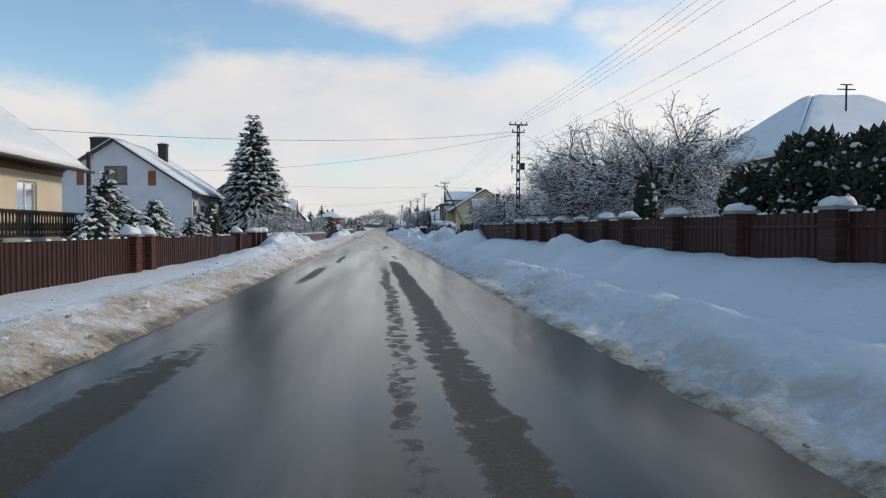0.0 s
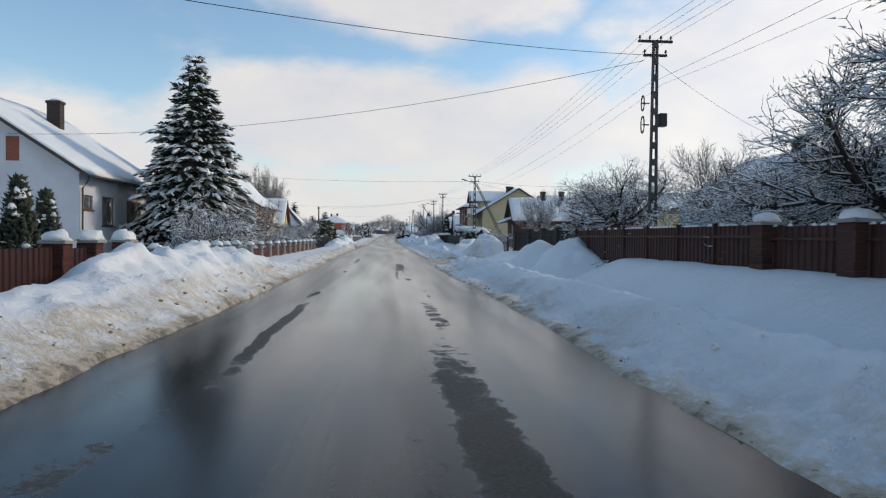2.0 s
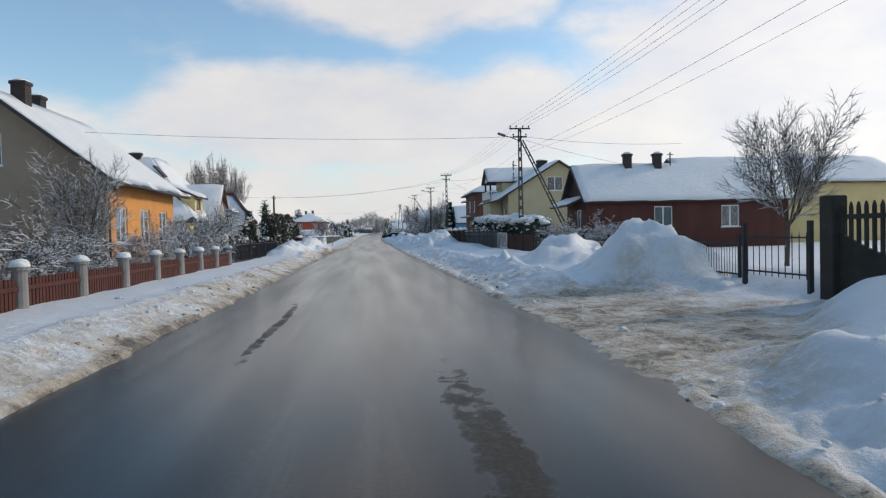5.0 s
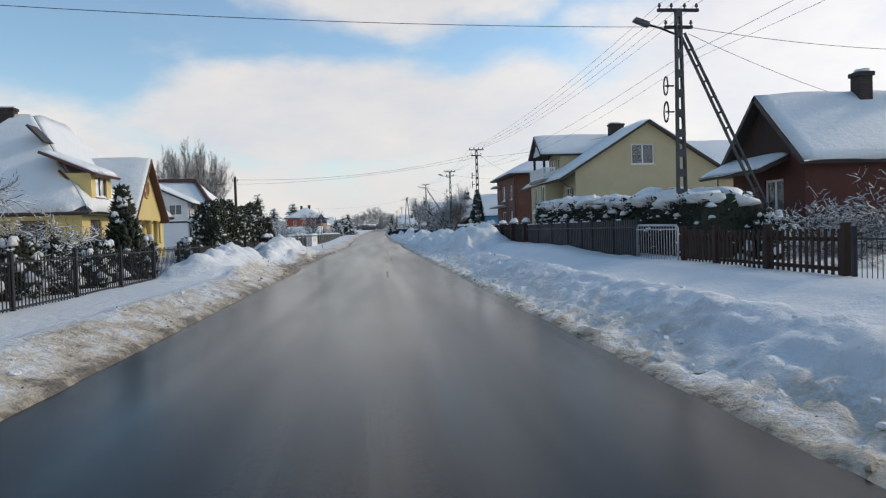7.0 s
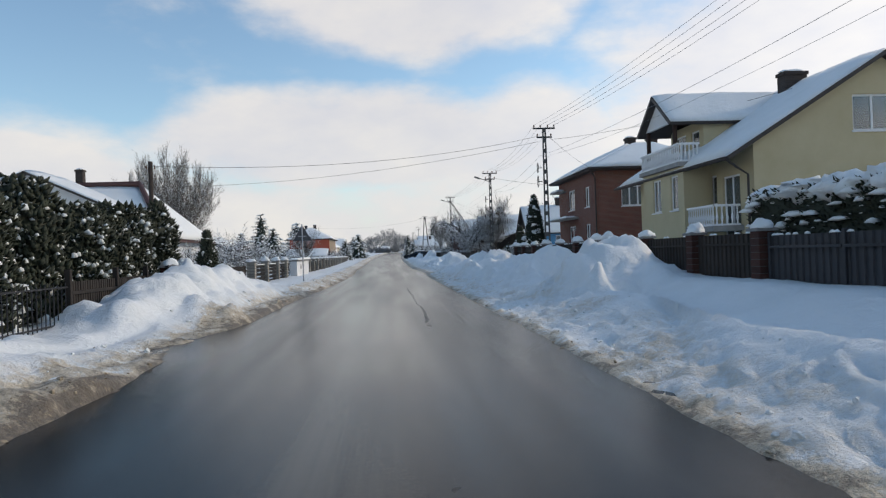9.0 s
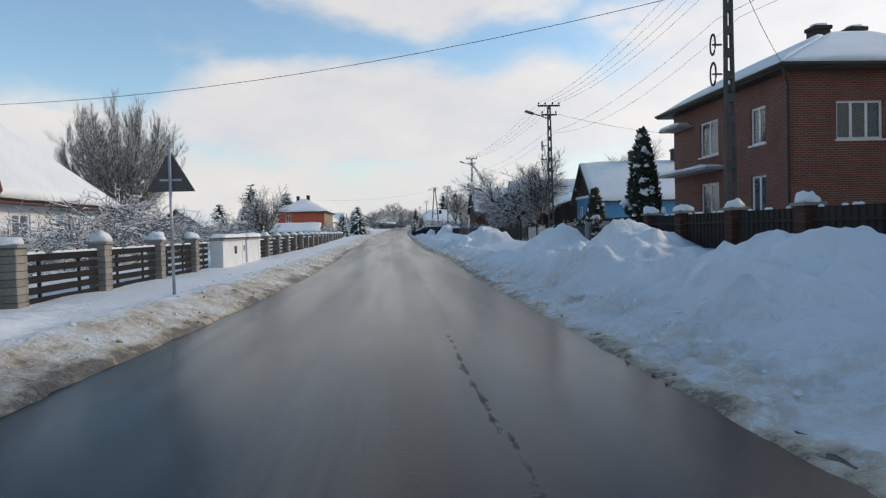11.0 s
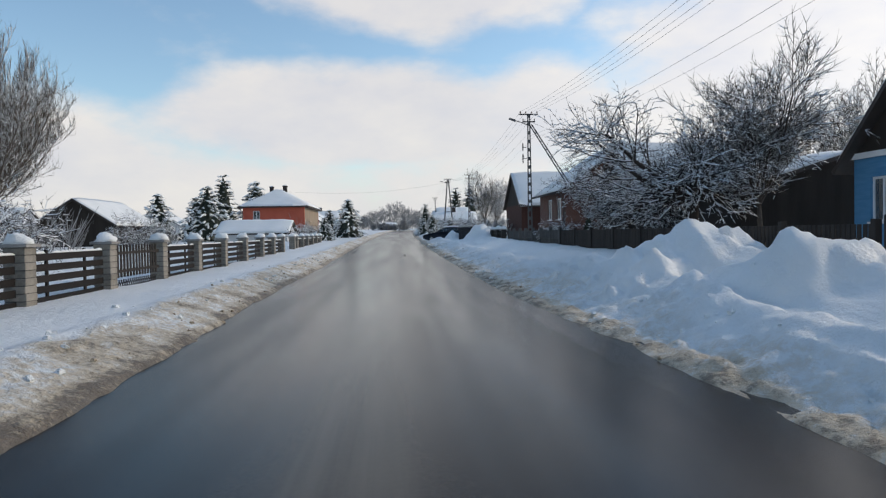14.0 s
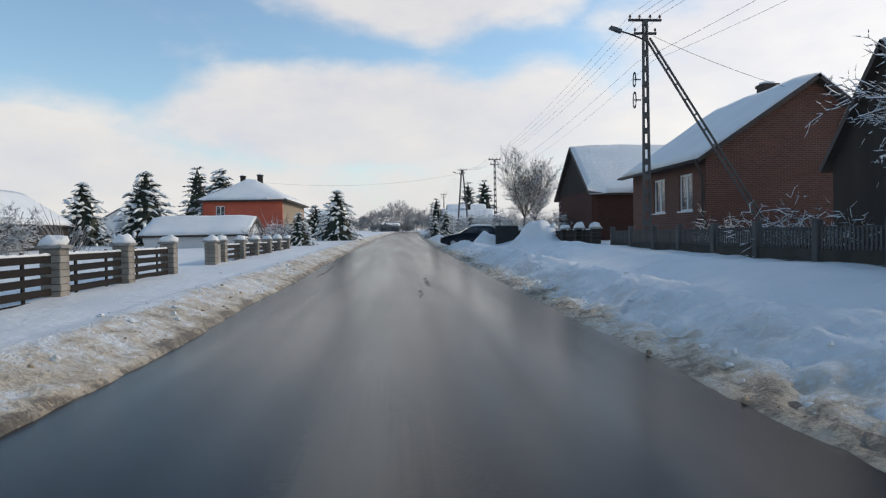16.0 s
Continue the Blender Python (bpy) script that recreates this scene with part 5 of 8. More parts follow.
# ---- power line ----
def power_pole(x, y, top, lamp=False, coil=True, box=False, brace=None, legs=False):
    p = thing("power_pole", (x, y, 0.1), "grey concrete power pole with slotted shaft and crossarm", "pole", "poles along the road")
    s = Shape()
    n = int((top - 0.2) / 0.55)
    if legs:
        for sx in (-1, 1):
            s.tube([(x + sx * 0.95, y, 0.0), (x + sx * 0.12, y, top - 0.4)], [0.13, 0.10], 8)
        for z in (2.5, 5.0):
            k = 0.95 - 0.83 * z / top
            s.tube([(x - k, y, z), (x + k, y, z)], 0.06, 6)
        s.box(x - 0.2, x + 0.2, y - 0.1, y + 0.1, top - 0.6, top)
    else:
        cell = lambda a0, a1, b0, b1, z0, z1: s.add([(x + a0, y - 0.07, z0), (x + a1, y - 0.07, z0), (x + a1, y + 0.07, z0), (x + a0, y + 0.07, z0),
                                                     (x + b0, y - 0.07, z1), (x + b1, y - 0.07, z1), (x + b1, y + 0.07, z1), (x + b0, y + 0.07, z1)],
                                                    [(3, 2, 1, 0), (4, 5, 6, 7), (0, 1, 5, 4), (1, 2, 6, 5), (2, 3, 7, 6), (3, 0, 4, 7)])
        half = lambda z: 0.165 - 0.075 * z / top
        for i in range(n):
            za, zc = 0.1 + (top - 0.1) * i / n, 0.1 + (top - 0.1) * (i + 1) / n
            zb = za + (zc - za) * 0.62
            for z0, z1 in ((za, zb), (zb, zc)):
                w0, w1, c = half(z0), half(z1), 0.058
                cell(-w0, -w0 + c, -w1, -w1 + c, z0, z1)
                cell(w0 - c, w0, w1 - c, w1, z0, z1)
                if z0 == zb:
                    cell(-w0 + c, w0 - c, -w1 + c, w1 - c, z0, z1)
        s.weld()
    part("shaft", s, CONCRETE_DARK, p)
    arm = Shape()
    arm.box(x - 0.62, x + 0.62, y - 0.045, y + 0.045, top - 0.06, top + 0.02)
    arm.box(x - 0.42, x + 0.42, y - 0.045, y + 0.045, top - 0.55, top - 0.47)
    a = part("crossarm", arm, IRON_BLACK, p)
    me = unit("insulator", CERAMIC, lambda q: q.tube([(0, 0, 0), (0, 0, 0.05), (0, 0, 0.06), (0, 0, 0.10), (0, 0, 0.11), (0, 0, 0.16)], [0.02, 0.02, 0.05, 0.045, 0.04, 0.025], 8))
    for dx, dz in ((-0.56, 0.02), (-0.2, 0.02), (0.2, 0.02), (0.56, 0.02), (-0.38, -0.47), (0.38, -0.47)):
        piece("insulator", me, a, x + dx, y, top + dz)
    if lamp:
        l = Shape().tube([(x, y, top - 0.75), (x - 0.5, y, top - 0.55), (x - 0.95, y, top - 0.42)], 0.03, 6)
        la = part("lamp_arm", l, IRON_BLACK, p)
        h = Shape()
        h.prism([(x - 1.35, top - 0.33), (x - 1.30, top - 0.25), (x - 0.9, top - 0.38), (x - 0.9, top - 0.50)], "y", y - 0.12, y + 0.12)
        part("lamp_head", h, SIGN_BACK, la, "street lamp head")
    if coil:
        for k, (r, z) in enumerate(((0.27, top - 2.2), (0.30, top - 2.95))):
            c = Shape()
            for rr in (r, r * 0.9):
                c.tube([(x - 0.42, y + rr * 0.55 * math.cos(q), z + rr * math.sin(q)) for q in [i * math.pi / 8 for i in range(17)]], 0.02, 5, False)
            c.box(x - 0.44, x - 0.18, y - 0.02, y + 0.02, z - 0.02, z + 0.02)
            part("cable_coil", c, WIRE, p, "spare cable wound in a ring")
    if box:
        b = Shape().box(x + 0.16, x + 0.42, y - 0.16, y + 0.16, top - 3.0, top - 2.55, 0.02)
        part("junction_box", b, IRON_BLACK, p)
    if brace:
        bx, by = brace
        b = Shape()
        f, t = Vector((bx, by, 0.1)), Vector((x + 0.12, y, top - 0.7))
        d = (t - f).normalized()
        side = d.cross(Vector((0, 1, 0))).normalized() * 0.11
        for sg in (-1, 1):
            b.tube([tuple(f + side * sg), tuple(t + side * sg * 0.6)], [0.05, 0.045], 5)
        for i in range(1, 15):
            m = f.lerp(t, i / 15)
            b.tube([tuple(m - side), tuple(m + side)], 0.035, 5)
        part("brace", b, CONCRETE_DARK, p, "slanting concrete brace")
    return p


POLES = [(9.3, 2.0, 8.3), (9.4, 44.9, 8.4), (9.0, 90.2, 7.6), (8.95, 128.4, 8.15), (8.95, 148.3, 8.05), (9.2, 186.5, 9.2), (10.1, 230.4, 8.9), (9.7, 259.2, 10.6), (10, 300, 9.5), (10, 345, 9.5), (10, 390, 9.5)]
for i, (x, y, t) in enumerate(POLES):
    power_pole(x, y, t, lamp=i in (2, 4, 5, 7), coil=i in (1, 2, 3, 4, 5), box=i == 1, brace={2: (12.6, 90.6), 5: (14.6, 186.4)}.get(i), legs=i == 7)


def wire(a, b, sag, r=0.008, mat=None, label="thin sagging overhead wire"):
    a, b = Vector(a), Vector(b)
    pts = []
    for i in range(17):
        f = i / 16
        p = a.lerp(b, f)
        p.z -= sag * 4 * f * (1 - f)
        pts.append(tuple(p))
    s = Shape().tube(pts, r, 4)
    single("overhead_wire", s, mat or WIRE_PALE, tuple(a), label, "wire", "overhead wires")


for (xa, ya, ta), (xb, yb, tb) in zip(POLES, POLES[1:]):
    for dx, dz in ((-0.56, 0.16), (-0.2, 0.16), (0.2, 0.16), (0.56, 0.16)):
        wire((xa + dx, ya, ta + dz), (xb + dx, yb, tb + dz), 0.55, 0.0065)
    wire((xa - 0.3, ya, ta - 1.55), (xb - 0.3, yb, tb - 1.55), 0.5, 0.006, WIRE_PALE, "thin sagging telephone cable")
    wire((xa + 0.3, ya, ta - 1.5), (xb + 0.3, yb, tb - 1.5), 0.7, 0.005)
for a, b, sag in (((9.0, 44.9, 7.9), (-13.2, 27.5, 5.2), 0.5), ((9.0, 44.9, 7.7), (-17.5, 54.8, 6.0), 0.8), ((9.2, 45.0, 7.9), (26, 62, 7.3), 0.5), ((8.6, 90.2, 7.1), (-16.5, 86.0, 7.0), 0.3),
                  ((9.3, 90.2, 7.1), (20.0, 92.2, 6.9), 0.2), ((9.3, 90.2, 6.9), (26.0, 99.0, 5.4), 0.4), ((8.6, 128.4, 7.7), (-9.5, 120.2, 5.4), 0.6), ((8.6, 128.4, 7.4), (-20.0, 140.0, 6.9), 0.9),
                  ((9.3, 128.4, 7.6), (13.4, 133.0, 6.2), 0.2), ((9.3, 128.4, 7.5), (18.0, 118.0, 8.0), 0.3), ((9.3, 148.3, 7.6), (24.5, 160.6, 8.0), 0.4), ((9.5, 186.5, 8.6), (15.0, 187.3, 6.9), 0.1),
                  ((9.0, 259.2, 10.0), (-16.0, 245, 8.0), 0.9)):
    wire(a, b, sag, 0.0085, WIRE, "thin service cable crossing to a house")

# ---- fences ----
PILLAR_UNITS = {}


def block_pillar(parent, x, y, z0, z1, w=0.36, mat=None, courses=None, cap_mat=None, snowy=0.16, joint=0.012):
    """A pillar of laid blocks with a pitched cap and a snow dome."""
    mat, cap_mat = mat or BLOCK, cap_mat or CONCRETE
    n = courses or max(3, round((z1 - z0) / 0.14))
    h = (z1 - z0) / n
    core = Shape().box(x - w / 2 + 0.012, x + w / 2 - 0.012, y - w / 2 + 0.012, y + w / 2 - 0.012, z0, z1)
    p = part("pillar", core, CONCRETE_DARK, parent)
    key = (mat.name, round(w, 2), round(h, 3))
    if key not in PILLAR_UNITS:
        PILLAR_UNITS[key] = unit("block", mat, lambda s: s.box(-w / 2, w / 2, -w / 2, w / 2, joint / 2, h - joint / 2, 0.012))
    for i in range(n):
        piece("block", PILLAR_UNITS[key], p, x + 0.004 * math.sin(i * 3.1 + y), y + 0.004 * math.cos(i * 2.3 + y), z0 + i * h, 0.02 * math.sin(i * 5 + y))
    a = w / 2 + 0.05
    c = Shape()
    c.add([(x - a, y - a, z1), (x + a, y - a, z1), (x + a, y + a, z1), (x - a, y + a, z1), (x - a, y - a, z1 + 0.05), (x + a, y - a, z1 + 0.05), (x + a, y + a, z1 + 0.05),
           (x - a, y + a, z1 + 0.05), (x, y, z1 + 0.13)], [(3, 2, 1, 0), (0, 1, 5, 4), (1, 2, 6, 5), (2, 3, 7, 6), (3, 0, 4, 7), (4, 5, 8), (5, 6, 8), (6, 7, 8), (7, 4, 8)])
    part("cap", c, cap_mat, p)
    if snowy:
        part("snow_cap", Shape().blob(x + 0.1 * a * fuzz(y, x, 3.1), y, z1 + 0.055, a * 1.03, a * 1.0, snowy * (1.1 + 0.5 * fuzz(y, x, 2.7)), y, 0.42, 14, 8, z1 + 0.052), SNOW, p, "rounded snow cap", True)
    return p


def corrugated(x, y0, y1, z0, z1, period=0.19, depth=0.028, th=0.008):
    s = Shape()
    n = max(1, round((y1 - y0) / period))
    prof = []
    for i in range(n):
        b = y0 + (y1 - y0) * i / n
        d = (y1 - y0) / n
        prof += [(b, 0), (b + d * 0.40, 0), (b + d * 0.5, depth), (b + d * 0.9, depth)]
    prof.append((y1, 0))
    for off, flip in ((0, False), (-th, True)):
        k = len(s.v)
        for y, dx in prof:
            s.v += [(x + dx + off, y, z0), (x + dx + off, y, z1)]
        for i in range(len(prof) - 1):
            q = (k + 2 * i, k + 2 * i + 2, k + 2 * i + 3, k + 2 * i + 1)
            s.f.append(q[::-1] if flip else q)
    return s


def sheet_fence(label, x, ys, z0, z1, mat, pillar=None, post_mat=None, pillar_w=0.40, snowy=0.18, top_pickets=False):
    f = thing("fence", (x, (ys[0] + ys[-1]) / 2, 0.1), label, "fence", "roadside fences")
    for i, y in enumerate(ys):
        if pillar:
            block_pillar(f, x, y, 0.1, z1 + 0.03, pillar_w, pillar, None, None, snowy)
        else:
            part("post", Shape().box(x - 0.05, x + 0.05, y - 0.04, y + 0.04, 0.1, z1 + 0.06, 0.01), post_mat or mat, f)
        if i + 1 < len(ys):
            e = pillar_w / 2 if pillar else 0.045
            bay = part("panel", corrugated(x, y + e, ys[i + 1] - e, z0, z1), mat, f)
            r = Shape().box(x - 0.06, x - 0.012, y + e, ys[i + 1] - e, z1 - 0.25, z1 - 0.20)
            part("rail", r, post_mat or mat, bay)
            sn = Shape()
            a, b, k = y + e, ys[i + 1] - e, 18
            for j in range(k):
                if fuzz(a + j, x, 2.3) > -0.15:
                    continue
                sn.blob(x + 0.01, a + (b - a) * (j + 0.5) / k, z1, 0.03, (b - a) / k * 0.75, 0.045, j, 0.3, 8, 4, z1 - 0.002)
            if sn.v:
                tagged(part("snow_edge", sn, SNOW, bay, "", True), "thin snow on the top edge", "", "", "stuff")
    return f


def plank_bay(f, x, ya, yb, z0, z1, n=5, mat=None, unit_cache={}):
    """Horizontal boards between two pillars."""
    L = yb - ya
    h = (z1 - z0) / n
    key = (round(L, 2), round(h, 3), (mat or PLANK).name)
    if key not in unit_cache:
        unit_cache[key] = unit("plank", mat or PLANK, lambda s: s.box(-0.016, 0.016, -L / 2, L / 2, 0, h * 0.66, 0.006))
    for i in range(n):
        piece("plank", unit_cache[key], f, x, (ya + yb) / 2, z0 + i * h, 0.003 * math.sin(i + ya), 0.004 * math.sin(3 * i + ya))
    for k in (0.25, 0.75):
        y = ya + L * k
        part("batten", Shape().box(x - 0.05, x - 0.018, y - 0.04, y + 0.04, z0, z1), mat or PLANK, f)
    sn = Shape()
    z = z0 + (n - 1) * h + h * 0.66
    for j in range(10):
        if fuzz(ya + j, x, 1.7) > -0.3:
            sn.blob(x, ya + L * (j + 0.5) / 10, z, 0.028, L / 14, 0.05, j + ya, 0.3, 8, 4, z - 0.001)
    if sn.v:
        tagged(part("snow_edge", sn, SNOW, f, "", True), "snow on the top board", "", "", "stuff")


def picket_bay(f, x, ya, yb, z0, z1, mat, w=0.07, gap=0.05, pointed=True, rails=(0.2, 0.75), rail_mat=None, arch=0.0, cache={}):
    """Upright pickets on two rails."""
    L = yb - ya
    n = max(2, int(L / (w + gap)))
    for r in rails:
        z = z0 + (z1 - z0) * r
        part("rail", Shape().box(x + 0.018, x + 0.055, ya, yb, z - 0.035, z + 0.035), rail_mat or mat, f)
    h = z1 - z0
    key = (round(h, 2), mat.name, round(w, 3), pointed)
    if key not in cache:
        def make(s):
            if pointed:
                s.prism([(-w / 2, 0), (w / 2, 0), (w / 2, h - w * 0.7), (0, h), (-w / 2, h - w * 0.7)], "x", -0.012, 0.012)
            else:
                s.box(-0.012, 0.012, -w / 2, w / 2, 0, h, 0.006)
        cache[key] = unit("picket", mat, make)
    for i in range(n):
        k = (i + 0.5) / n
        piece("picket", cache[key], f, x, ya + L * k, z0 + arch * math.sin(k * math.pi), 0, 0.012 * math.sin(i * 7.7 + ya))


def bar_fence(f, x, ya, yb, z0, z1, mat, gap=0.13, r=0.009, cache={}):
    for z in (z0 + 0.08, z1 - 0.10):
        part("rail", Shape().box(x - 0.016, x + 0.016, ya, yb, z - 0.016, z + 0.016), mat, f)
    h = z1 - z0
    key = (round(h, 2), mat.name, r)
    if key not in cache:
        cache[key] = unit("bar", mat, lambda s: s.tube([(0, 0, 0), (0, 0, h - 0.06), (0, 0, h)], [r, r, 0.002], 5))
    n = max(2, int((yb - ya) / gap))
    for i in range(n):
        piece("bar", cache[key], f, x, ya + (yb - ya) * (i + 0.5) / n, z0)


# left, from the start
sheet_fence("brown profiled-sheet fence along the pavement", -6.2, [-6.0, -3.0, 0.0, 3.0, 6.0, 9.0, 11.9, 14.8, 17.7], 0.25, 1.16, SHEET_BROWN)
f = thing("gate", (-6.2, 17.9, 0.1), "brown sheet gate between red-brick pillars", "gate")
block_pillar(f, -6.2, 18.0, 0.1, 1.2, 0.40, BRICK_PILLAR, 14, None, 0.2, 0.008)
block_pillar(f, -6.2, 19.15, 0.1, 1.2, 0.40, BRICK_PILLAR, 14, None, 0.2, 0.008)
part("panel", corrugated(-6.2, 18.22, 18.93, 0.25, 1.12), SHEET_BROWN, f)
sheet_fence("brown profiled-sheet fence behind a snow bank", -6.2, [19.42, 21.6, 24.4, 27.2, 30.8], 0.25, 1.14, SHEET_BROWN)
f = thing("gate", (-6.2, 33.2, 0.1), "brown sheet gate between red-brick pillars", "gate")
for y in (31.1, 35.0, 36.45, 38.3):
    block_pillar(f, -6.2, y, 0.1, 1.22, 0.40, BRICK_PILLAR, 14, None, 0.18, 0.008)
part("panel", corrugated(-6.2, 31.32, 34.78, 0.3, 1.15), SHEET_BROWN, f)
part("panel", corrugated(-6.2, 35.22, 36.23, 0.3, 1.12), SHEET_BROWN, f)
f = thing("fence", (-6.1, 44, 0.1), "low dark picket fence with concrete pillars", "fence", "roadside fences")
ys = [38.55, 40.2, 43.3, 45.2, 47.0, 48.3, 50.1]
for y in ys:
    block_pillar(f, -6.1, y, 0.1, 0.98, 0.26, CONCRETE, 5, None, 0.15)
for a, b in zip(ys, ys[1:]):
    picket_bay(f, -6.1, a + 0.14, b - 0.14, 0.2, 0.9, DARK_BOARD, 0.06, 0.06)
f = thing("fence", (-5.97, 66, 0.1), "low red-brown board fence between round-capped concrete posts", "fence", "roadside fences")
ys = [52.45 + 2.465 * i for i in range(12)]
post = unit("post", CONCRETE, lambda s: s.tube([(0, 0, 0), (0, 0, 0.83), (0, 0, 0.835), (0, 0, 0.89)], [0.135, 0.125, 0.17, 0.17], 12))
for y in ys:
    p = piece("post", post, f, -5.97, y, 0.1)
    part("snow_cap", Shape().blob(-5.97, y, 1.0, 0.18, 0.18, 0.13, y, 0.18, 14, 8, 0.992), SNOW, p, "round snow cap", True)
for a, b in zip(ys, ys[1:]):
    picket_bay(f, -5.97, a + 0.14, b - 0.14, 0.12, 0.80, REDBROWN_BOARD, 0.10, 0.025, False)
f = thing("fence", (-6.1, 90, 0.1), "black iron bar fence before a yellow villa", "fence", "roadside fences")
ys = [80.7, 83.2, 85.7, 88.2, 90.7, 93.2, 95.7]
for y in ys:
    part("post", Shape().box(-6.14, -6.06, y - 0.04, y + 0.04, 0.1, 1.3, 0.01), IRON_BLACK, f)
for a, b in zip(ys, ys[1:]):
    bar_fence(f, -6.1, a, b, 0.25, 1.2, IRON_BLACK, 0.12, 0.011)
f = thing("fence", (-6.3, 105, 0.1), "dark board fence under a thuja hedge", "fence", "roadside fences")
ys = [96.0, 98.4, 100.8, 105.6, 108.0, 110.0, 111.8]
for y in ys:
    part("post", Shape().box(-6.36, -6.24, y - 0.05, y + 0.05, 0.1, 1.35, 0.01), DARK_BOARD, f)
for a, b in zip(ys, ys[1:]):
    if b - a < 3:
        picket_bay(f, -6.3, a + 0.06, b - 0.06, 0.2, 1.1, DARK_BOARD, 0.09, 0.02, False)
    else:
        bar_fence(f, -6.3, a + 0.06, b - 0.06, 0.2, 1.1, IRON_BLACK, 0.16, 0.012)
for y in (112.0, 113.5):
    block_pillar(f, -6.3, y, 0.1, 1.28, 0.40, BRICK_PILLAR, 15, None, 0.2, 0.008)
picket_bay(f, -6.3, 113.75, 122.8, 0.25, 1.15, DARK_BOARD, 0.09, 0.03, False)


def fx(y):
    return -6.1 - 0.0045 * (y - 125)


f = thing("fence", (fx(150), 150, 0.1), "brown plank fence between snow-capped grey block pillars", "fence", "roadside fences")
PILLARS = [123.1, 126.6, 130.2, 133.5, 143.2, 146.4, 149.9, 153.3, 156.75, 160.2, 163.6, 167.1, 170.8, 174.6, 177.8, 181.0, 185.4, 186.8, 189.9, 192.8, 196.0, 199.0, 202.2]
for y in PILLARS:
    block_pillar(f, fx(y), y, 0.12, 1.28, 0.36, BLOCK, 9, None, 0.17)
for a, b in zip(PILLARS, PILLARS[1:]):
    if a in (133.5, 156.75, 181.0) or b - a < 2:
        continue
    plank_bay(f, (fx(a) + fx(b)) / 2, a + 0.19, b - 0.19, 0.25, 1.22, 5)
part("plate", Shape().box(fx(186) - 0.02, fx(186) + 0.02, 185.6, 186.6, 0.25, 1.2), CONCRETE, f)
# white walls beside the entrance
plank_bay(f, fx(134), 133.7, 135.3, 0.25, 1.22, 5)
for ya, yb in ((135.4, 138.85), (139.75, 142.45)):
    x = -5.85 if ya < 139 else -5.95
    w = thing("garden_wall", (x, (ya + yb) / 2, 0.1), "white plastered gate wall topped with snow", "wall", "white gate walls")
    part("wall", Shape().box(x - 0.22, x + 0.22, ya, yb, 0.1, 1.22, 0.015), PLASTER_WHITE, w)
    part("cap", Shape().prism([(x - 0.28, 1.222), (x + 0.28, 1.222), (x + 0.28, 1.26), (x, 1.33), (x - 0.28, 1.26)], "y", ya - 0.05, yb + 0.05), CONCRETE, w)
    sn = Shape()
    snow_plane(sn, (x - 0.3, ya - 0.05, 1.32), (x - 0.3, yb + 0.05, 1.32), (x + 0.3, yb + 0.05, 1.32), (x + 0.3, ya - 0.05, 1.32), 0.14, ya, 14, 5)
    part("snow_layer", sn, SNOW, w, "thick snow topping", True)
    for y in ((yb - 0.22,) if ya < 139 else (ya + 0.22, yb - 0.22)):
        part("pillar", Shape().box(x - 0.245, x + 0.245, y - 0.235, y + 0.235, 0.1, 1.215, 0.02), PLASTER_WHITE, w)
    if ya < 139:
        part("letter_slot", Shape().box(x + 0.22, x + 0.235, 137.1, 137.45, 0.72, 1.0), IRON_BLACK, w, "dark letter box")
        part("intercom", Shape().box(x + 0.245, x + 0.26, 138.55, 138.68, 0.8, 1.0), IRON_BLACK, w)
g = thing("gate", (-5.9, 139.3, 0.1), "dark iron wicket standing open between white gate walls", "gate")
part("frame", Shape().tube([(-6.15, 138.93, 0.2), (-6.15, 138.93, 1.2), (-7.0, 139.1, 1.2), (-7.0, 139.1, 0.2)], 0.03, 6), IRON_BLACK, g)
for i in range(9):
    part("bar", Shape().tube([(-6.2 - i * 0.09, 138.94 + i * 0.018, 0.22), (-6.2 - i * 0.09, 138.94 + i * 0.018, 1.19)], 0.026, 5), IRON_BLACK, g)
g = thing("gate", (fx(158), 158.4, 0.1), "dark board gate with a lattice foot", "gate")
picket_bay(g, fx(158), 156.95, 160.0, 0.5, 1.25, DARK_BOARD, 0.10, 0.08, False)
for i in range(22):
    y = 157.0 + i * 0.135
    for s in (-1, 1):
        part("lattice_slat", Shape().tube([(fx(158), y - 0.09 * s, 0.22), (fx(158), y + 0.09 * s, 0.44)], 0.012, 4), DARK_BOARD, g)

# right, from the start
ys = [-5.0, -2.2, 1.4, 4.2, 7.1, 9.9, 12.75, 15.6, 18.8, 20.6, 23.2, 26.0, 28.6, 31.2, 33.7]
sheet_fence("tall brown profiled-sheet fence with capped pillars", 7.1, ys, 0.35, 1.68, SHEET_BROWN, BRICK_BROWN_DARK, None, 0.42, 0.15)
sheet_fence("tall brown profiled-sheet fence on steel posts", 7.1, [33.95, 35.7, 37.55, 39.5, 41.3, 43.1, 44.9, 46.4, 47.7], 0.35, 1.72, SHEET_BROWN)
f = thing("fence", (7.6, 55, 0.1), "dark concrete picket fence with sagging slabs between heavy posts", "fence", "roadside fences")
ys = [48.1, 51.0, 53.9, 56.8, 60.7]
for y in ys:
    part("post", Shape().box(7.46, 7.74, y - 0.17, y + 0.17, 0.1, 1.90, 0.02), CONCRETE_FENCE, f)
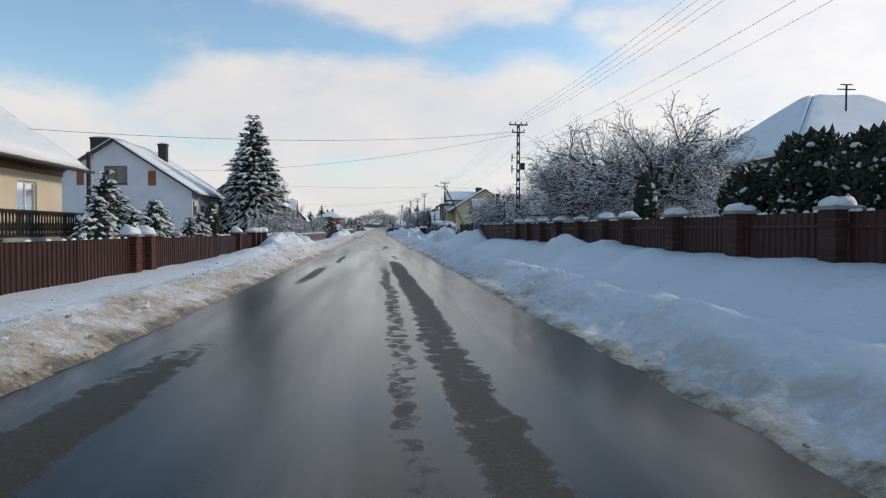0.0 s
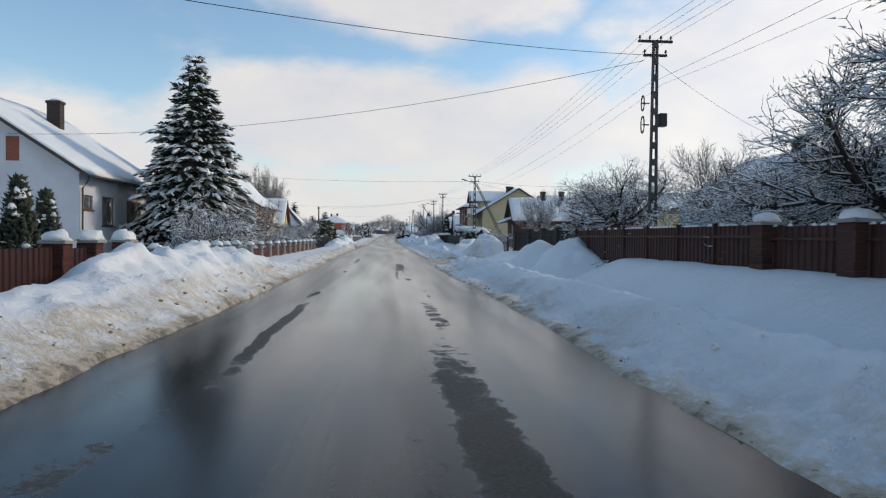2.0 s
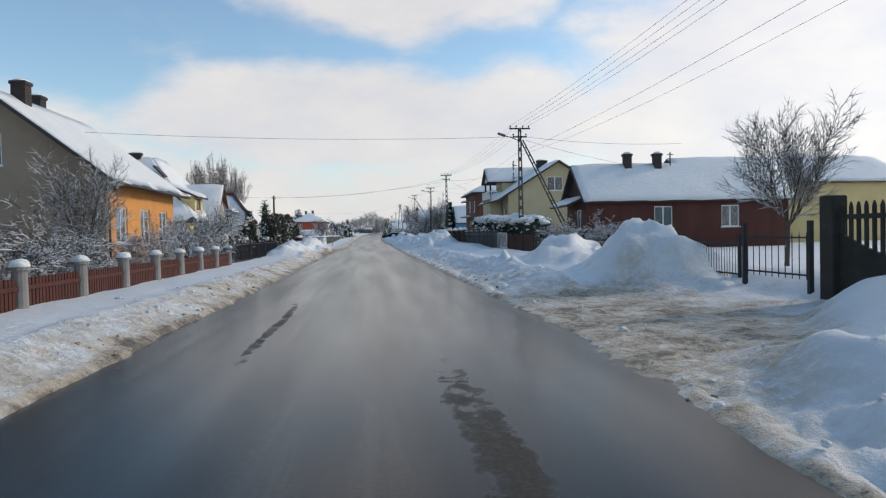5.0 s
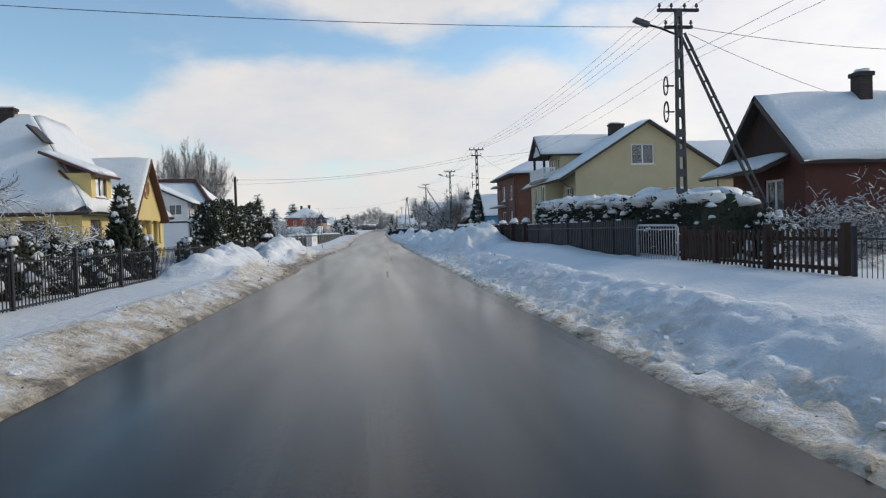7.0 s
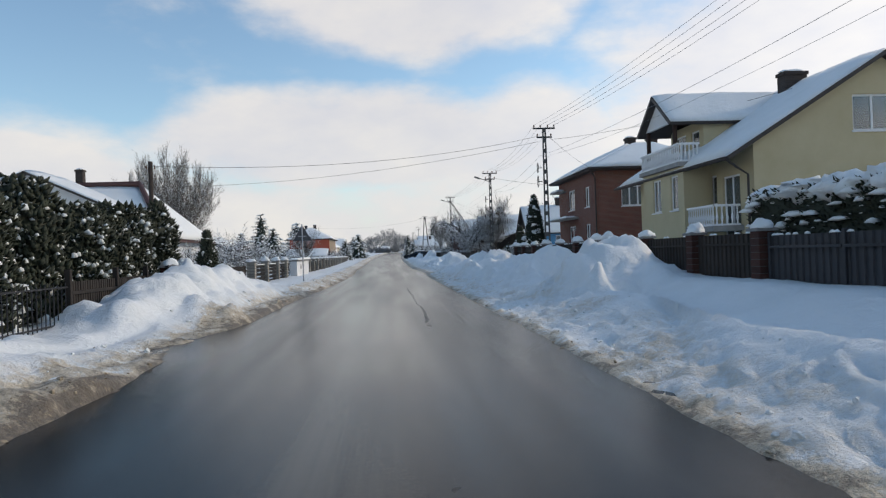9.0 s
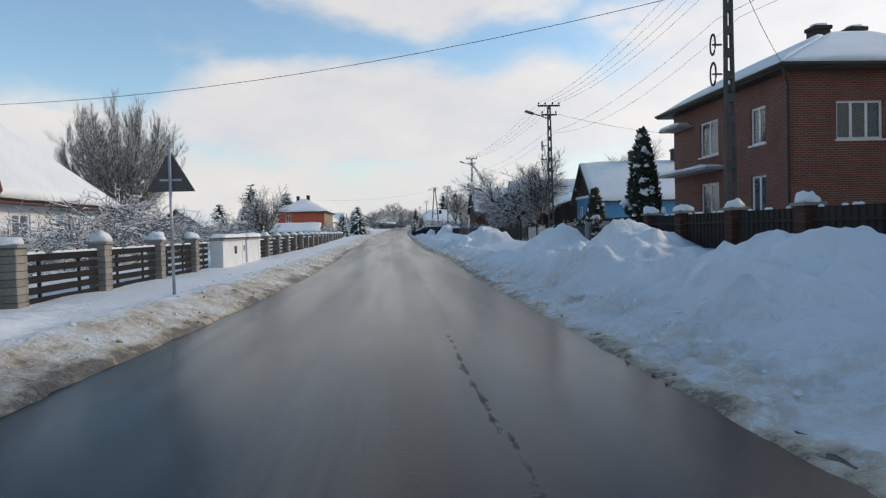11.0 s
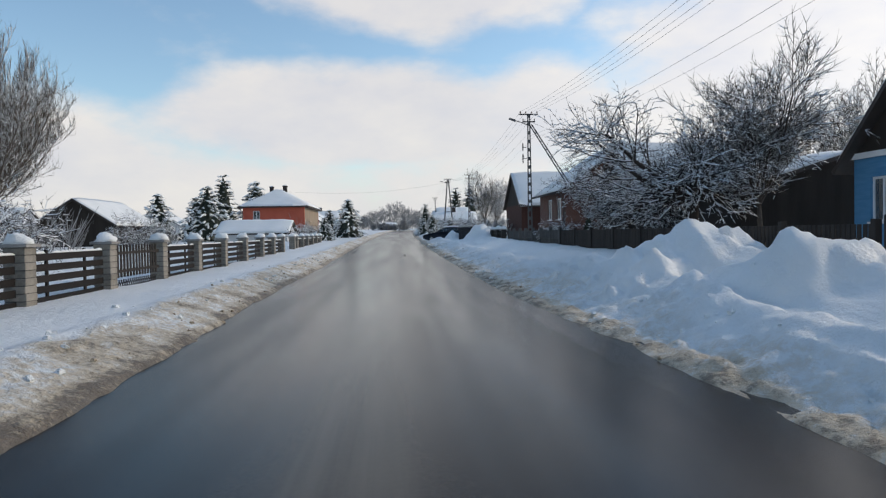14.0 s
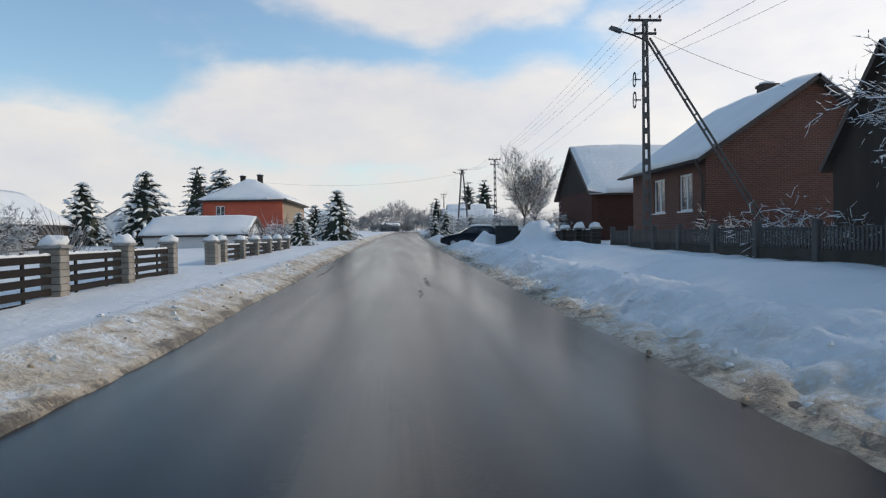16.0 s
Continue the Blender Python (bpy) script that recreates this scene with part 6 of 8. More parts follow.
for a, b in zip(ys, ys[1:]):
    a, b = a + 0.17, b - 0.17
    sag = lambda y, low, high: low + (high - low) * (2 * (y - a) / (b - a) - 1) ** 2
    steps = [a + (b - a) * i / 12 for i in range(13)]
    part("base_slab", Shape().prism([(a, 0.1), (b, 0.1)] + [(y, sag(y, 0.86, 1.30)) for y in reversed(steps)], "x", 7.57, 7.63), CONCRETE_FENCE, f)
    part("rail", Shape().box(7.57, 7.63, a, b, 1.50, 1.58), CONCRETE_FENCE, f)
    n = int((b - a) / 0.165)
    for i in range(n):
        y = a + (b - a) * (i + 0.5) / n
        z = sag(y, 0.84, 1.28)
        part("picket", Shape().prism([(y - 0.036, z), (y + 0.036, z), (y + 0.036, 1.70), (y, 1.78), (y - 0.036, 1.70)], "x", 7.585, 7.615), CONCRETE_FENCE, f)
f = thing("fence", (7.6, 63, 0.1), "thin dark wire garden gate", "gate")
for y in (61.3, 63.4):
    part("post", Shape().box(7.56, 7.64, y - 0.04, y + 0.04, 0.1, 1.5), IRON_BLACK, f)
bar_fence(f, 7.6, 61.3, 63.4, 0.45, 1.3, IRON_BLACK, 0.2, 0.010)
f = thing("fence", (7.6, 72, 0.1), "thin black bar fence deep in snow", "fence", "roadside fences")
ys = [63.6, 66.2, 68.8, 71.4, 74.0, 76.6, 79.2, 81.2]
for y in ys:
    part("post", Shape().box(7.57, 7.63, y - 0.03, y + 0.03, 0.1, 1.28), IRON_BLACK, f)
for a, b in zip(ys, ys[1:]):
    bar_fence(f, 7.6, a, b, 0.35, 1.18, IRON_BLACK, 0.11, 0.007)
f = thing("fence", (7.6, 85, 0.1), "low brown wooden picket fence", "fence", "roadside fences")
ys = [81.4, 83.6, 85.6, 87.2]
for y in ys:
    part("post", Shape().box(7.54, 7.66, y - 0.06, y + 0.06, 0.1, 1.34, 0.01), BROWN_BOARD, f)
for a, b in zip(ys, ys[1:]):
    picket_bay(f, 7.6, a + 0.06, b - 0.06, 0.35, 1.24, BROWN_BOARD, 0.075, 0.085, False, (0.25, 0.8))
g = thing("gate", (7.5, 88.6, 0.1), "light steel tube gate with upright bars", "gate")
part("frame", Shape().tube([(7.5, 87.3, 0.2), (7.5, 87.3, 1.28), (7.5, 87.4, 1.36), (7.5, 89.8, 1.38), (7.5, 89.92, 1.3), (7.5, 89.92, 0.2)], 0.028, 8), STEEL, g, "", True)
bar_fence(g, 7.5, 87.35, 89.88, 0.3, 1.36, STEEL, 0.16, 0.010)
sheet_fence("dark grey sheet fence below a snowy hedge", 7.6, [90.1, 92.1, 94.2, 95.4, 97.2, 99.6, 102.0, 104.2], 0.3, 1.55, SHEET_GREY)
sheet_fence("dark fence with snow-capped brown pillars", 7.6, [104.5, 107.5, 110.65, 114.0, 115.3, 117.8, 120.4, 123.0, 125.6, 128.2, 130.4], 0.4, 1.62, DARK_BOARD, BRICK_BROWN_DARK, None, 0.34, 0.18)
f = thing("fence", (7.6, 135, 0.1), "weathered concrete-post mesh fence and gate", "fence", "roadside fences")
for y in (132.0, 134.5, 136.7, 139.2):
    part("post", Shape().box(7.5, 7.7, y - 0.1, y + 0.1, 0.1, 1.55, 0.02), CONCRETE, f)
for a, b in ((132.0, 134.5), (136.7, 139.2)):
    picket_bay(f, 7.6, a + 0.1, b - 0.1, 0.5, 1.4, CONCRETE_DARK, 0.06, 0.06)
bar_fence(f, 7.6, 134.6, 136.6, 0.5, 1.45, IRON_BLACK, 0.14, 0.008)
f = thing("fence", (7.6, 145, 0.1), "dark iron bar fence before a blue cottage", "fence", "roadside fences")
ys = [139.4, 141.5, 143.55, 145.7, 148.05, 150.3, 151.3]
for y in ys:
    part("post", Shape().box(7.54, 7.66, y - 0.06, y + 0.06, 0.1, 1.56, 0.01), DARK_BOARD, f)
for a, b in zip(ys, ys[1:]):
    bar_fence(f, 7.6, a, b, 0.5, 1.44, STEEL if 143 < a < 148 else IRON_BLACK, 0.13, 0.010)
f = thing("fence", (10.2, 143, 0.1), "weathered wooden picket fence in the garden", "fence", "roadside fences")
picket_bay(f, 10.3, 139.6, 148.5, 0.7, 1.75, DARK_BOARD, 0.07, 0.07)
f = thing("fence", (7.6, 163, 0.1), "dark plank fence below fruit trees", "fence", "roadside fences")
ys = [151.6, 154.2, 156.6, 159.2, 161.8, 164.4, 167.0, 169.4, 171.8]
for y in ys:
    part("post", Shape().box(7.54, 7.66, y - 0.06, y + 0.06, 0.1, 1.5, 0.01), DARK_BOARD, f)
for a, b in zip(ys, ys[1:]):
    picket_bay(f, 7.6, a + 0.06, b - 0.06, 0.4, 1.42, DARK_BOARD, 0.10, 0.03, False)
f = thing("fence", (7.6, 178, 0.1), "dark grey concrete panel fence with open-work tops", "fence", "roadside fences")
ys = [171.9, 173.8, 175.9, 177.85, 179.9, 181.7, 183.7, 185.6]
for y in ys:
    part("post", Shape().box(7.52, 7.68, y - 0.08, y + 0.08, 0.1, 1.58, 0.02), CONCRETE_DARK, f)
for a, b in zip(ys, ys[1:]):
    part("slab", Shape().box(7.57, 7.63, a + 0.08, b - 0.08, 0.1, 0.78), CONCRETE_FENCE, f)
    part("slab", Shape().box(7.57, 7.63, a + 0.08, b - 0.08, 0.79, 1.02), CONCRETE_FENCE, f)
    picket_bay(f, 7.6, a + 0.08, b - 0.08, 1.03, 1.42, CONCRETE_DARK, 0.055, 0.05, False, (0.05, 0.95))
sheet_fence("dark fence with snow-capped pillars before a barn", 7.6, [187.7, 190.0, 192.4, 194.7, 198.0, 201.0, 203.4], 0.4, 1.5, DARK_BOARD, DARK_BOARD, None, 0.34, 0.2)

g = thing("gate_leaf", (6.6, 203.0, 0.5), "dark board gate leaf standing open", "gate")
part("panel", Shape().box(5.98, 7.38, 202.97, 203.0, 0.45, 1.84), DARK_BOARD, g)
for i in range(12):
    part("board", Shape().box(6.0 + i * 0.115, 6.09 + i * 0.115, 202.94, 202.97, 0.75, 1.87), SHEET_GREY, g)

# ---- trees and shrubs ----
def bars_mesh(name, P, Q, R, S, k, mat, tips=(), tip_r=0.0):
    """Many tapered k-sided sticks in one mesh: from P to Q, radii R and S."""
    P, Q, R, S = (np.asarray(a, float) for a in (P, Q, R, S))
    d = Q - P
    d /= np.maximum(np.linalg.norm(d, axis=1), 1e-6)[:, None]
    ref = np.where(np.abs(d[:, 2:3]) > 0.9, np.array([[1.0, 0, 0]]), np.array([[0, 0, 1.0]]))
    a = np.cross(d, ref)
    a /= np.linalg.norm(a, axis=1)[:, None]
    b = np.cross(d, a)
    n = len(P)
    V = np.zeros((n, 2, k, 3))
    for i in range(k):
        w = 2 * np.pi * i / k
        o = a * np.cos(w) + b * np.sin(w)
        V[:, 0, i] = P + o * R[:, None]
        V[:, 1, i] = Q + o * S[:, None]
    base = (np.arange(n) * 2 * k)[:, None]
    F = np.concatenate([np.stack([base[:, 0] + i, base[:, 0] + (i + 1) % k, base[:, 0] + k + (i + 1) % k, base[:, 0] + k + i], 1) for i in range(k)])
    if not len(tips):
        return array_mesh(name, V.reshape(-1, 3), F, mat)
    # the last twigs are slim cones
    P, Q = np.array([s[0] for s in tips]), np.array([s[1] for s in tips])
    d = Q - P
    d /= np.maximum(np.linalg.norm(d, axis=1), 1e-6)[:, None]
    a = np.cross(d, np.array([[0.31, 0.17, 0.93]]))
    a /= np.maximum(np.linalg.norm(a, axis=1), 1e-6)[:, None]
    b = np.cross(d, a)
    m = len(P)
    U = np.stack([P + a * tip_r, P + (b * 0.87 - a * 0.5) * tip_r, P - (b * 0.87 + a * 0.5) * tip_r, Q], 1).reshape(-1, 3)
    q = np.arange(m) * 4 + len(V.reshape(-1, 3))
    G = np.concatenate([np.stack([q + i, q + (i + 1) % 3, q + 3], 1) for i in range(3)])
    F = np.concatenate([F[:, :3], F[:, [0, 2, 3]]])
    return array_mesh(name, np.concatenate([V.reshape(-1, 3), U]), np.concatenate([F, G]), mat)


def array_mesh(name, V, F, mat, smooth=False):
    me = bpy.data.meshes.new(name)
    F = np.asarray(F, np.int32)
    nf, k = F.shape
    me.vertices.add(len(V))
    me.vertices.foreach_set("co", np.asarray(V, np.float32).ravel())
    me.loops.add(nf * k)
    me.loops.foreach_set("vertex_index", F.ravel())
    me.polygons.add(nf)
    me.polygons.foreach_set("loop_start", np.arange(nf, dtype=np.int32) * k)
    if smooth:
        me.polygons.foreach_set("use_smooth", [True] * nf)
    me.update(calc_edges=True)
    me.materials.append(mat)
    return me


def grow(seed, trunk, spread, levels, up=0.15, wild=0.35, trunk_r=0.12, lean=0.0):
    """Sticks of a bare tree. levels: (count of children a step, length, steps, angle in degrees) from the limbs to the twigs."""
    rnd = random.Random(seed)
    out = []

    def walk_branch(p, d, length, r, lev):
        steps = levels[lev][2] if lev >= 0 else 3
        for i in range(steps):
            jit = Vector((rnd.gauss(0, 1), rnd.gauss(0, 1), rnd.gauss(0, 1))) * wild * (0.35 if lev < 0 else 0.5)
            d = (d + jit * 0.6 + Vector((0, 0, up if lev >= 0 else 0.3))).normalized()
            q = p + d * length / steps
            r2 = r * (1 - 0.55 / steps) if lev < 0 else max(0.004, r * (1 - 0.75 / steps))
            out.append((p, q, r, r2, lev))
            p, r = q, r2
            if lev + 1 < len(levels) and (lev >= 0 or i == steps - 1):
                cnt, ln, st, ang = levels[lev + 1]
                m = cnt if lev < 0 else int(cnt + rnd.random())
                for j in range(m):
                    az = rnd.random() * 2 * math.pi if lev >= 0 else 2 * math.pi * (j + 0.6 * rnd.random()) / m
                    a = d.orthogonal().normalized()
                    side = (a * math.cos(az) + d.cross(a) * math.sin(az))
                    th = radians(ang * (0.7 + 0.6 * rnd.random()))
                    nd = (d * math.cos(th) + side * math.sin(th)).normalized()
                    nd.z *= 0.9
                    walk_branch(p, nd, ln * (0.65 + 0.6 * rnd.random()) * (1 - 0.25 * i / max(1, steps)), max(0.004, r * (0.72 if lev < 0 else 0.55)), lev + 1)

    walk_branch(Vector((0, 0, -0.1)), Vector((lean, 0, 1)).normalized(), trunk, trunk_r, -1)
    return out


def bare_tree(name, label, seed, trunk, levels, up, wild, trunk_r, bark, snow_amount=1.0, snow_w=0.012, category="tree", group="snowy trees", lean=0.0, min_r=0.006):
    sticks = grow(seed, trunk, 1.0, levels, up, wild, trunk_r, lean)
    t = thing(name, (0, 0, 0), label, category, group)
    thick = [s for s in sticks if s[4] <= 0]
    thin = [s for s in sticks if s[4] > 0]
    last = max(s[4] for s in sticks)
    for nm, lst, k in (("trunk", thick, 7), ("crown", thin, 3)):
        body = [s for s in lst if s[4] < last]
        tips = [s for s in lst if s[4] == last]
        me = bars_mesh(nm, [s[0] for s in body], [s[1] for s in body], [max(min_r, s[2]) for s in body], [max(min_r, s[3]) for s in body], k, bark, tips, min_r * 1.25)
        o = new(nm, me)
        o.parent = t
        if nm == "crown":
            tagged(o, "", "", "", "stuff")
    if snow_amount > 0:
        rnd = random.Random(seed + 1)
        V, F = [], []
        for p, q, r, r2, lev in sticks:
            d = q - p
            flat = math.hypot(d.x, d.y) / max(1e-6, d.length)
            if flat < 0.35 or rnd.random() > snow_amount:
                continue
            s = Vector((-d.y, d.x, 0)).normalized()
            n = len(V)
            if lev == last:
                w, h = min_r * 1.2 + snow_w * flat * 0.7, min_r * 0.9 + snow_w * flat * (1.2 + 1.2 * rnd.random())
                e = Vector(p) + Vector((0, 0, min_r * 0.4))
                V += [tuple(e + s * w), tuple(e + Vector((0, 0, h))), tuple(e - s * w), tuple(q)]
                F += [(n, n + 3, n + 1), (n + 1, n + 3, n + 2)]
                continue
            for e, rr in ((p, r), (q, r2)):
                rr = max(min_r, rr)
                w, h = rr * 0.9 + snow_w * flat * 0.8, rr * 0.6 + snow_w * flat * (1.2 + 1.2 * rnd.random())
                e = Vector(e) + Vector((0, 0, rr * 0.35))
                V += [tuple(e + s * w), tuple(e + Vector((0, 0, h))), tuple(e - s * w)]
            F += [(n, n + 3, n + 4), (n, n + 4, n + 1), (n + 1, n + 4, n + 5), (n + 1, n + 5, n + 2)]
        o = new("snow", array_mesh("snow", np.array(V), F, SNOW))
        o.parent = t
        tagged(o, "snow lying along the branches", "", "", "stuff")
    return t


def place(proto, spots):
    """The prototype goes to the first spot, copies to the others: x, y, z, turn, size."""
    first = None
    for x, y, z, turn, size in spots:
        z += climb(y) if y > 205 else 0.0
        m = Matrix.LocRotScale((x, y, z), Euler((0, 0, radians(turn))), None)
        if first is None:
            first = (x, y, z, turn, size)
        else:
            c = copy_thing(proto, m)
            c.scale = (size, size, size)
    x, y, z, turn, size = first
    proto.location, proto.rotation_euler, proto.scale = (x, y, z), (0, 0, radians(turn)), (size, size, size)


def pads(rnd, spots):
    """Low lumps of snow: centre, half width, half length, height, turn, fall along the width."""
    V, F = [], []
    for c, a, b, h, turn, *fall in spots:
        fall = fall[0] if fall else 0.0
        n = len(V)
        cs, sn = math.cos(turn), math.sin(turn)
        for i in range(6):
            w = 2 * math.pi * i / 6
            k = 0.8 + 0.4 * rnd.random()
            x, y = a * k * math.cos(w), b * k * math.sin(w)
            V.append((c[0] + x * cs - y * sn, c[1] + x * sn + y * cs, c[2] - h * 0.5 * rnd.random() - fall * x))
        for i in range(6):
            w = 2 * math.pi * (i + 0.5) / 6
            x, y = a * 0.6 * math.cos(w), b * 0.6 * math.sin(w)
            V.append((c[0] + x * cs - y * sn, c[1] + x * sn + y * cs, c[2] + h * (0.5 + 0.4 * rnd.random()) - fall * x))
        V.append((c[0], c[1], c[2] + h))
        V.append((c[0], c[1], c[2] - h * 0.5))
        for i in range(6):
            j = (i + 1) % 6
            F += [(n + i, n + j, n + 6 + i), (n + j, n + 6 + j, n + 6 + i), (n + 6 + i, n + 6 + j, n + 12), (n + j, n + i, n + 13)]
    return np.array(V), F


def spindles(name, P, D, L, W, mat):
    """Leafy sprays: flat four-sided spindles from P along D."""
    P, D, L, W = (np.asarray(a, float) for a in (P, D, L, W))
    D = D / np.linalg.norm(D, axis=1)[:, None]
    a = np.cross(D, np.array([[0.13, 0.07, 1.0]]))
    a /= np.linalg.norm(a, axis=1)[:, None]
    b = np.cross(D, a)
    n = len(P)
    mid = P + D * (L * 0.45)[:, None]
    V = np.stack([P, mid + a * W[:, None], mid + b * (W * 0.7)[:, None], mid - a * W[:, None], P + D * L[:, None]], 1)
    q = np.arange(n) * 5
    F = np.concatenate([np.stack([q, q + 1 + (i + 1) % 3, q + 1 + i], 1) for i in range(3)] + [np.stack([q + 4, q + 1 + i, q + 1 + (i + 1) % 3], 1) for i in range(3)])
    return array_mesh(name, V.reshape(-1, 3), F, mat)


def spruce(seed, height, radius, whorls, per, label, snow_part=0.75, fine=1.0, load=1.0):
    rnd = random.Random(seed)
    t = thing("spruce_tree", (0, 0, 0), label, "tree", "snowy conifers")
    trunk = Shape().tube([(0, 0, -0.1), (0, 0, height * 0.5), (0, 0, height * 0.97)], [0.018 * height, 0.011 * height, 0.01], 8)
    o = new("trunk", trunk.mesh("trunk", BARK))
    o.parent = t
    core = Shape()
    for j in range(13):
        for i in range(14):
            f, az = j / 12, 2 * math.pi * i / 14
            k = radius * 0.62 * (1 - f) ** 0.9 * (0.8 + 0.35 * noise.noise(Vector((math.cos(az) * 2, math.sin(az) * 2, f * 7 + seed)))) + 0.03
            core.v.append((k * math.cos(az), k * math.sin(az), height * (0.04 + 0.92 * f)))
    core.f = [(j * 14 + i, j * 14 + (i + 1) % 14, (j + 1) * 14 + (i + 1) % 14, (j + 1) * 14 + i) for j in range(12) for i in range(14)]
    o = new("core", core.mesh("core", NEEDLES))
    o.parent = t
    P, D, L, W, lumps = [], [], [], [], []
    for j in range(whorls):
        f = (j + 0.5 * rnd.random()) / whorls
        z = height * (0.05 + 0.94 * f)
        reach = radius * (1 - f) ** 0.9 * min(1.0, 0.80 + 1.6 * f) * (0.85 + 0.3 * rnd.random()) + 0.10
        m = max(5, int(per * (1 - 0.55 * f)))
        for i in range(m):
            az = 2 * math.pi * (i + 0.8 * rnd.random()) / m
            r = reach * (0.78 + 0.24 * rnd.random() + 0.10 * math.sin(3 * az + j))
            z = height * (0.05 + 0.94 * f) + rnd.uniform(-0.28, 0.28) * height / whorls
            tilt = 0.35 * f - 0.10
            n = max(3, int(fine * r / (0.15 + 0.009 * height)))
            for k in range(n):
                s = (k + 0.6) / n
                drop = -0.42 * r * s * s * (1 - f * 0.7) + tilt * r * s + 0.12 * r * s ** 3
                c = Vector((math.cos(az) * r * s, math.sin(az) * r * s, z + drop))
                for side in (-1, 1, 0):
                    w = az + side * (0.75 + 0.3 * rnd.random())
                    ln = (0.36 + 0.26 * rnd.random()) * (0.6 + 0.05 * height) * (1.15 - 0.5 * s) * (0.7 if f > 0.85 else 1.0)
                    P.append(c)
                    D.append((math.cos(w), math.sin(w), -0.45 + 0.35 * rnd.random() + 0.6 * f * f))
                    L.append(ln)
                    W.append(ln * 0.24)
                for q in range(2):
                    if s > 0.2 and rnd.random() < snow_part * (0.30 + 0.40 * s):
                        size = load * (0.065 + 0.14 * rnd.random() ** 2) * (0.5 + 0.06 * height)
                        w = az + rnd.gauss(0, 0.6)
                        lumps.append((c + Vector((math.cos(w), math.sin(w), 0)) * rnd.uniform(-0.05, 0.32) + Vector((0, 0, 0.035 - 0.03 * q)), size * (1.2 + 1.1 * rnd.random()), size * (0.5 + 0.4 * rnd.random()), size * (0.35 + 0.2 * rnd.random()), w, 0.35 + 0.40 * s * (1 - f)))
    o = new("crown", spindles("crown", P, D, L, W, NEEDLES))
    o.parent = t
    tagged(o, "", "", "", "stuff")
    V, F = pads(rnd, lumps)
    o = new("snow", array_mesh("snow", V, F, SNOW, True))
    o.parent = t
    tagged(o, "snow clumps on the boughs", "", "", "stuff")
    return t


def evergreen(name, label, seed, height, rx, ry, n, snow_n, shape="column", lump=0.16, category="shrub", group="snowy conifers", rag=0.22):
    """A clipped or columnar evergreen: leafy sprays round a dense core, with snow clumps caught on it."""
    rnd = random.Random(seed)
    t = thing(name, (0, 0, 0), label, category, group)

    def width(f):
        if shape == "column":
            return (0.55 + 0.75 * f) if f < 0.3 else max(0.03, (1 - ((f - 0.3) / 0.7) ** 1.7)) * 0.97
        if shape == "cone":
            return max(0.03, 1 - f ** 1.15)
        if shape == "ball":
            return math.sqrt(max(0.0, 1 - (2 * f - 0.85) ** 2 / 1.35))
        return (0.92 + 0.1 * math.sin(f * 9)) if f < 0.72 else 0.95 - 1.9 * (f - 0.72) ** 1.1
    V, F = [], []
    nu, nv = 18, 12
    for j in range(nv + 1):
        f = j / nv
        for i in range(nu):
            az = 2 * math.pi * i / nu
            k = width(min(f, 0.995)) * (0.82 + rag * noise.noise(Vector((math.cos(az) * 2, math.sin(az) * 2, f * height * 1.4 + seed))))
            V.append((rx * k * math.cos(az), ry * k * math.sin(az), height * f * 0.97))
    F = [(j * nu + i, j * nu + (i + 1) % nu, (j + 1) * nu + (i + 1) % nu, (j + 1) * nu + i) for j in range(nv) for i in range(nu)]
    o = new("core", array_mesh("core", np.array(V), F, THUJA, True))
    o.parent = t
    P, D, L, W, lumps = [], [], [], [], []
    for i in range(n):
        f = rnd.random() ** 0.9
        az = rnd.random() * 2 * math.pi
        k = width(min(f, 0.995)) * (0.78 + 0.2 * rnd.random() + rag * 0.9 * noise.noise(Vector((math.cos(az) * 2, math.sin(az) * 2, f * height * 1.4 + seed))))
        c = Vector((rx * k * math.cos(az), ry * k * math.sin(az), height * f))
        P.append(c)
        D.append((math.cos(az) * 0.8 + 0.3 * rnd.gauss(0, 1), math.sin(az) * 0.8 + 0.3 * rnd.gauss(0, 1), 0.75 + 0.4 * rnd.gauss(0, 1)))
        ln = 0.14 + 0.16 * rnd.random()
        L.append(ln)
        W.append(ln * 0.32)
        if i < snow_n:
            s = lump * (0.35 + 1.25 * rnd.random() ** 2)
            c = Vector((c.x * 1.02, c.y * 1.02, c.z))
            for q in range(2):
                lumps.append((c + Vector((rnd.gauss(0, 0.5) * s, rnd.gauss(0, 0.5) * s, -0.3 * s * q)), s * (0.55 + 0.5 * rnd.random()), s * (0.5 + 0.4 * rnd.random()), s * (0.55 + 0.4 * rnd.random()), az))
    o = new("foliage", spindles("foliage", P, D, L, W, THUJA))
    o.parent = t
    tagged(o, "", "", "", "stuff")
    V, F = pads(rnd, lumps)
    o = new("snow", array_mesh("snow", V, F, SNOW, True))
    o.parent = t
    tagged(o, "snow clumps caught on the foliage", "", "", "stuff")
    return t


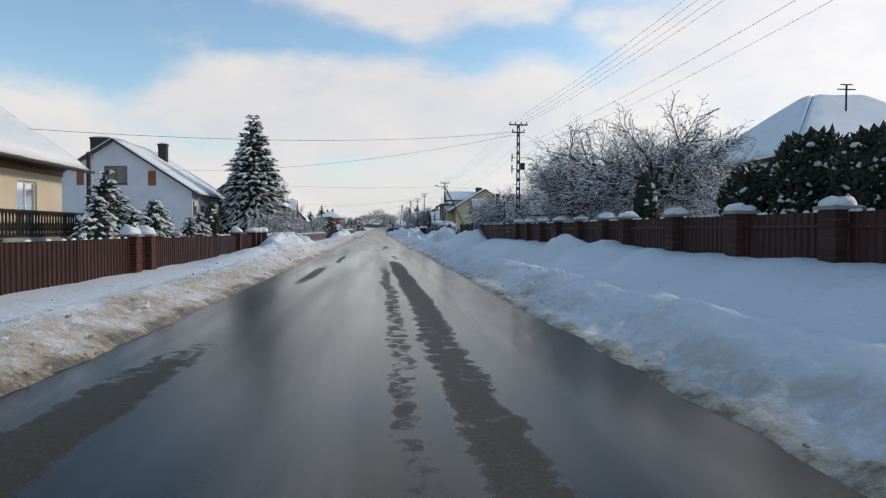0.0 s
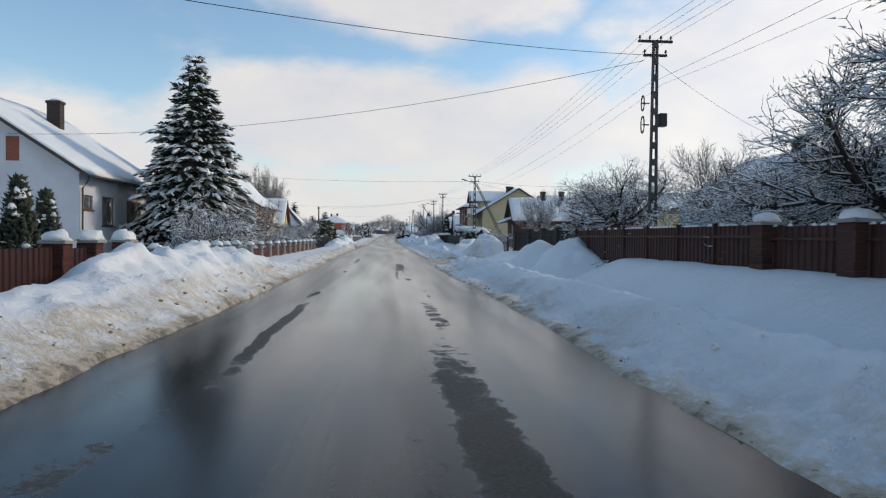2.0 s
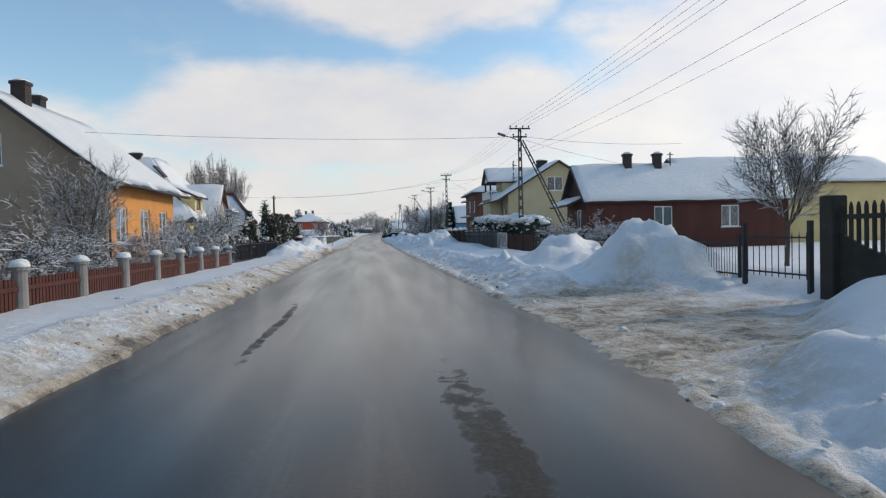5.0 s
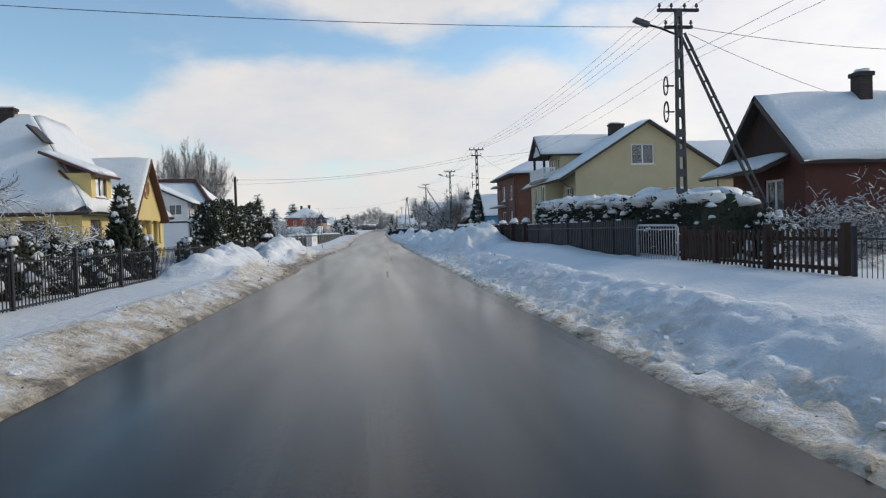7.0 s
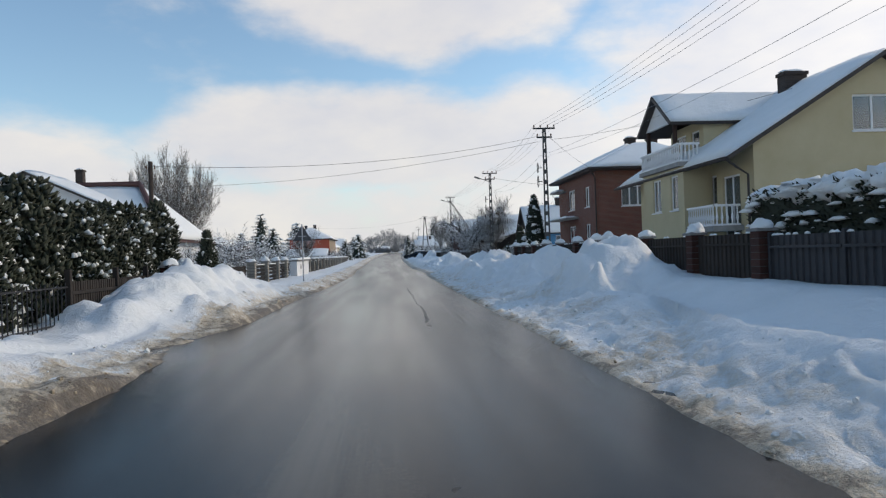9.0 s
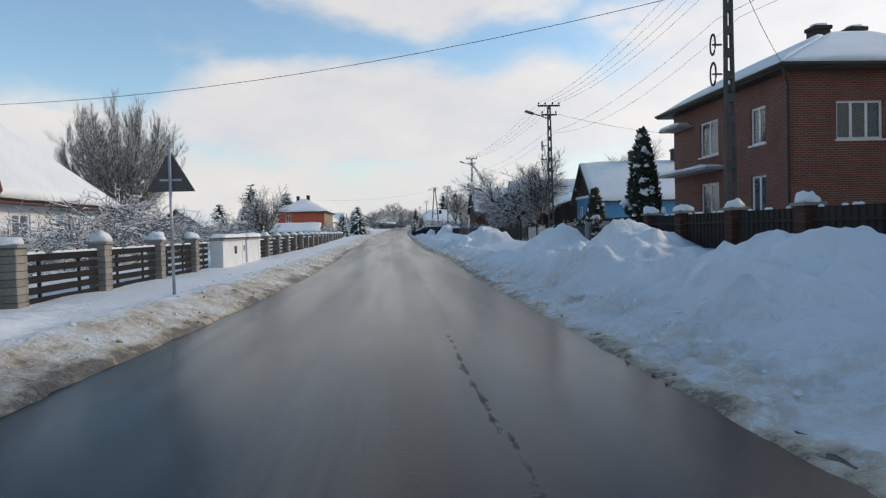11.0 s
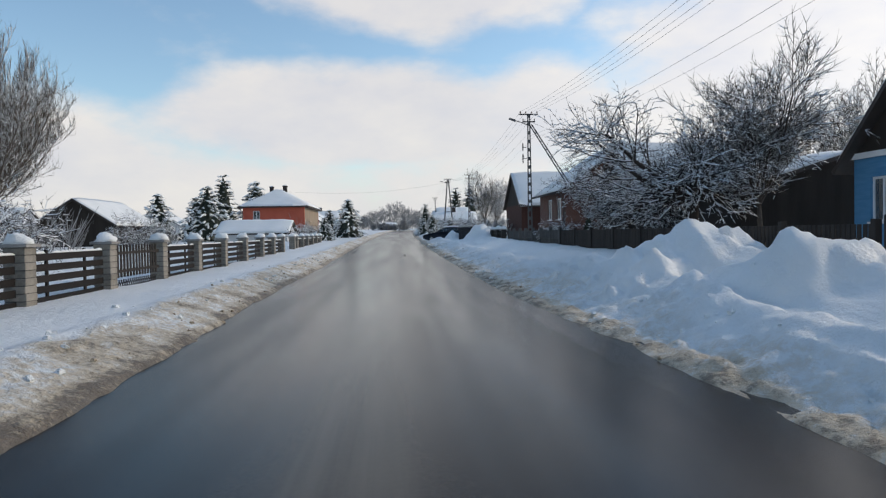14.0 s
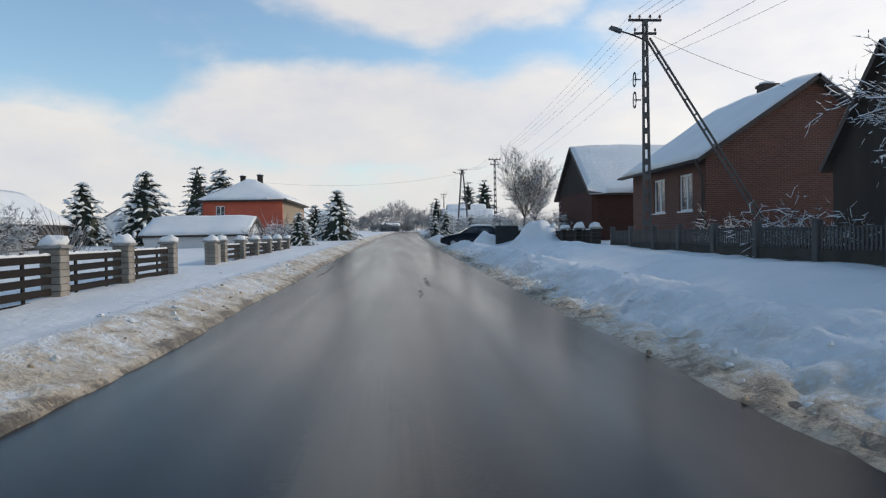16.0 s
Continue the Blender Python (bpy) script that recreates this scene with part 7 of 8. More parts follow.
apple_a = bare_tree("fruit_tree", "bare fruit tree with snow along every branch", 11, 1.1, [(7, 2.4, 6, 58), (2.4, 1.15, 4, 50), (2.2, 0.54, 3, 48), (1.6, 0.24, 2, 48)], 0.035, 0.36, 0.13, BARK, 0.72, 0.011, min_r=0.0048)
place(apple_a, [(12.0, 33.5, 0.4, 200, 1.1), (13.0, 26.5, 0.4, 70, 1.15), (14.5, 40.5, 0.4, 20, 1.05), (-7.6, 82.0, 0.2, 120, 0.85)])
tall = bare_tree("fruit_tree", "old bare fruit tree with dark limbs and snow on its twigs", 43, 1.4, [(8, 2.6, 6, 56), (2.7, 1.15, 5, 50), (2.3, 0.56, 3, 48), (1.6, 0.24, 2, 48)], 0.035, 0.36, 0.18, BARK, 0.55, 0.0088, min_r=0.0044)
place(tall, [(9.9, 24.4, 0.4, 0, 1.45), (9.4, 48.2, 0.5, 150, 1.08), (10.8, 171.8, 0.3, 250, 1.22), (9.9, 163.4, 0.3, 40, 1.55), (11.0, 35.2, 0.4, 100, 1.3), (10.0, 30.0, 0.4, 190, 1.40), (13.0, 42.6, 0.4, 310, 1.0)])
apple_b = bare_tree("fruit_tree", "spreading bare fruit tree heaped with snow", 23, 0.8, [(7, 2.5, 5, 58), (2.2, 1.2, 4, 52), (2.0, 0.60, 3, 54), (1.7, 0.24, 1, 55)], 0.03, 0.42, 0.12, BARK, 0.68, 0.013, min_r=0.006)
place(apple_b, [(11.5, 40.5, 0.4, 0, 1.0), (-7.7, 79.6, 0.2, 20, 0.62), (12.5, 44.0, 0.4, 40, 0.9), (-22.5, 178.0, 0.2, 10, 1.1), (-18.0, 171.0, 0.2, 210, 0.95), (-19.2, 195.5, 0.2, 300, 0.95), (11.0, 18.5, 0.4, 300, 0.85), (-25.0, 187.0, 0.2, 30, 1.1), (11.5, 224.0, 0.3, 80, 0.9)])
upright = bare_tree("garden_tree", "slender bare tree dusted with snow", 5, 1.3, [(6, 2.7, 6, 34), (1.8, 1.2, 4, 38), (2.0, 0.65, 3, 38), (2.0, 0.38, 1, 38)], 0.15, 0.28, 0.08, BARK_GREY, 0.6, 0.008, min_r=0.005)
place(upright, [(11.6, 162.0, 0.4, 0, 1.4), (10.2, 66.0, 0.4, 60, 0.85), (-7.0, 150.2, 0.2, 100, 0.80), (9.6, 213.0, 0.3, 200, 1.45), (-8.6, 72.0, 0.2, 310, 0.8), (24.0, 176.0, 0.3, 0, 1.9),
                (13.0, 48.0, 0.4, 90, 1.05), (12.5, 222, 0.3, 20, 1.3)])
bush = bare_tree("snowy_bush", "dense bare bush frosted white with snow", 31, 0.15, [(13, 1.6, 5, 42), (2.0, 0.75, 4, 48), (2.0, 0.36, 2, 52), (1.7, 0.16, 1, 55)], 0.06, 0.58, 0.022, BARK, 0.55, 0.0072, "shrub", "snowy bushes", 0, 0.0036)
place(bush, [(-8.2, 53.0, 0.2, 0, 1.45), (-8.4, 56.4, 0.2, 60, 1.65), (-7.9, 60.5, 0.2, 120, 1.4), (-7.8, 65.5, 0.2, 200, 1.05), (-8.0, 69.0, 0.2, 20, 1.0), (-8.2, 75.5, 0.2, 250, 1.0), (-7.5, 86.0, 0.2, 90, 0.95), (-8.7, 88.6, 0.2, 10, 1.15),
             (9.7, 77.5, 0.4, 30, 0.9), (10.0, 84.4, 0.4, 130, 0.95)])
bush = bare_tree("snowy_bush", "dense bare bush frosted white with snow", 37, 0.15, [(11, 1.6, 5, 42), (1.8, 0.75, 3, 48), (2.2, 0.38, 1, 52), (2.0, 0.20, 1, 54)], 0.07, 0.55, 0.022, BARK, 0.55, 0.0085, "shrub", "snowy bushes", 0, 0.0042)
place(bush, [(-8.9, 92.6, 0.2, 140, 1.05),
             (8.6, 35.5, 0.4, 10, 1.0), (8.8, 41.5, 0.4, 77, 1.1), (9.0, 51.8, 0.4, 170, 1.0), (9.2, 58.5, 0.4, 220, 1.0), 
             (9.6, 145.0, 0.4, 50, 0.75), (8.8, 151.5, 0.4, 140, 0.7), (8.8, 176.4, 0.4, 40, 0.9), (9.4, 181.0, 0.4, 140, 0.8), (9.9, 205.5, 0.3, 10, 1.2), (-9.5, 126.0, 0.2, 0, 1.2), (-10.5, 138.5, 0.2, 30, 1.75), (-11.5, 144.0, 0.2, 130, 1.7), (-10.0, 131.0, 0.2, 90, 1.1),
             (-10.5, 148.0, 0.2, 40, 1.2), (-10.0, 156.0, 0.2, 190, 1.3), (-12.0, 163.0, 0.2, 70, 1.5), (-11.0, 228.0, 0.2, 20, 1.1), (8.0, 212.0, 0.3, 50, 1.1), (7.6, 218.0, 0.3, 150, 1.2), (8.4, 232.0, 0.3, 10, 1.4), (7.4, 246.0, 0.3, 70, 1.5), (-8.6, 206.0, 0.2, 10, 0.9), (-9.0, 216.0, 0.2, 100, 1.0), (-8.0, 242.0, 0.2, 40, 1.3), (-9.5, 262.0, 0.2, 0, 1.6)])


def willow_tree(label, seed, height, stems):
    """A pollarded willow: fanned stems bending upright, with fine upright twigs in a rounded crown."""
    rnd = random.Random(seed)
    t = thing("willow_tree", (0, 0, 0), label, "tree", "snowy trees")
    head = 0.15 * height
    trunk = Shape().tube([(0, 0, -0.1), (0.05, 0, head * 0.6), (0, 0, head), (0, 0, head * 1.15)], [0.045 * height, 0.036 * height, 0.045 * height, 0.02 * height], 10)
    o = new("trunk", trunk.mesh("trunk", BARK_MID, smooth=True))
    o.parent = t
    P, Q, R, S, tips = [], [], [], [], []

    def shoot(p, az, th, length, r, lev):
        n = (9, 4, 2)[lev]
        for i in range(n):
            s = (i + 1) / n
            a = th * (1 - (0.30, 0.35, 0.2)[lev] * s) + rnd.gauss(0, 0.05)
            az += rnd.gauss(0, 0.10)
            q = p + Vector((math.sin(a) * math.cos(az), math.sin(a) * math.sin(az), math.cos(a))) * length / n
            r2 = max(0.007, r * (1 - 0.8 / n))
            P.append(p), Q.append(q), R.append(r), S.append(r2)
            p, r = q, r2
            if lev < 2 and s > (0.28, 0.2)[lev]:
                for k in range((3, 3)[lev]):
                    shoot(p, az + rnd.gauss(0, 1.1), a + rnd.gauss(0, 0.42), length * (0.30, 0.42)[lev] * rnd.uniform(0.6, 1.2) * (1.25 - 0.6 * s), max(0.007, r * 0.5), lev + 1)
            if lev == 2:
                tips.append((p, p + Vector((rnd.gauss(0, 0.2), rnd.gauss(0, 0.2), rnd.uniform(0.3, 0.7)))))
    for i in range(stems):
        f = (i + 0.5) / stems
        th = 0.90 * math.sqrt(f)
        shoot(Vector((0, 0, head)), i * 2.39996 + rnd.gauss(0, 0.15), th, (height - head) * (0.94 - 0.26 * f) * rnd.uniform(0.93, 1.03), 0.0050 * height, 0)
    o = new("crown", bars_mesh("crown", P, Q, R, S, 3, WILLOW_BARK, tips, 0.008))
    o.parent = t
    tagged(o, "", "", "", "stuff")
    V, F = [], []
    for p, q, r, r2 in zip(P, Q, R, S):
        if r > 0.05 or rnd.random() > 0.45:
            continue
        n = len(V)
        for e in (p, q):
            V += [tuple(e + Vector((0.014, 0.01, 0.005))), tuple(e + Vector((0, 0, 0.03))), tuple(e - Vector((0.014, 0.01, -0.005)))]
        F += [(n, n + 3, n + 4), (n, n + 4, n + 1), (n + 1, n + 4, n + 5), (n + 1, n + 5, n + 2)]
    o = new("snow", array_mesh("snow", np.array(V), F, SNOW))
    o.parent = t
    tagged(o, "frost along the twigs", "", "", "stuff")
    return t


willow = willow_tree("large bare willow with fanned upright shoots", 8, 13.0, 46)
place(willow, [(-31.3, 195.0, 0.1, 0, 1.25)])

big_spruce = spruce(3, 11.2, 4.2, 27, 30, "tall dark spruce loaded with snow", 1.0, 0.95)
place(big_spruce, [(-10.5, 60.2, 0.1, 0, 1.0), (-12.4, 66.0, 0.1, 80, 0.82)])
small_spruce = spruce(7, 6.0, 2.4, 16, 12, "young spruce with snowy boughs", 0.95, 0.62)
place(small_spruce, [(-9.2, 24.2, 0.1, 0, 0.55), (-8.7, 28.0, 0.1, 60, 0.42), (13.9, 290.0, 0.1, 30, 1.6), (17.4, 293.0, 0.1, 60, 1.7), (4.9, 243.0, 0.1, 200, 0.78),
                     (-34.6, 285.0, 0.1, 10, 2.1), (-7.5, 250.0, 0.1, 20, 0.8)])
bushy_spruce = spruce(17, 4.4, 2.5, 14, 13, "bushy young spruce weighed down with snow", 0.95, 0.62, 1.45)
place(bushy_spruce, [(-24.5, 229.0, 0.1, 40, 1.25), (-21.0, 221.0, 0.1, 90, 1.45), (-27.5, 224.0, 0.1, 10, 1.3), (-18.6, 237.0, 0.1, 150, 1.8), (-8.7, 22.3, 0.2, 0, 0.5), (-8.4, 24.6, 0.2, 50, 0.42), (-8.3, 26.4, 0.2, 50, 0.52), (-9.7, 26.6, 0.2, 120, 0.62), (-8.8, 29.0, 0.2, 200, 0.50), (-8.2, 31.0, 0.2, 100, 0.40), (-8.4, 33.4, 0.2, 60, 0.45), (-5.4, 225.5, 0.0, 0, 1.12), (-6.6, 208.6, 0.0, 70, 0.58), (4.5, 240.5, 0.0, 30, 0.60), (5.9, 241.5, 0.0, 140, 0.74), (7.1, 226.0, 0.0, 250, 0.58), (9.7, 227.0, 0.0, 310, 0.56), (-8.6, 236.0, 0.0, 100, 0.9)])
thuja = evergreen("thuja", "tall dark thuja speckled with snow", 4, 4.9, 0.64, 0.64, 2400, 170, "column", 0.14)
place(thuja, [(10.5, 138.6, 0.3, 0, 1.0)])
cone = evergreen("thuja", "dark conical thuja dusted with snow", 6, 2.5, 0.6, 0.6, 1200, 90, "cone", 0.11)
place(cone, [(-7.1, 91.4, 0.2, 0, 1.05), (8.5, 21.0, 0.4, 50, 1.05), (-9.2, 39.5, 0.2, 20, 1.0), (-10.2, 43.0, 0.2, 80, 0.95), (-7.3, 120.2, 0.2, 140, 0.95), (-7.6, 115.0, 0.2, 60, 1.25), (-8.6, 113.3, 0.2, 110, 1.2), (-6.9, 86.7, 0.2, 30, 0.5), (-9.6, 122.0, 0.2, 10, 1.1), (8.7, 171.2, 0.3, 0, 0.6), (11.4, 148.2, 0.3, 70, 1.2)])
ball = evergreen("round_evergreen", "rounded dark evergreen heaped with snow", 9, 2.4, 1.0, 1.0, 1300, 110, "ball", 0.22, rag=0.45)
place(ball, [(-7.4, 85.9, 0.2, 20, 0.55), (-7.4, 93.6, 0.2, 80, 0.55), (-7.2, 87.2, 0.2, 40, 0.5), (-7.3, 90.0, 0.2, 110, 0.5), (9.8, 150.5, 0.3, 10, 0.5), (10.4, 152.4, 0.3, 70, 0.5), (-6.9, 88.4, 0.2, 20, 0.42), (9.0, 147.0, 0.3, 10, 0.5), (9.3, 142.0, 0.4, 30, 0.6),
             (-7.0, 98.0, 0.2, 5, 0.5), (10.3, 87.9, 0.3, 0, 0.55)])
hedge = evergreen("thuja_hedge", "dense dark thuja hedge bush speckled with snow", 14, 3.2, 1.0, 1.3, 2100, 430, "hedge", 0.095)
place(hedge, [(9.0, y, 0.3, 37 * i, 0.86 + 0.08 * math.sin(i * 2.1)) for i, y in enumerate((5.2, 7.2, 9.2, 11.3, 13.3, 15.4))] + [(-7.7, y, 0.2, 51 * i, 0.86 + 0.08 * math.sin(i * 1.7)) for i, y in enumerate((104.6, 106.4, 108.8, 110.6, 112.2, 114.0))])


def snowy_hedge():
    """A clipped dark hedge with a thick snow crest."""
    t = thing("hedge", (9.5, 97.0, 0.3), "long clipped dark hedge under thick snow", "hedge", "", "")
    rnd = random.Random(77)

    def tall(y):
        return 0.80 + 0.20 * (y - 88.4) / 18.5
    core = Shape()
    n = 44
    prof = [(-0.75, 0.3), (-0.82, 1.3), (-0.72, 2.45), (0.0, 2.72), (0.72, 2.45), (0.82, 1.3), (0.75, 0.3)]
    for i in range(n + 1):
        y = 88.4 + 18.5 * i / n
        for a, z in prof:
            k = 1 + 0.12 * fuzz(y, a + z, 0.9, 40)
            core.v.append((9.5 + a * k, y, z * tall(y) * (1 + 0.06 * fuzz(y, 0, 0.5, 41))))
    m = len(prof)
    core.f += [(i * m + j, (i + 1) * m + j, (i + 1) * m + j + 1, i * m + j + 1) for i in range(n) for j in range(m - 1)]
    core.f += [tuple(range(m - 1, -1, -1)), tuple(n * m + j for j in range(m))]
    part("core", core, THUJA, t)
    P, D, L, W, lumps = [], [], [], [], []
    for i in range(9000):
        y, s = 88.4 + 18.5 * rnd.random(), rnd.random()
        side = -1 if rnd.random() < 0.75 else 1
        if rnd.random() < 0.06:
            y, a = (88.4 if rnd.random() < 0.5 else 106.9), rnd.uniform(-0.8, 0.8)
        else:
            a = side * 0.8
        z = 0.4 + 2.2 * tall(y) * s
        c = Vector((9.5 + a, y, z))
        P.append(c)
        D.append((side * 0.8 + rnd.gauss(0, 0.3), rnd.gauss(0, 0.5), 0.5 + rnd.gauss(0, 0.4)))
        L.append(0.08 + 0.10 * rnd.random())
        W.append(0.025 + 0.02 * rnd.random())
        if i < 800 and (s > 0.6 or rnd.random() < 0.4):
            q = 0.025 + 0.15 * rnd.random() ** 4
            lumps.append((c + Vector((side * 0.05, 0, 0.02)), q, q * rnd.uniform(1.0, 2.2), q * rnd.uniform(0.4, 0.8), rnd.uniform(-0.5, 0.5)))
    me = spindles("foliage", [p - Vector((9.5, 97.0, 0.3)) for p in P], D, L, W, THUJA)
    o = new("foliage", me)
    o.parent = t
    sn = Shape()
    for i in range(190):
        y = 88.6 + 18.2 * i / 189
        sn.blob(9.5 + rnd.uniform(-0.55, 0.45), y, 2.60 * tall(y) - 0.14 * rnd.random() + 0.10 * fuzz(y, 0, 0.5, 41) + rnd.uniform(-0.05, 0.05), rnd.uniform(0.38, 0.66), rnd.uniform(0.30, 0.62), rnd.uniform(0.14, 0.28), i, 0.7, 12, 7)
    part("snow_crest", sn, SNOW, t, "thick lumpy snow crest", True)
    tagged(o, "", "", "", "stuff")
    V, F = pads(rnd, [(c - Vector((9.5, 97.0, 0.3)), a, b, h, w) for c, a, b, h, w in lumps])
    o = new("snow", array_mesh("snow", V, F, SNOW, True))
    o.parent = t
    tagged(o, "snow clumps on the hedge", "", "", "stuff")


snowy_hedge()


def far_woods():
    rnd = random.Random(90)
    P, Q, R, S = [], [], [], []

    def tree(x, y, h, n):
        """A rounded crown of fine shoots on a short trunk."""
        g = climb(y)
        P.append((x, y, g)), Q.append((x, y, g + h * 0.6)), R.append(0.18), S.append(0.08)
        w, flat = h * rnd.uniform(0.30, 0.42), rnd.uniform(0.42, 0.52)
        for k in range(n):
            az, el, r = rnd.random() * 6.28, math.asin(rnd.uniform(-0.9, 1)), rnd.random() ** 0.45
            c = Vector((w * r * math.cos(az) * math.cos(el), w * r * math.sin(az) * math.cos(el), h * (0.54 + flat * 0.9 * r * math.sin(el))))
            d = Vector((c.x, c.y, (c.z - h * 0.3) * 0.8)).normalized() * rnd.uniform(0.5, 1.0) + Vector((rnd.gauss(0, 0.2), rnd.gauss(0, 0.2), 0.15))
            P.append((x + c.x, y + c.y, g + c.z)), Q.append((x + c.x + d.x, y + c.y + d.y, g + c.z + d.z)), R.append(0.07), S.append(0.03)
    for i in range(150):
        y = rnd.uniform(350, 640)
        tree(rnd.choice((-1, 1)) * (8 + abs(rnd.gauss(0, 1)) * 90), y, rnd.uniform(4, 8), 60)
    for x0, y0, h0 in ((-7, 402, 7.5), (-4, 398, 8.2), (-1, 410, 10.0), (1.5, 400, 10.8), (4, 406, 9.6), (6.6, 399, 7.8), (9.5, 404, 6.8), (-11, 408, 5.8), (-15, 400, 5.0), (13, 402, 6.0)):
        tree(x0, y0, h0, 420)
    for i in range(9):
        tree(-5.5 + 1.2 * i + rnd.uniform(-0.4, 0.4), rnd.uniform(339, 344), rnd.uniform(1.2, 2.3), 90)
    for i in range(60):
        tree(rnd.uniform(-60, 30), rnd.uniform(355, 395), rnd.uniform(2.5, 4.5), 110)
    o = new("far_woods", bars_mesh("far_woods", P, Q, R, S, 3, FAR_WOOD))
    tagged(o, "distant frosted trees along the horizon, greyed by haze in their colour", "trees", "", "stuff")
    P, Q, R, S = [], [], [], []
    for i in range(260):
        side = -1 if rnd.random() < 0.7 else 1
        x = rnd.uniform(-48, -12) if side < 0 else rnd.uniform(24, 60)
        y = rnd.uniform(150, 330) if side < 0 else rnd.uniform(150, 330)
        if side < 0 and y < 215 and x > -20:
            x -= 10
        h = rnd.uniform(1.5, 4.0)
        for k in range(24):
            az, ln, r0 = rnd.random() * 6.28, h * rnd.uniform(0.3, 0.8), rnd.random() * 0.8
            b = (x + math.cos(az) * r0, y + math.sin(az) * r0, h * rnd.uniform(0, 0.4))
            P.append(b), Q.append((b[0] + math.cos(az) * ln * 0.6, b[1] + math.sin(az) * ln * 0.6, b[2] + ln)), R.append(0.035), S.append(0.012)
    o = new("scrub", bars_mesh("scrub", P, Q, R, S, 3, FAR_WOOD))
    tagged(o, "frosted grey scrub behind the gardens", "bushes", "", "stuff")


far_woods()

# ---- sign, post, parked car ----
def road_sign():
    x, y = -3.95, 124.6
    t = thing("road_sign", (x, y, 0.2), "triangular road sign seen from its grey back", "road sign")
    part("post", Shape().tube([(x, y, 0.2), (x, y, 3.05)], 0.03, 8), STEEL, t, "", True)
    part("plate", Shape().prism([(x - 0.45, 2.25), (x + 0.45, 2.25), (x, 3.03)], "y", y + 0.034, y + 0.045), SIGN_BACK, t)
    part("clamp", Shape().box(x - 0.2, x + 0.2, y + 0.028, y + 0.034, 2.45, 2.49), STEEL, t)


def wooden_post(x, y, top):
    t = thing("utility_post", (x, y, 0.2), "dark wooden utility post with two insulators", "pole", "poles along the road")
    part("shaft", Shape().tube([(x, y, 0.1), (x, y, top)], [0.11, 0.085], 10), BARK, t, "", True)
    for k in (-1, 1):
        part("insulator", Shape().tube([(x + 0.06 * k, y, top - 0.3), (x + 0.16 * k, y, top - 0.3), (x + 0.16 * k, y, top - 0.16)], [0.02, 0.025, 0.04], 6), CERAMIC, t)


road_sign(), wooden_post(-9.5, 120.3, 5.6), wooden_post(-12.5, 31.2, 4.75)



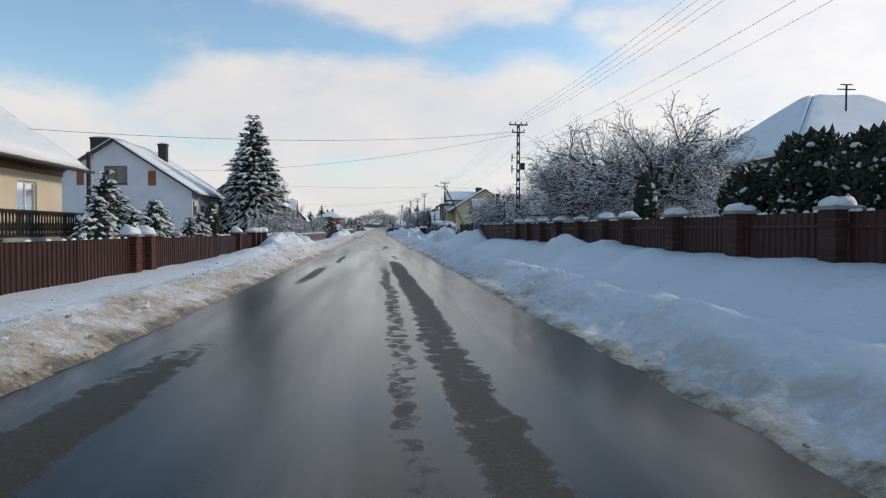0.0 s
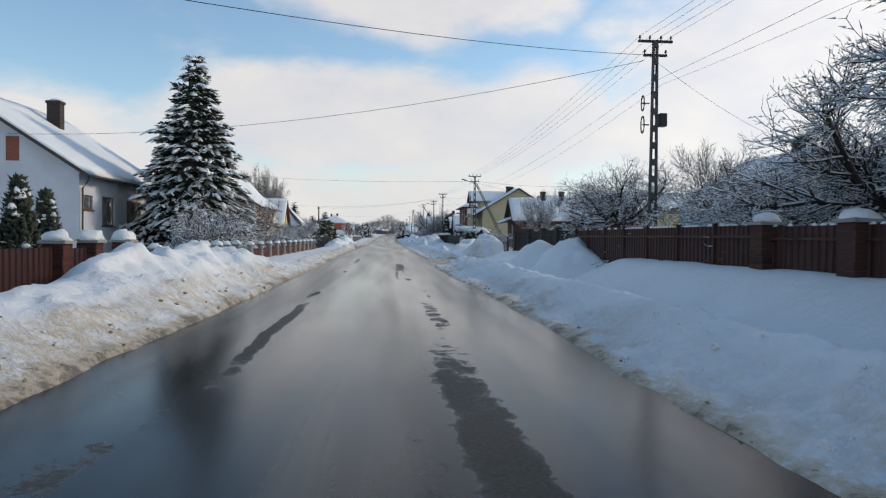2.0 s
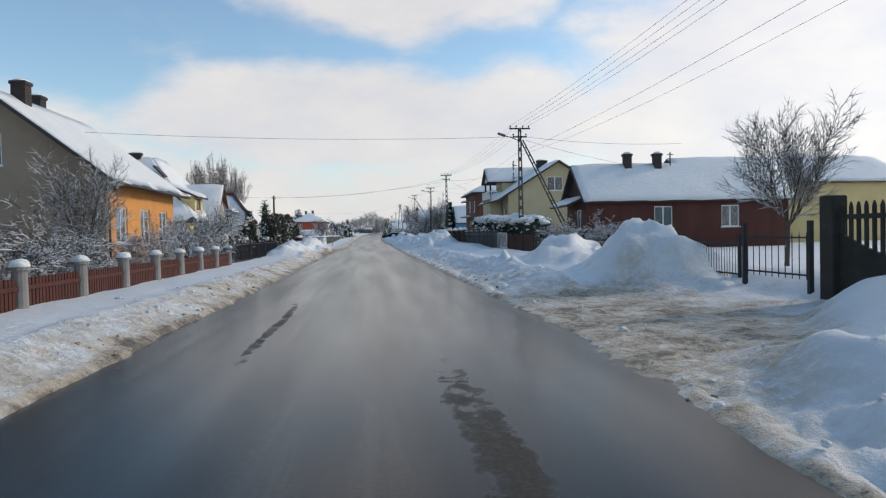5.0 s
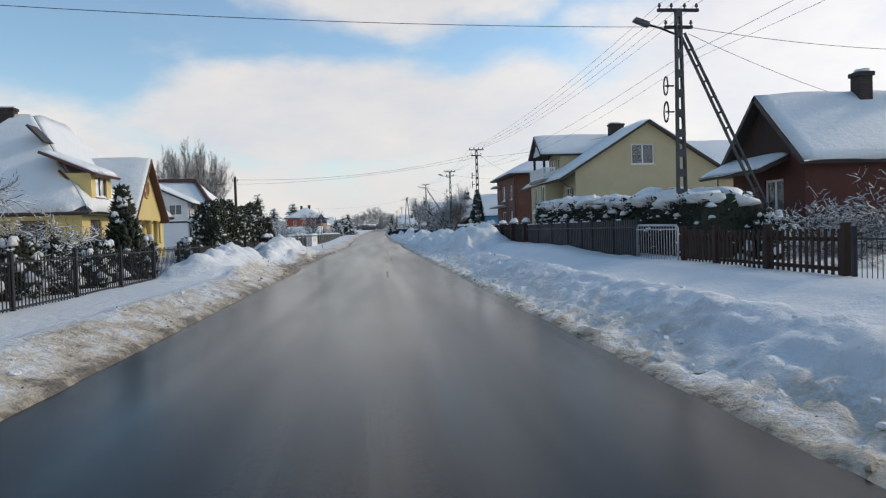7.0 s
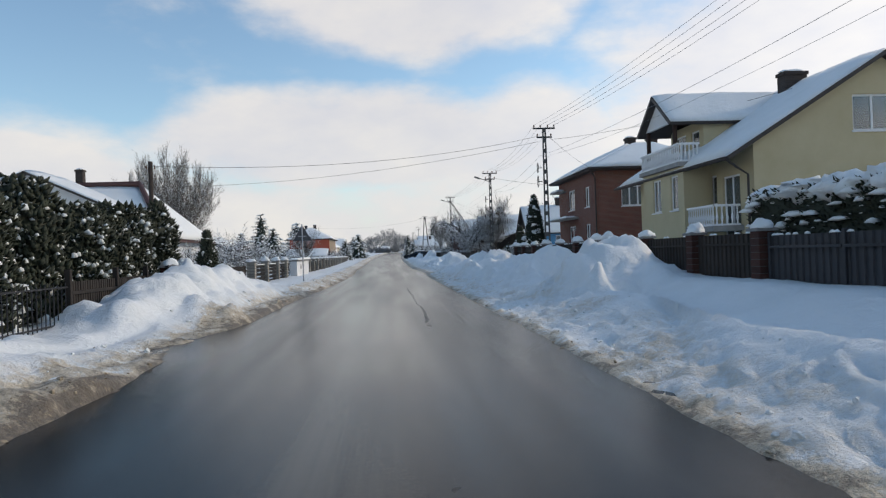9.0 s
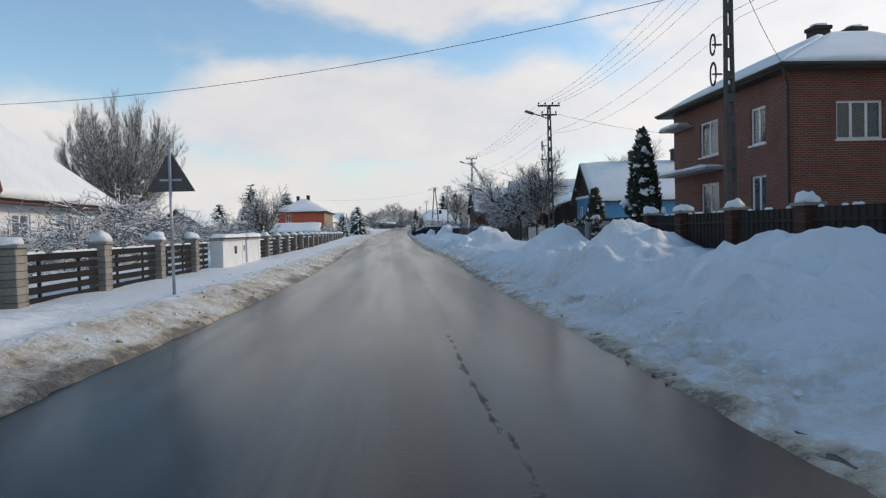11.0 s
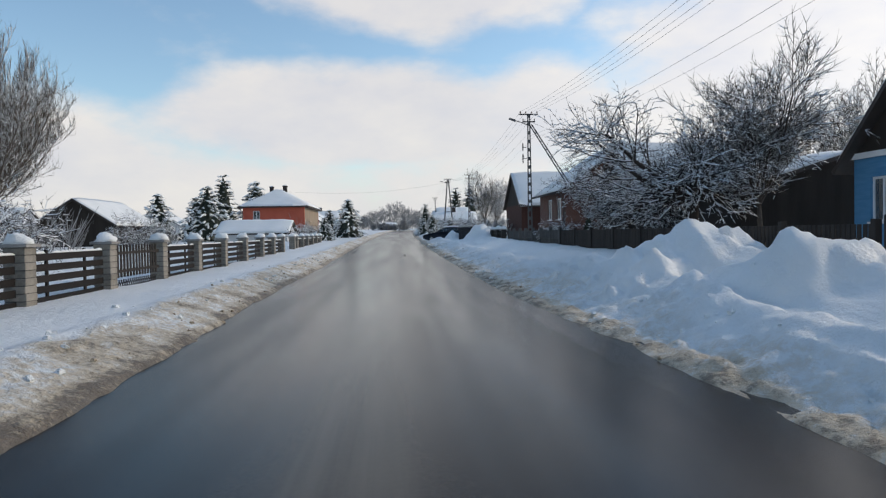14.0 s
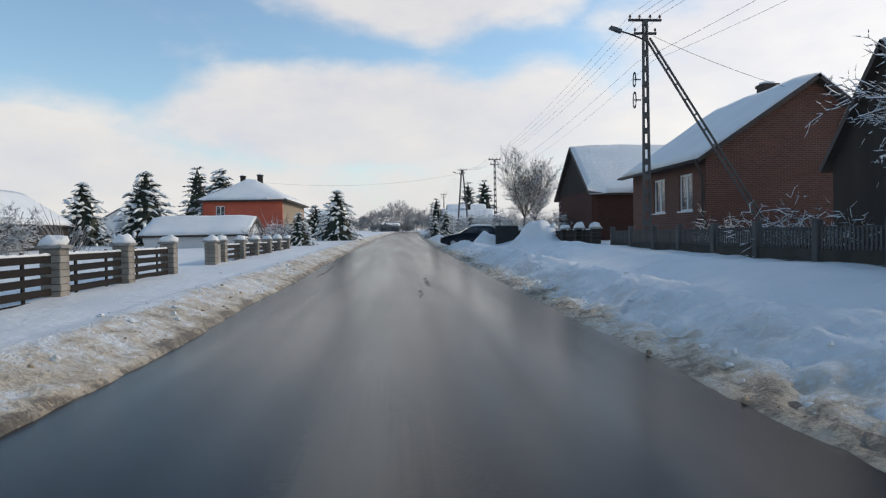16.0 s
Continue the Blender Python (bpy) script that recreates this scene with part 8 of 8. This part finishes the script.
def parked_car():
    """A dark hatchback, its nose towards the road."""
    x, y, z = 3.0, 208.0, 0.48
    t = thing("car", (x + 2, y, z), "dark blue hatchback parked in deep snow", "car")
    side = [(0.02, 0.35), (0.0, 0.62), (0.15, 0.76), (0.95, 0.92), (1.25, 0.98), (3.75, 1.0), (3.95, 0.8), (3.98, 0.4), (3.6, 0.28), (0.3, 0.25)]
    s = Shape()
    n = len(side)
    v = [(x + a, y - 0.80, z + b) for a, b in side] + [(x + (a - 2) * 1.01 + 2, y - 0.86, z + b * 0.97 + 0.01) for a, b in side]
    v += [(x + (a - 2) * 1.01 + 2, y + 0.86, z + b * 0.97 + 0.01) for a, b in side] + [(x + a, y + 0.80, z + b) for a, b in side]
    f = [tuple(range(n)), tuple(range(4 * n - 1, 3 * n - 1, -1))]
    for r in range(3):
        f += [(r * n + i, r * n + n + i, r * n + n + (i + 1) % n, r * n + (i + 1) % n) for i in range(n)]
    s.add(v, f)
    body = part("body", s, CAR_PAINT, t, "", True)
    c = Shape()
    pts = [(1.2, 0.97), (1.95, 1.40), (2.4, 1.455), (3.1, 1.45), (3.5, 1.38), (3.78, 0.99)]
    k = len(pts)
    v = [(x + a, y - 0.76 + 0.28 * (b - 0.97), z + b) for a, b in pts] + [(x + a, y + 0.76 - 0.28 * (b - 0.97), z + b) for a, b in pts]
    c.add(v, [tuple(range(k)), tuple(range(2 * k - 1, k - 1, -1))] + [(i, k + i, k + (i + 1) % k, (i + 1) % k) for i in range(k)])
    part("cabin", c, CAR_PAINT, t)
    for sg in (-1, 1):
        g = Shape()
        for a0, a1 in ((1.55, 2.45), (2.55, 3.35)):
            g.add([(x + p, y + sg * (0.765 - 0.28 * (q - 0.97)), z + q) for p, q in ((a0, 1.04), (a1, 1.04), (min(a1, 3.3), 1.33), (a0 + (0.42 if a0 < 2 else 0), 1.33))], [(0, 1, 2, 3) if sg < 0 else (3, 2, 1, 0)])
        part("side_window", g, GLASS, t)
    w = Shape().add([(x + 1.24, y - 0.66, z + 1.0), (x + 1.24, y + 0.66, z + 1.0), (x + 1.88, y + 0.55, z + 1.37), (x + 1.88, y - 0.55, z + 1.37)], [(3, 2, 1, 0)])
    part("windscreen", w, GLASS, t)
    for a in (0.75, 3.15):
        for sg in (-1, 1):
            q = Shape().tube([(x + a, y + sg * 0.66, z + 0.31), (x + a, y + sg * 0.87, z + 0.31)], 0.31, 18)
            wh = part("wheel", q, RUBBER, t)
            part("rim", Shape().tube([(x + a, y + sg * 0.865, z + 0.31), (x + a, y + sg * 0.885, z + 0.31)], 0.19, 14), STEEL, wh)
    for sg in (-1, 1):
        part("headlight", Shape().blob(x + 0.08, y + sg * 0.62, z + 0.66, 0.09, 0.16, 0.08, 1, 0.05), GLASS, t, "", True)
    sn = Shape()
    snow_plane(sn, (x + 2.0, y - 0.6, z + 1.45), (x + 2.0, y + 0.6, z + 1.45), (x + 3.4, y + 0.6, z + 1.45), (x + 3.4, y - 0.6, z + 1.45), 0.12, 1, 10, 10)
    part("snow_layer", sn, SNOW, t, "snow on the car roof", True)


parked_car()
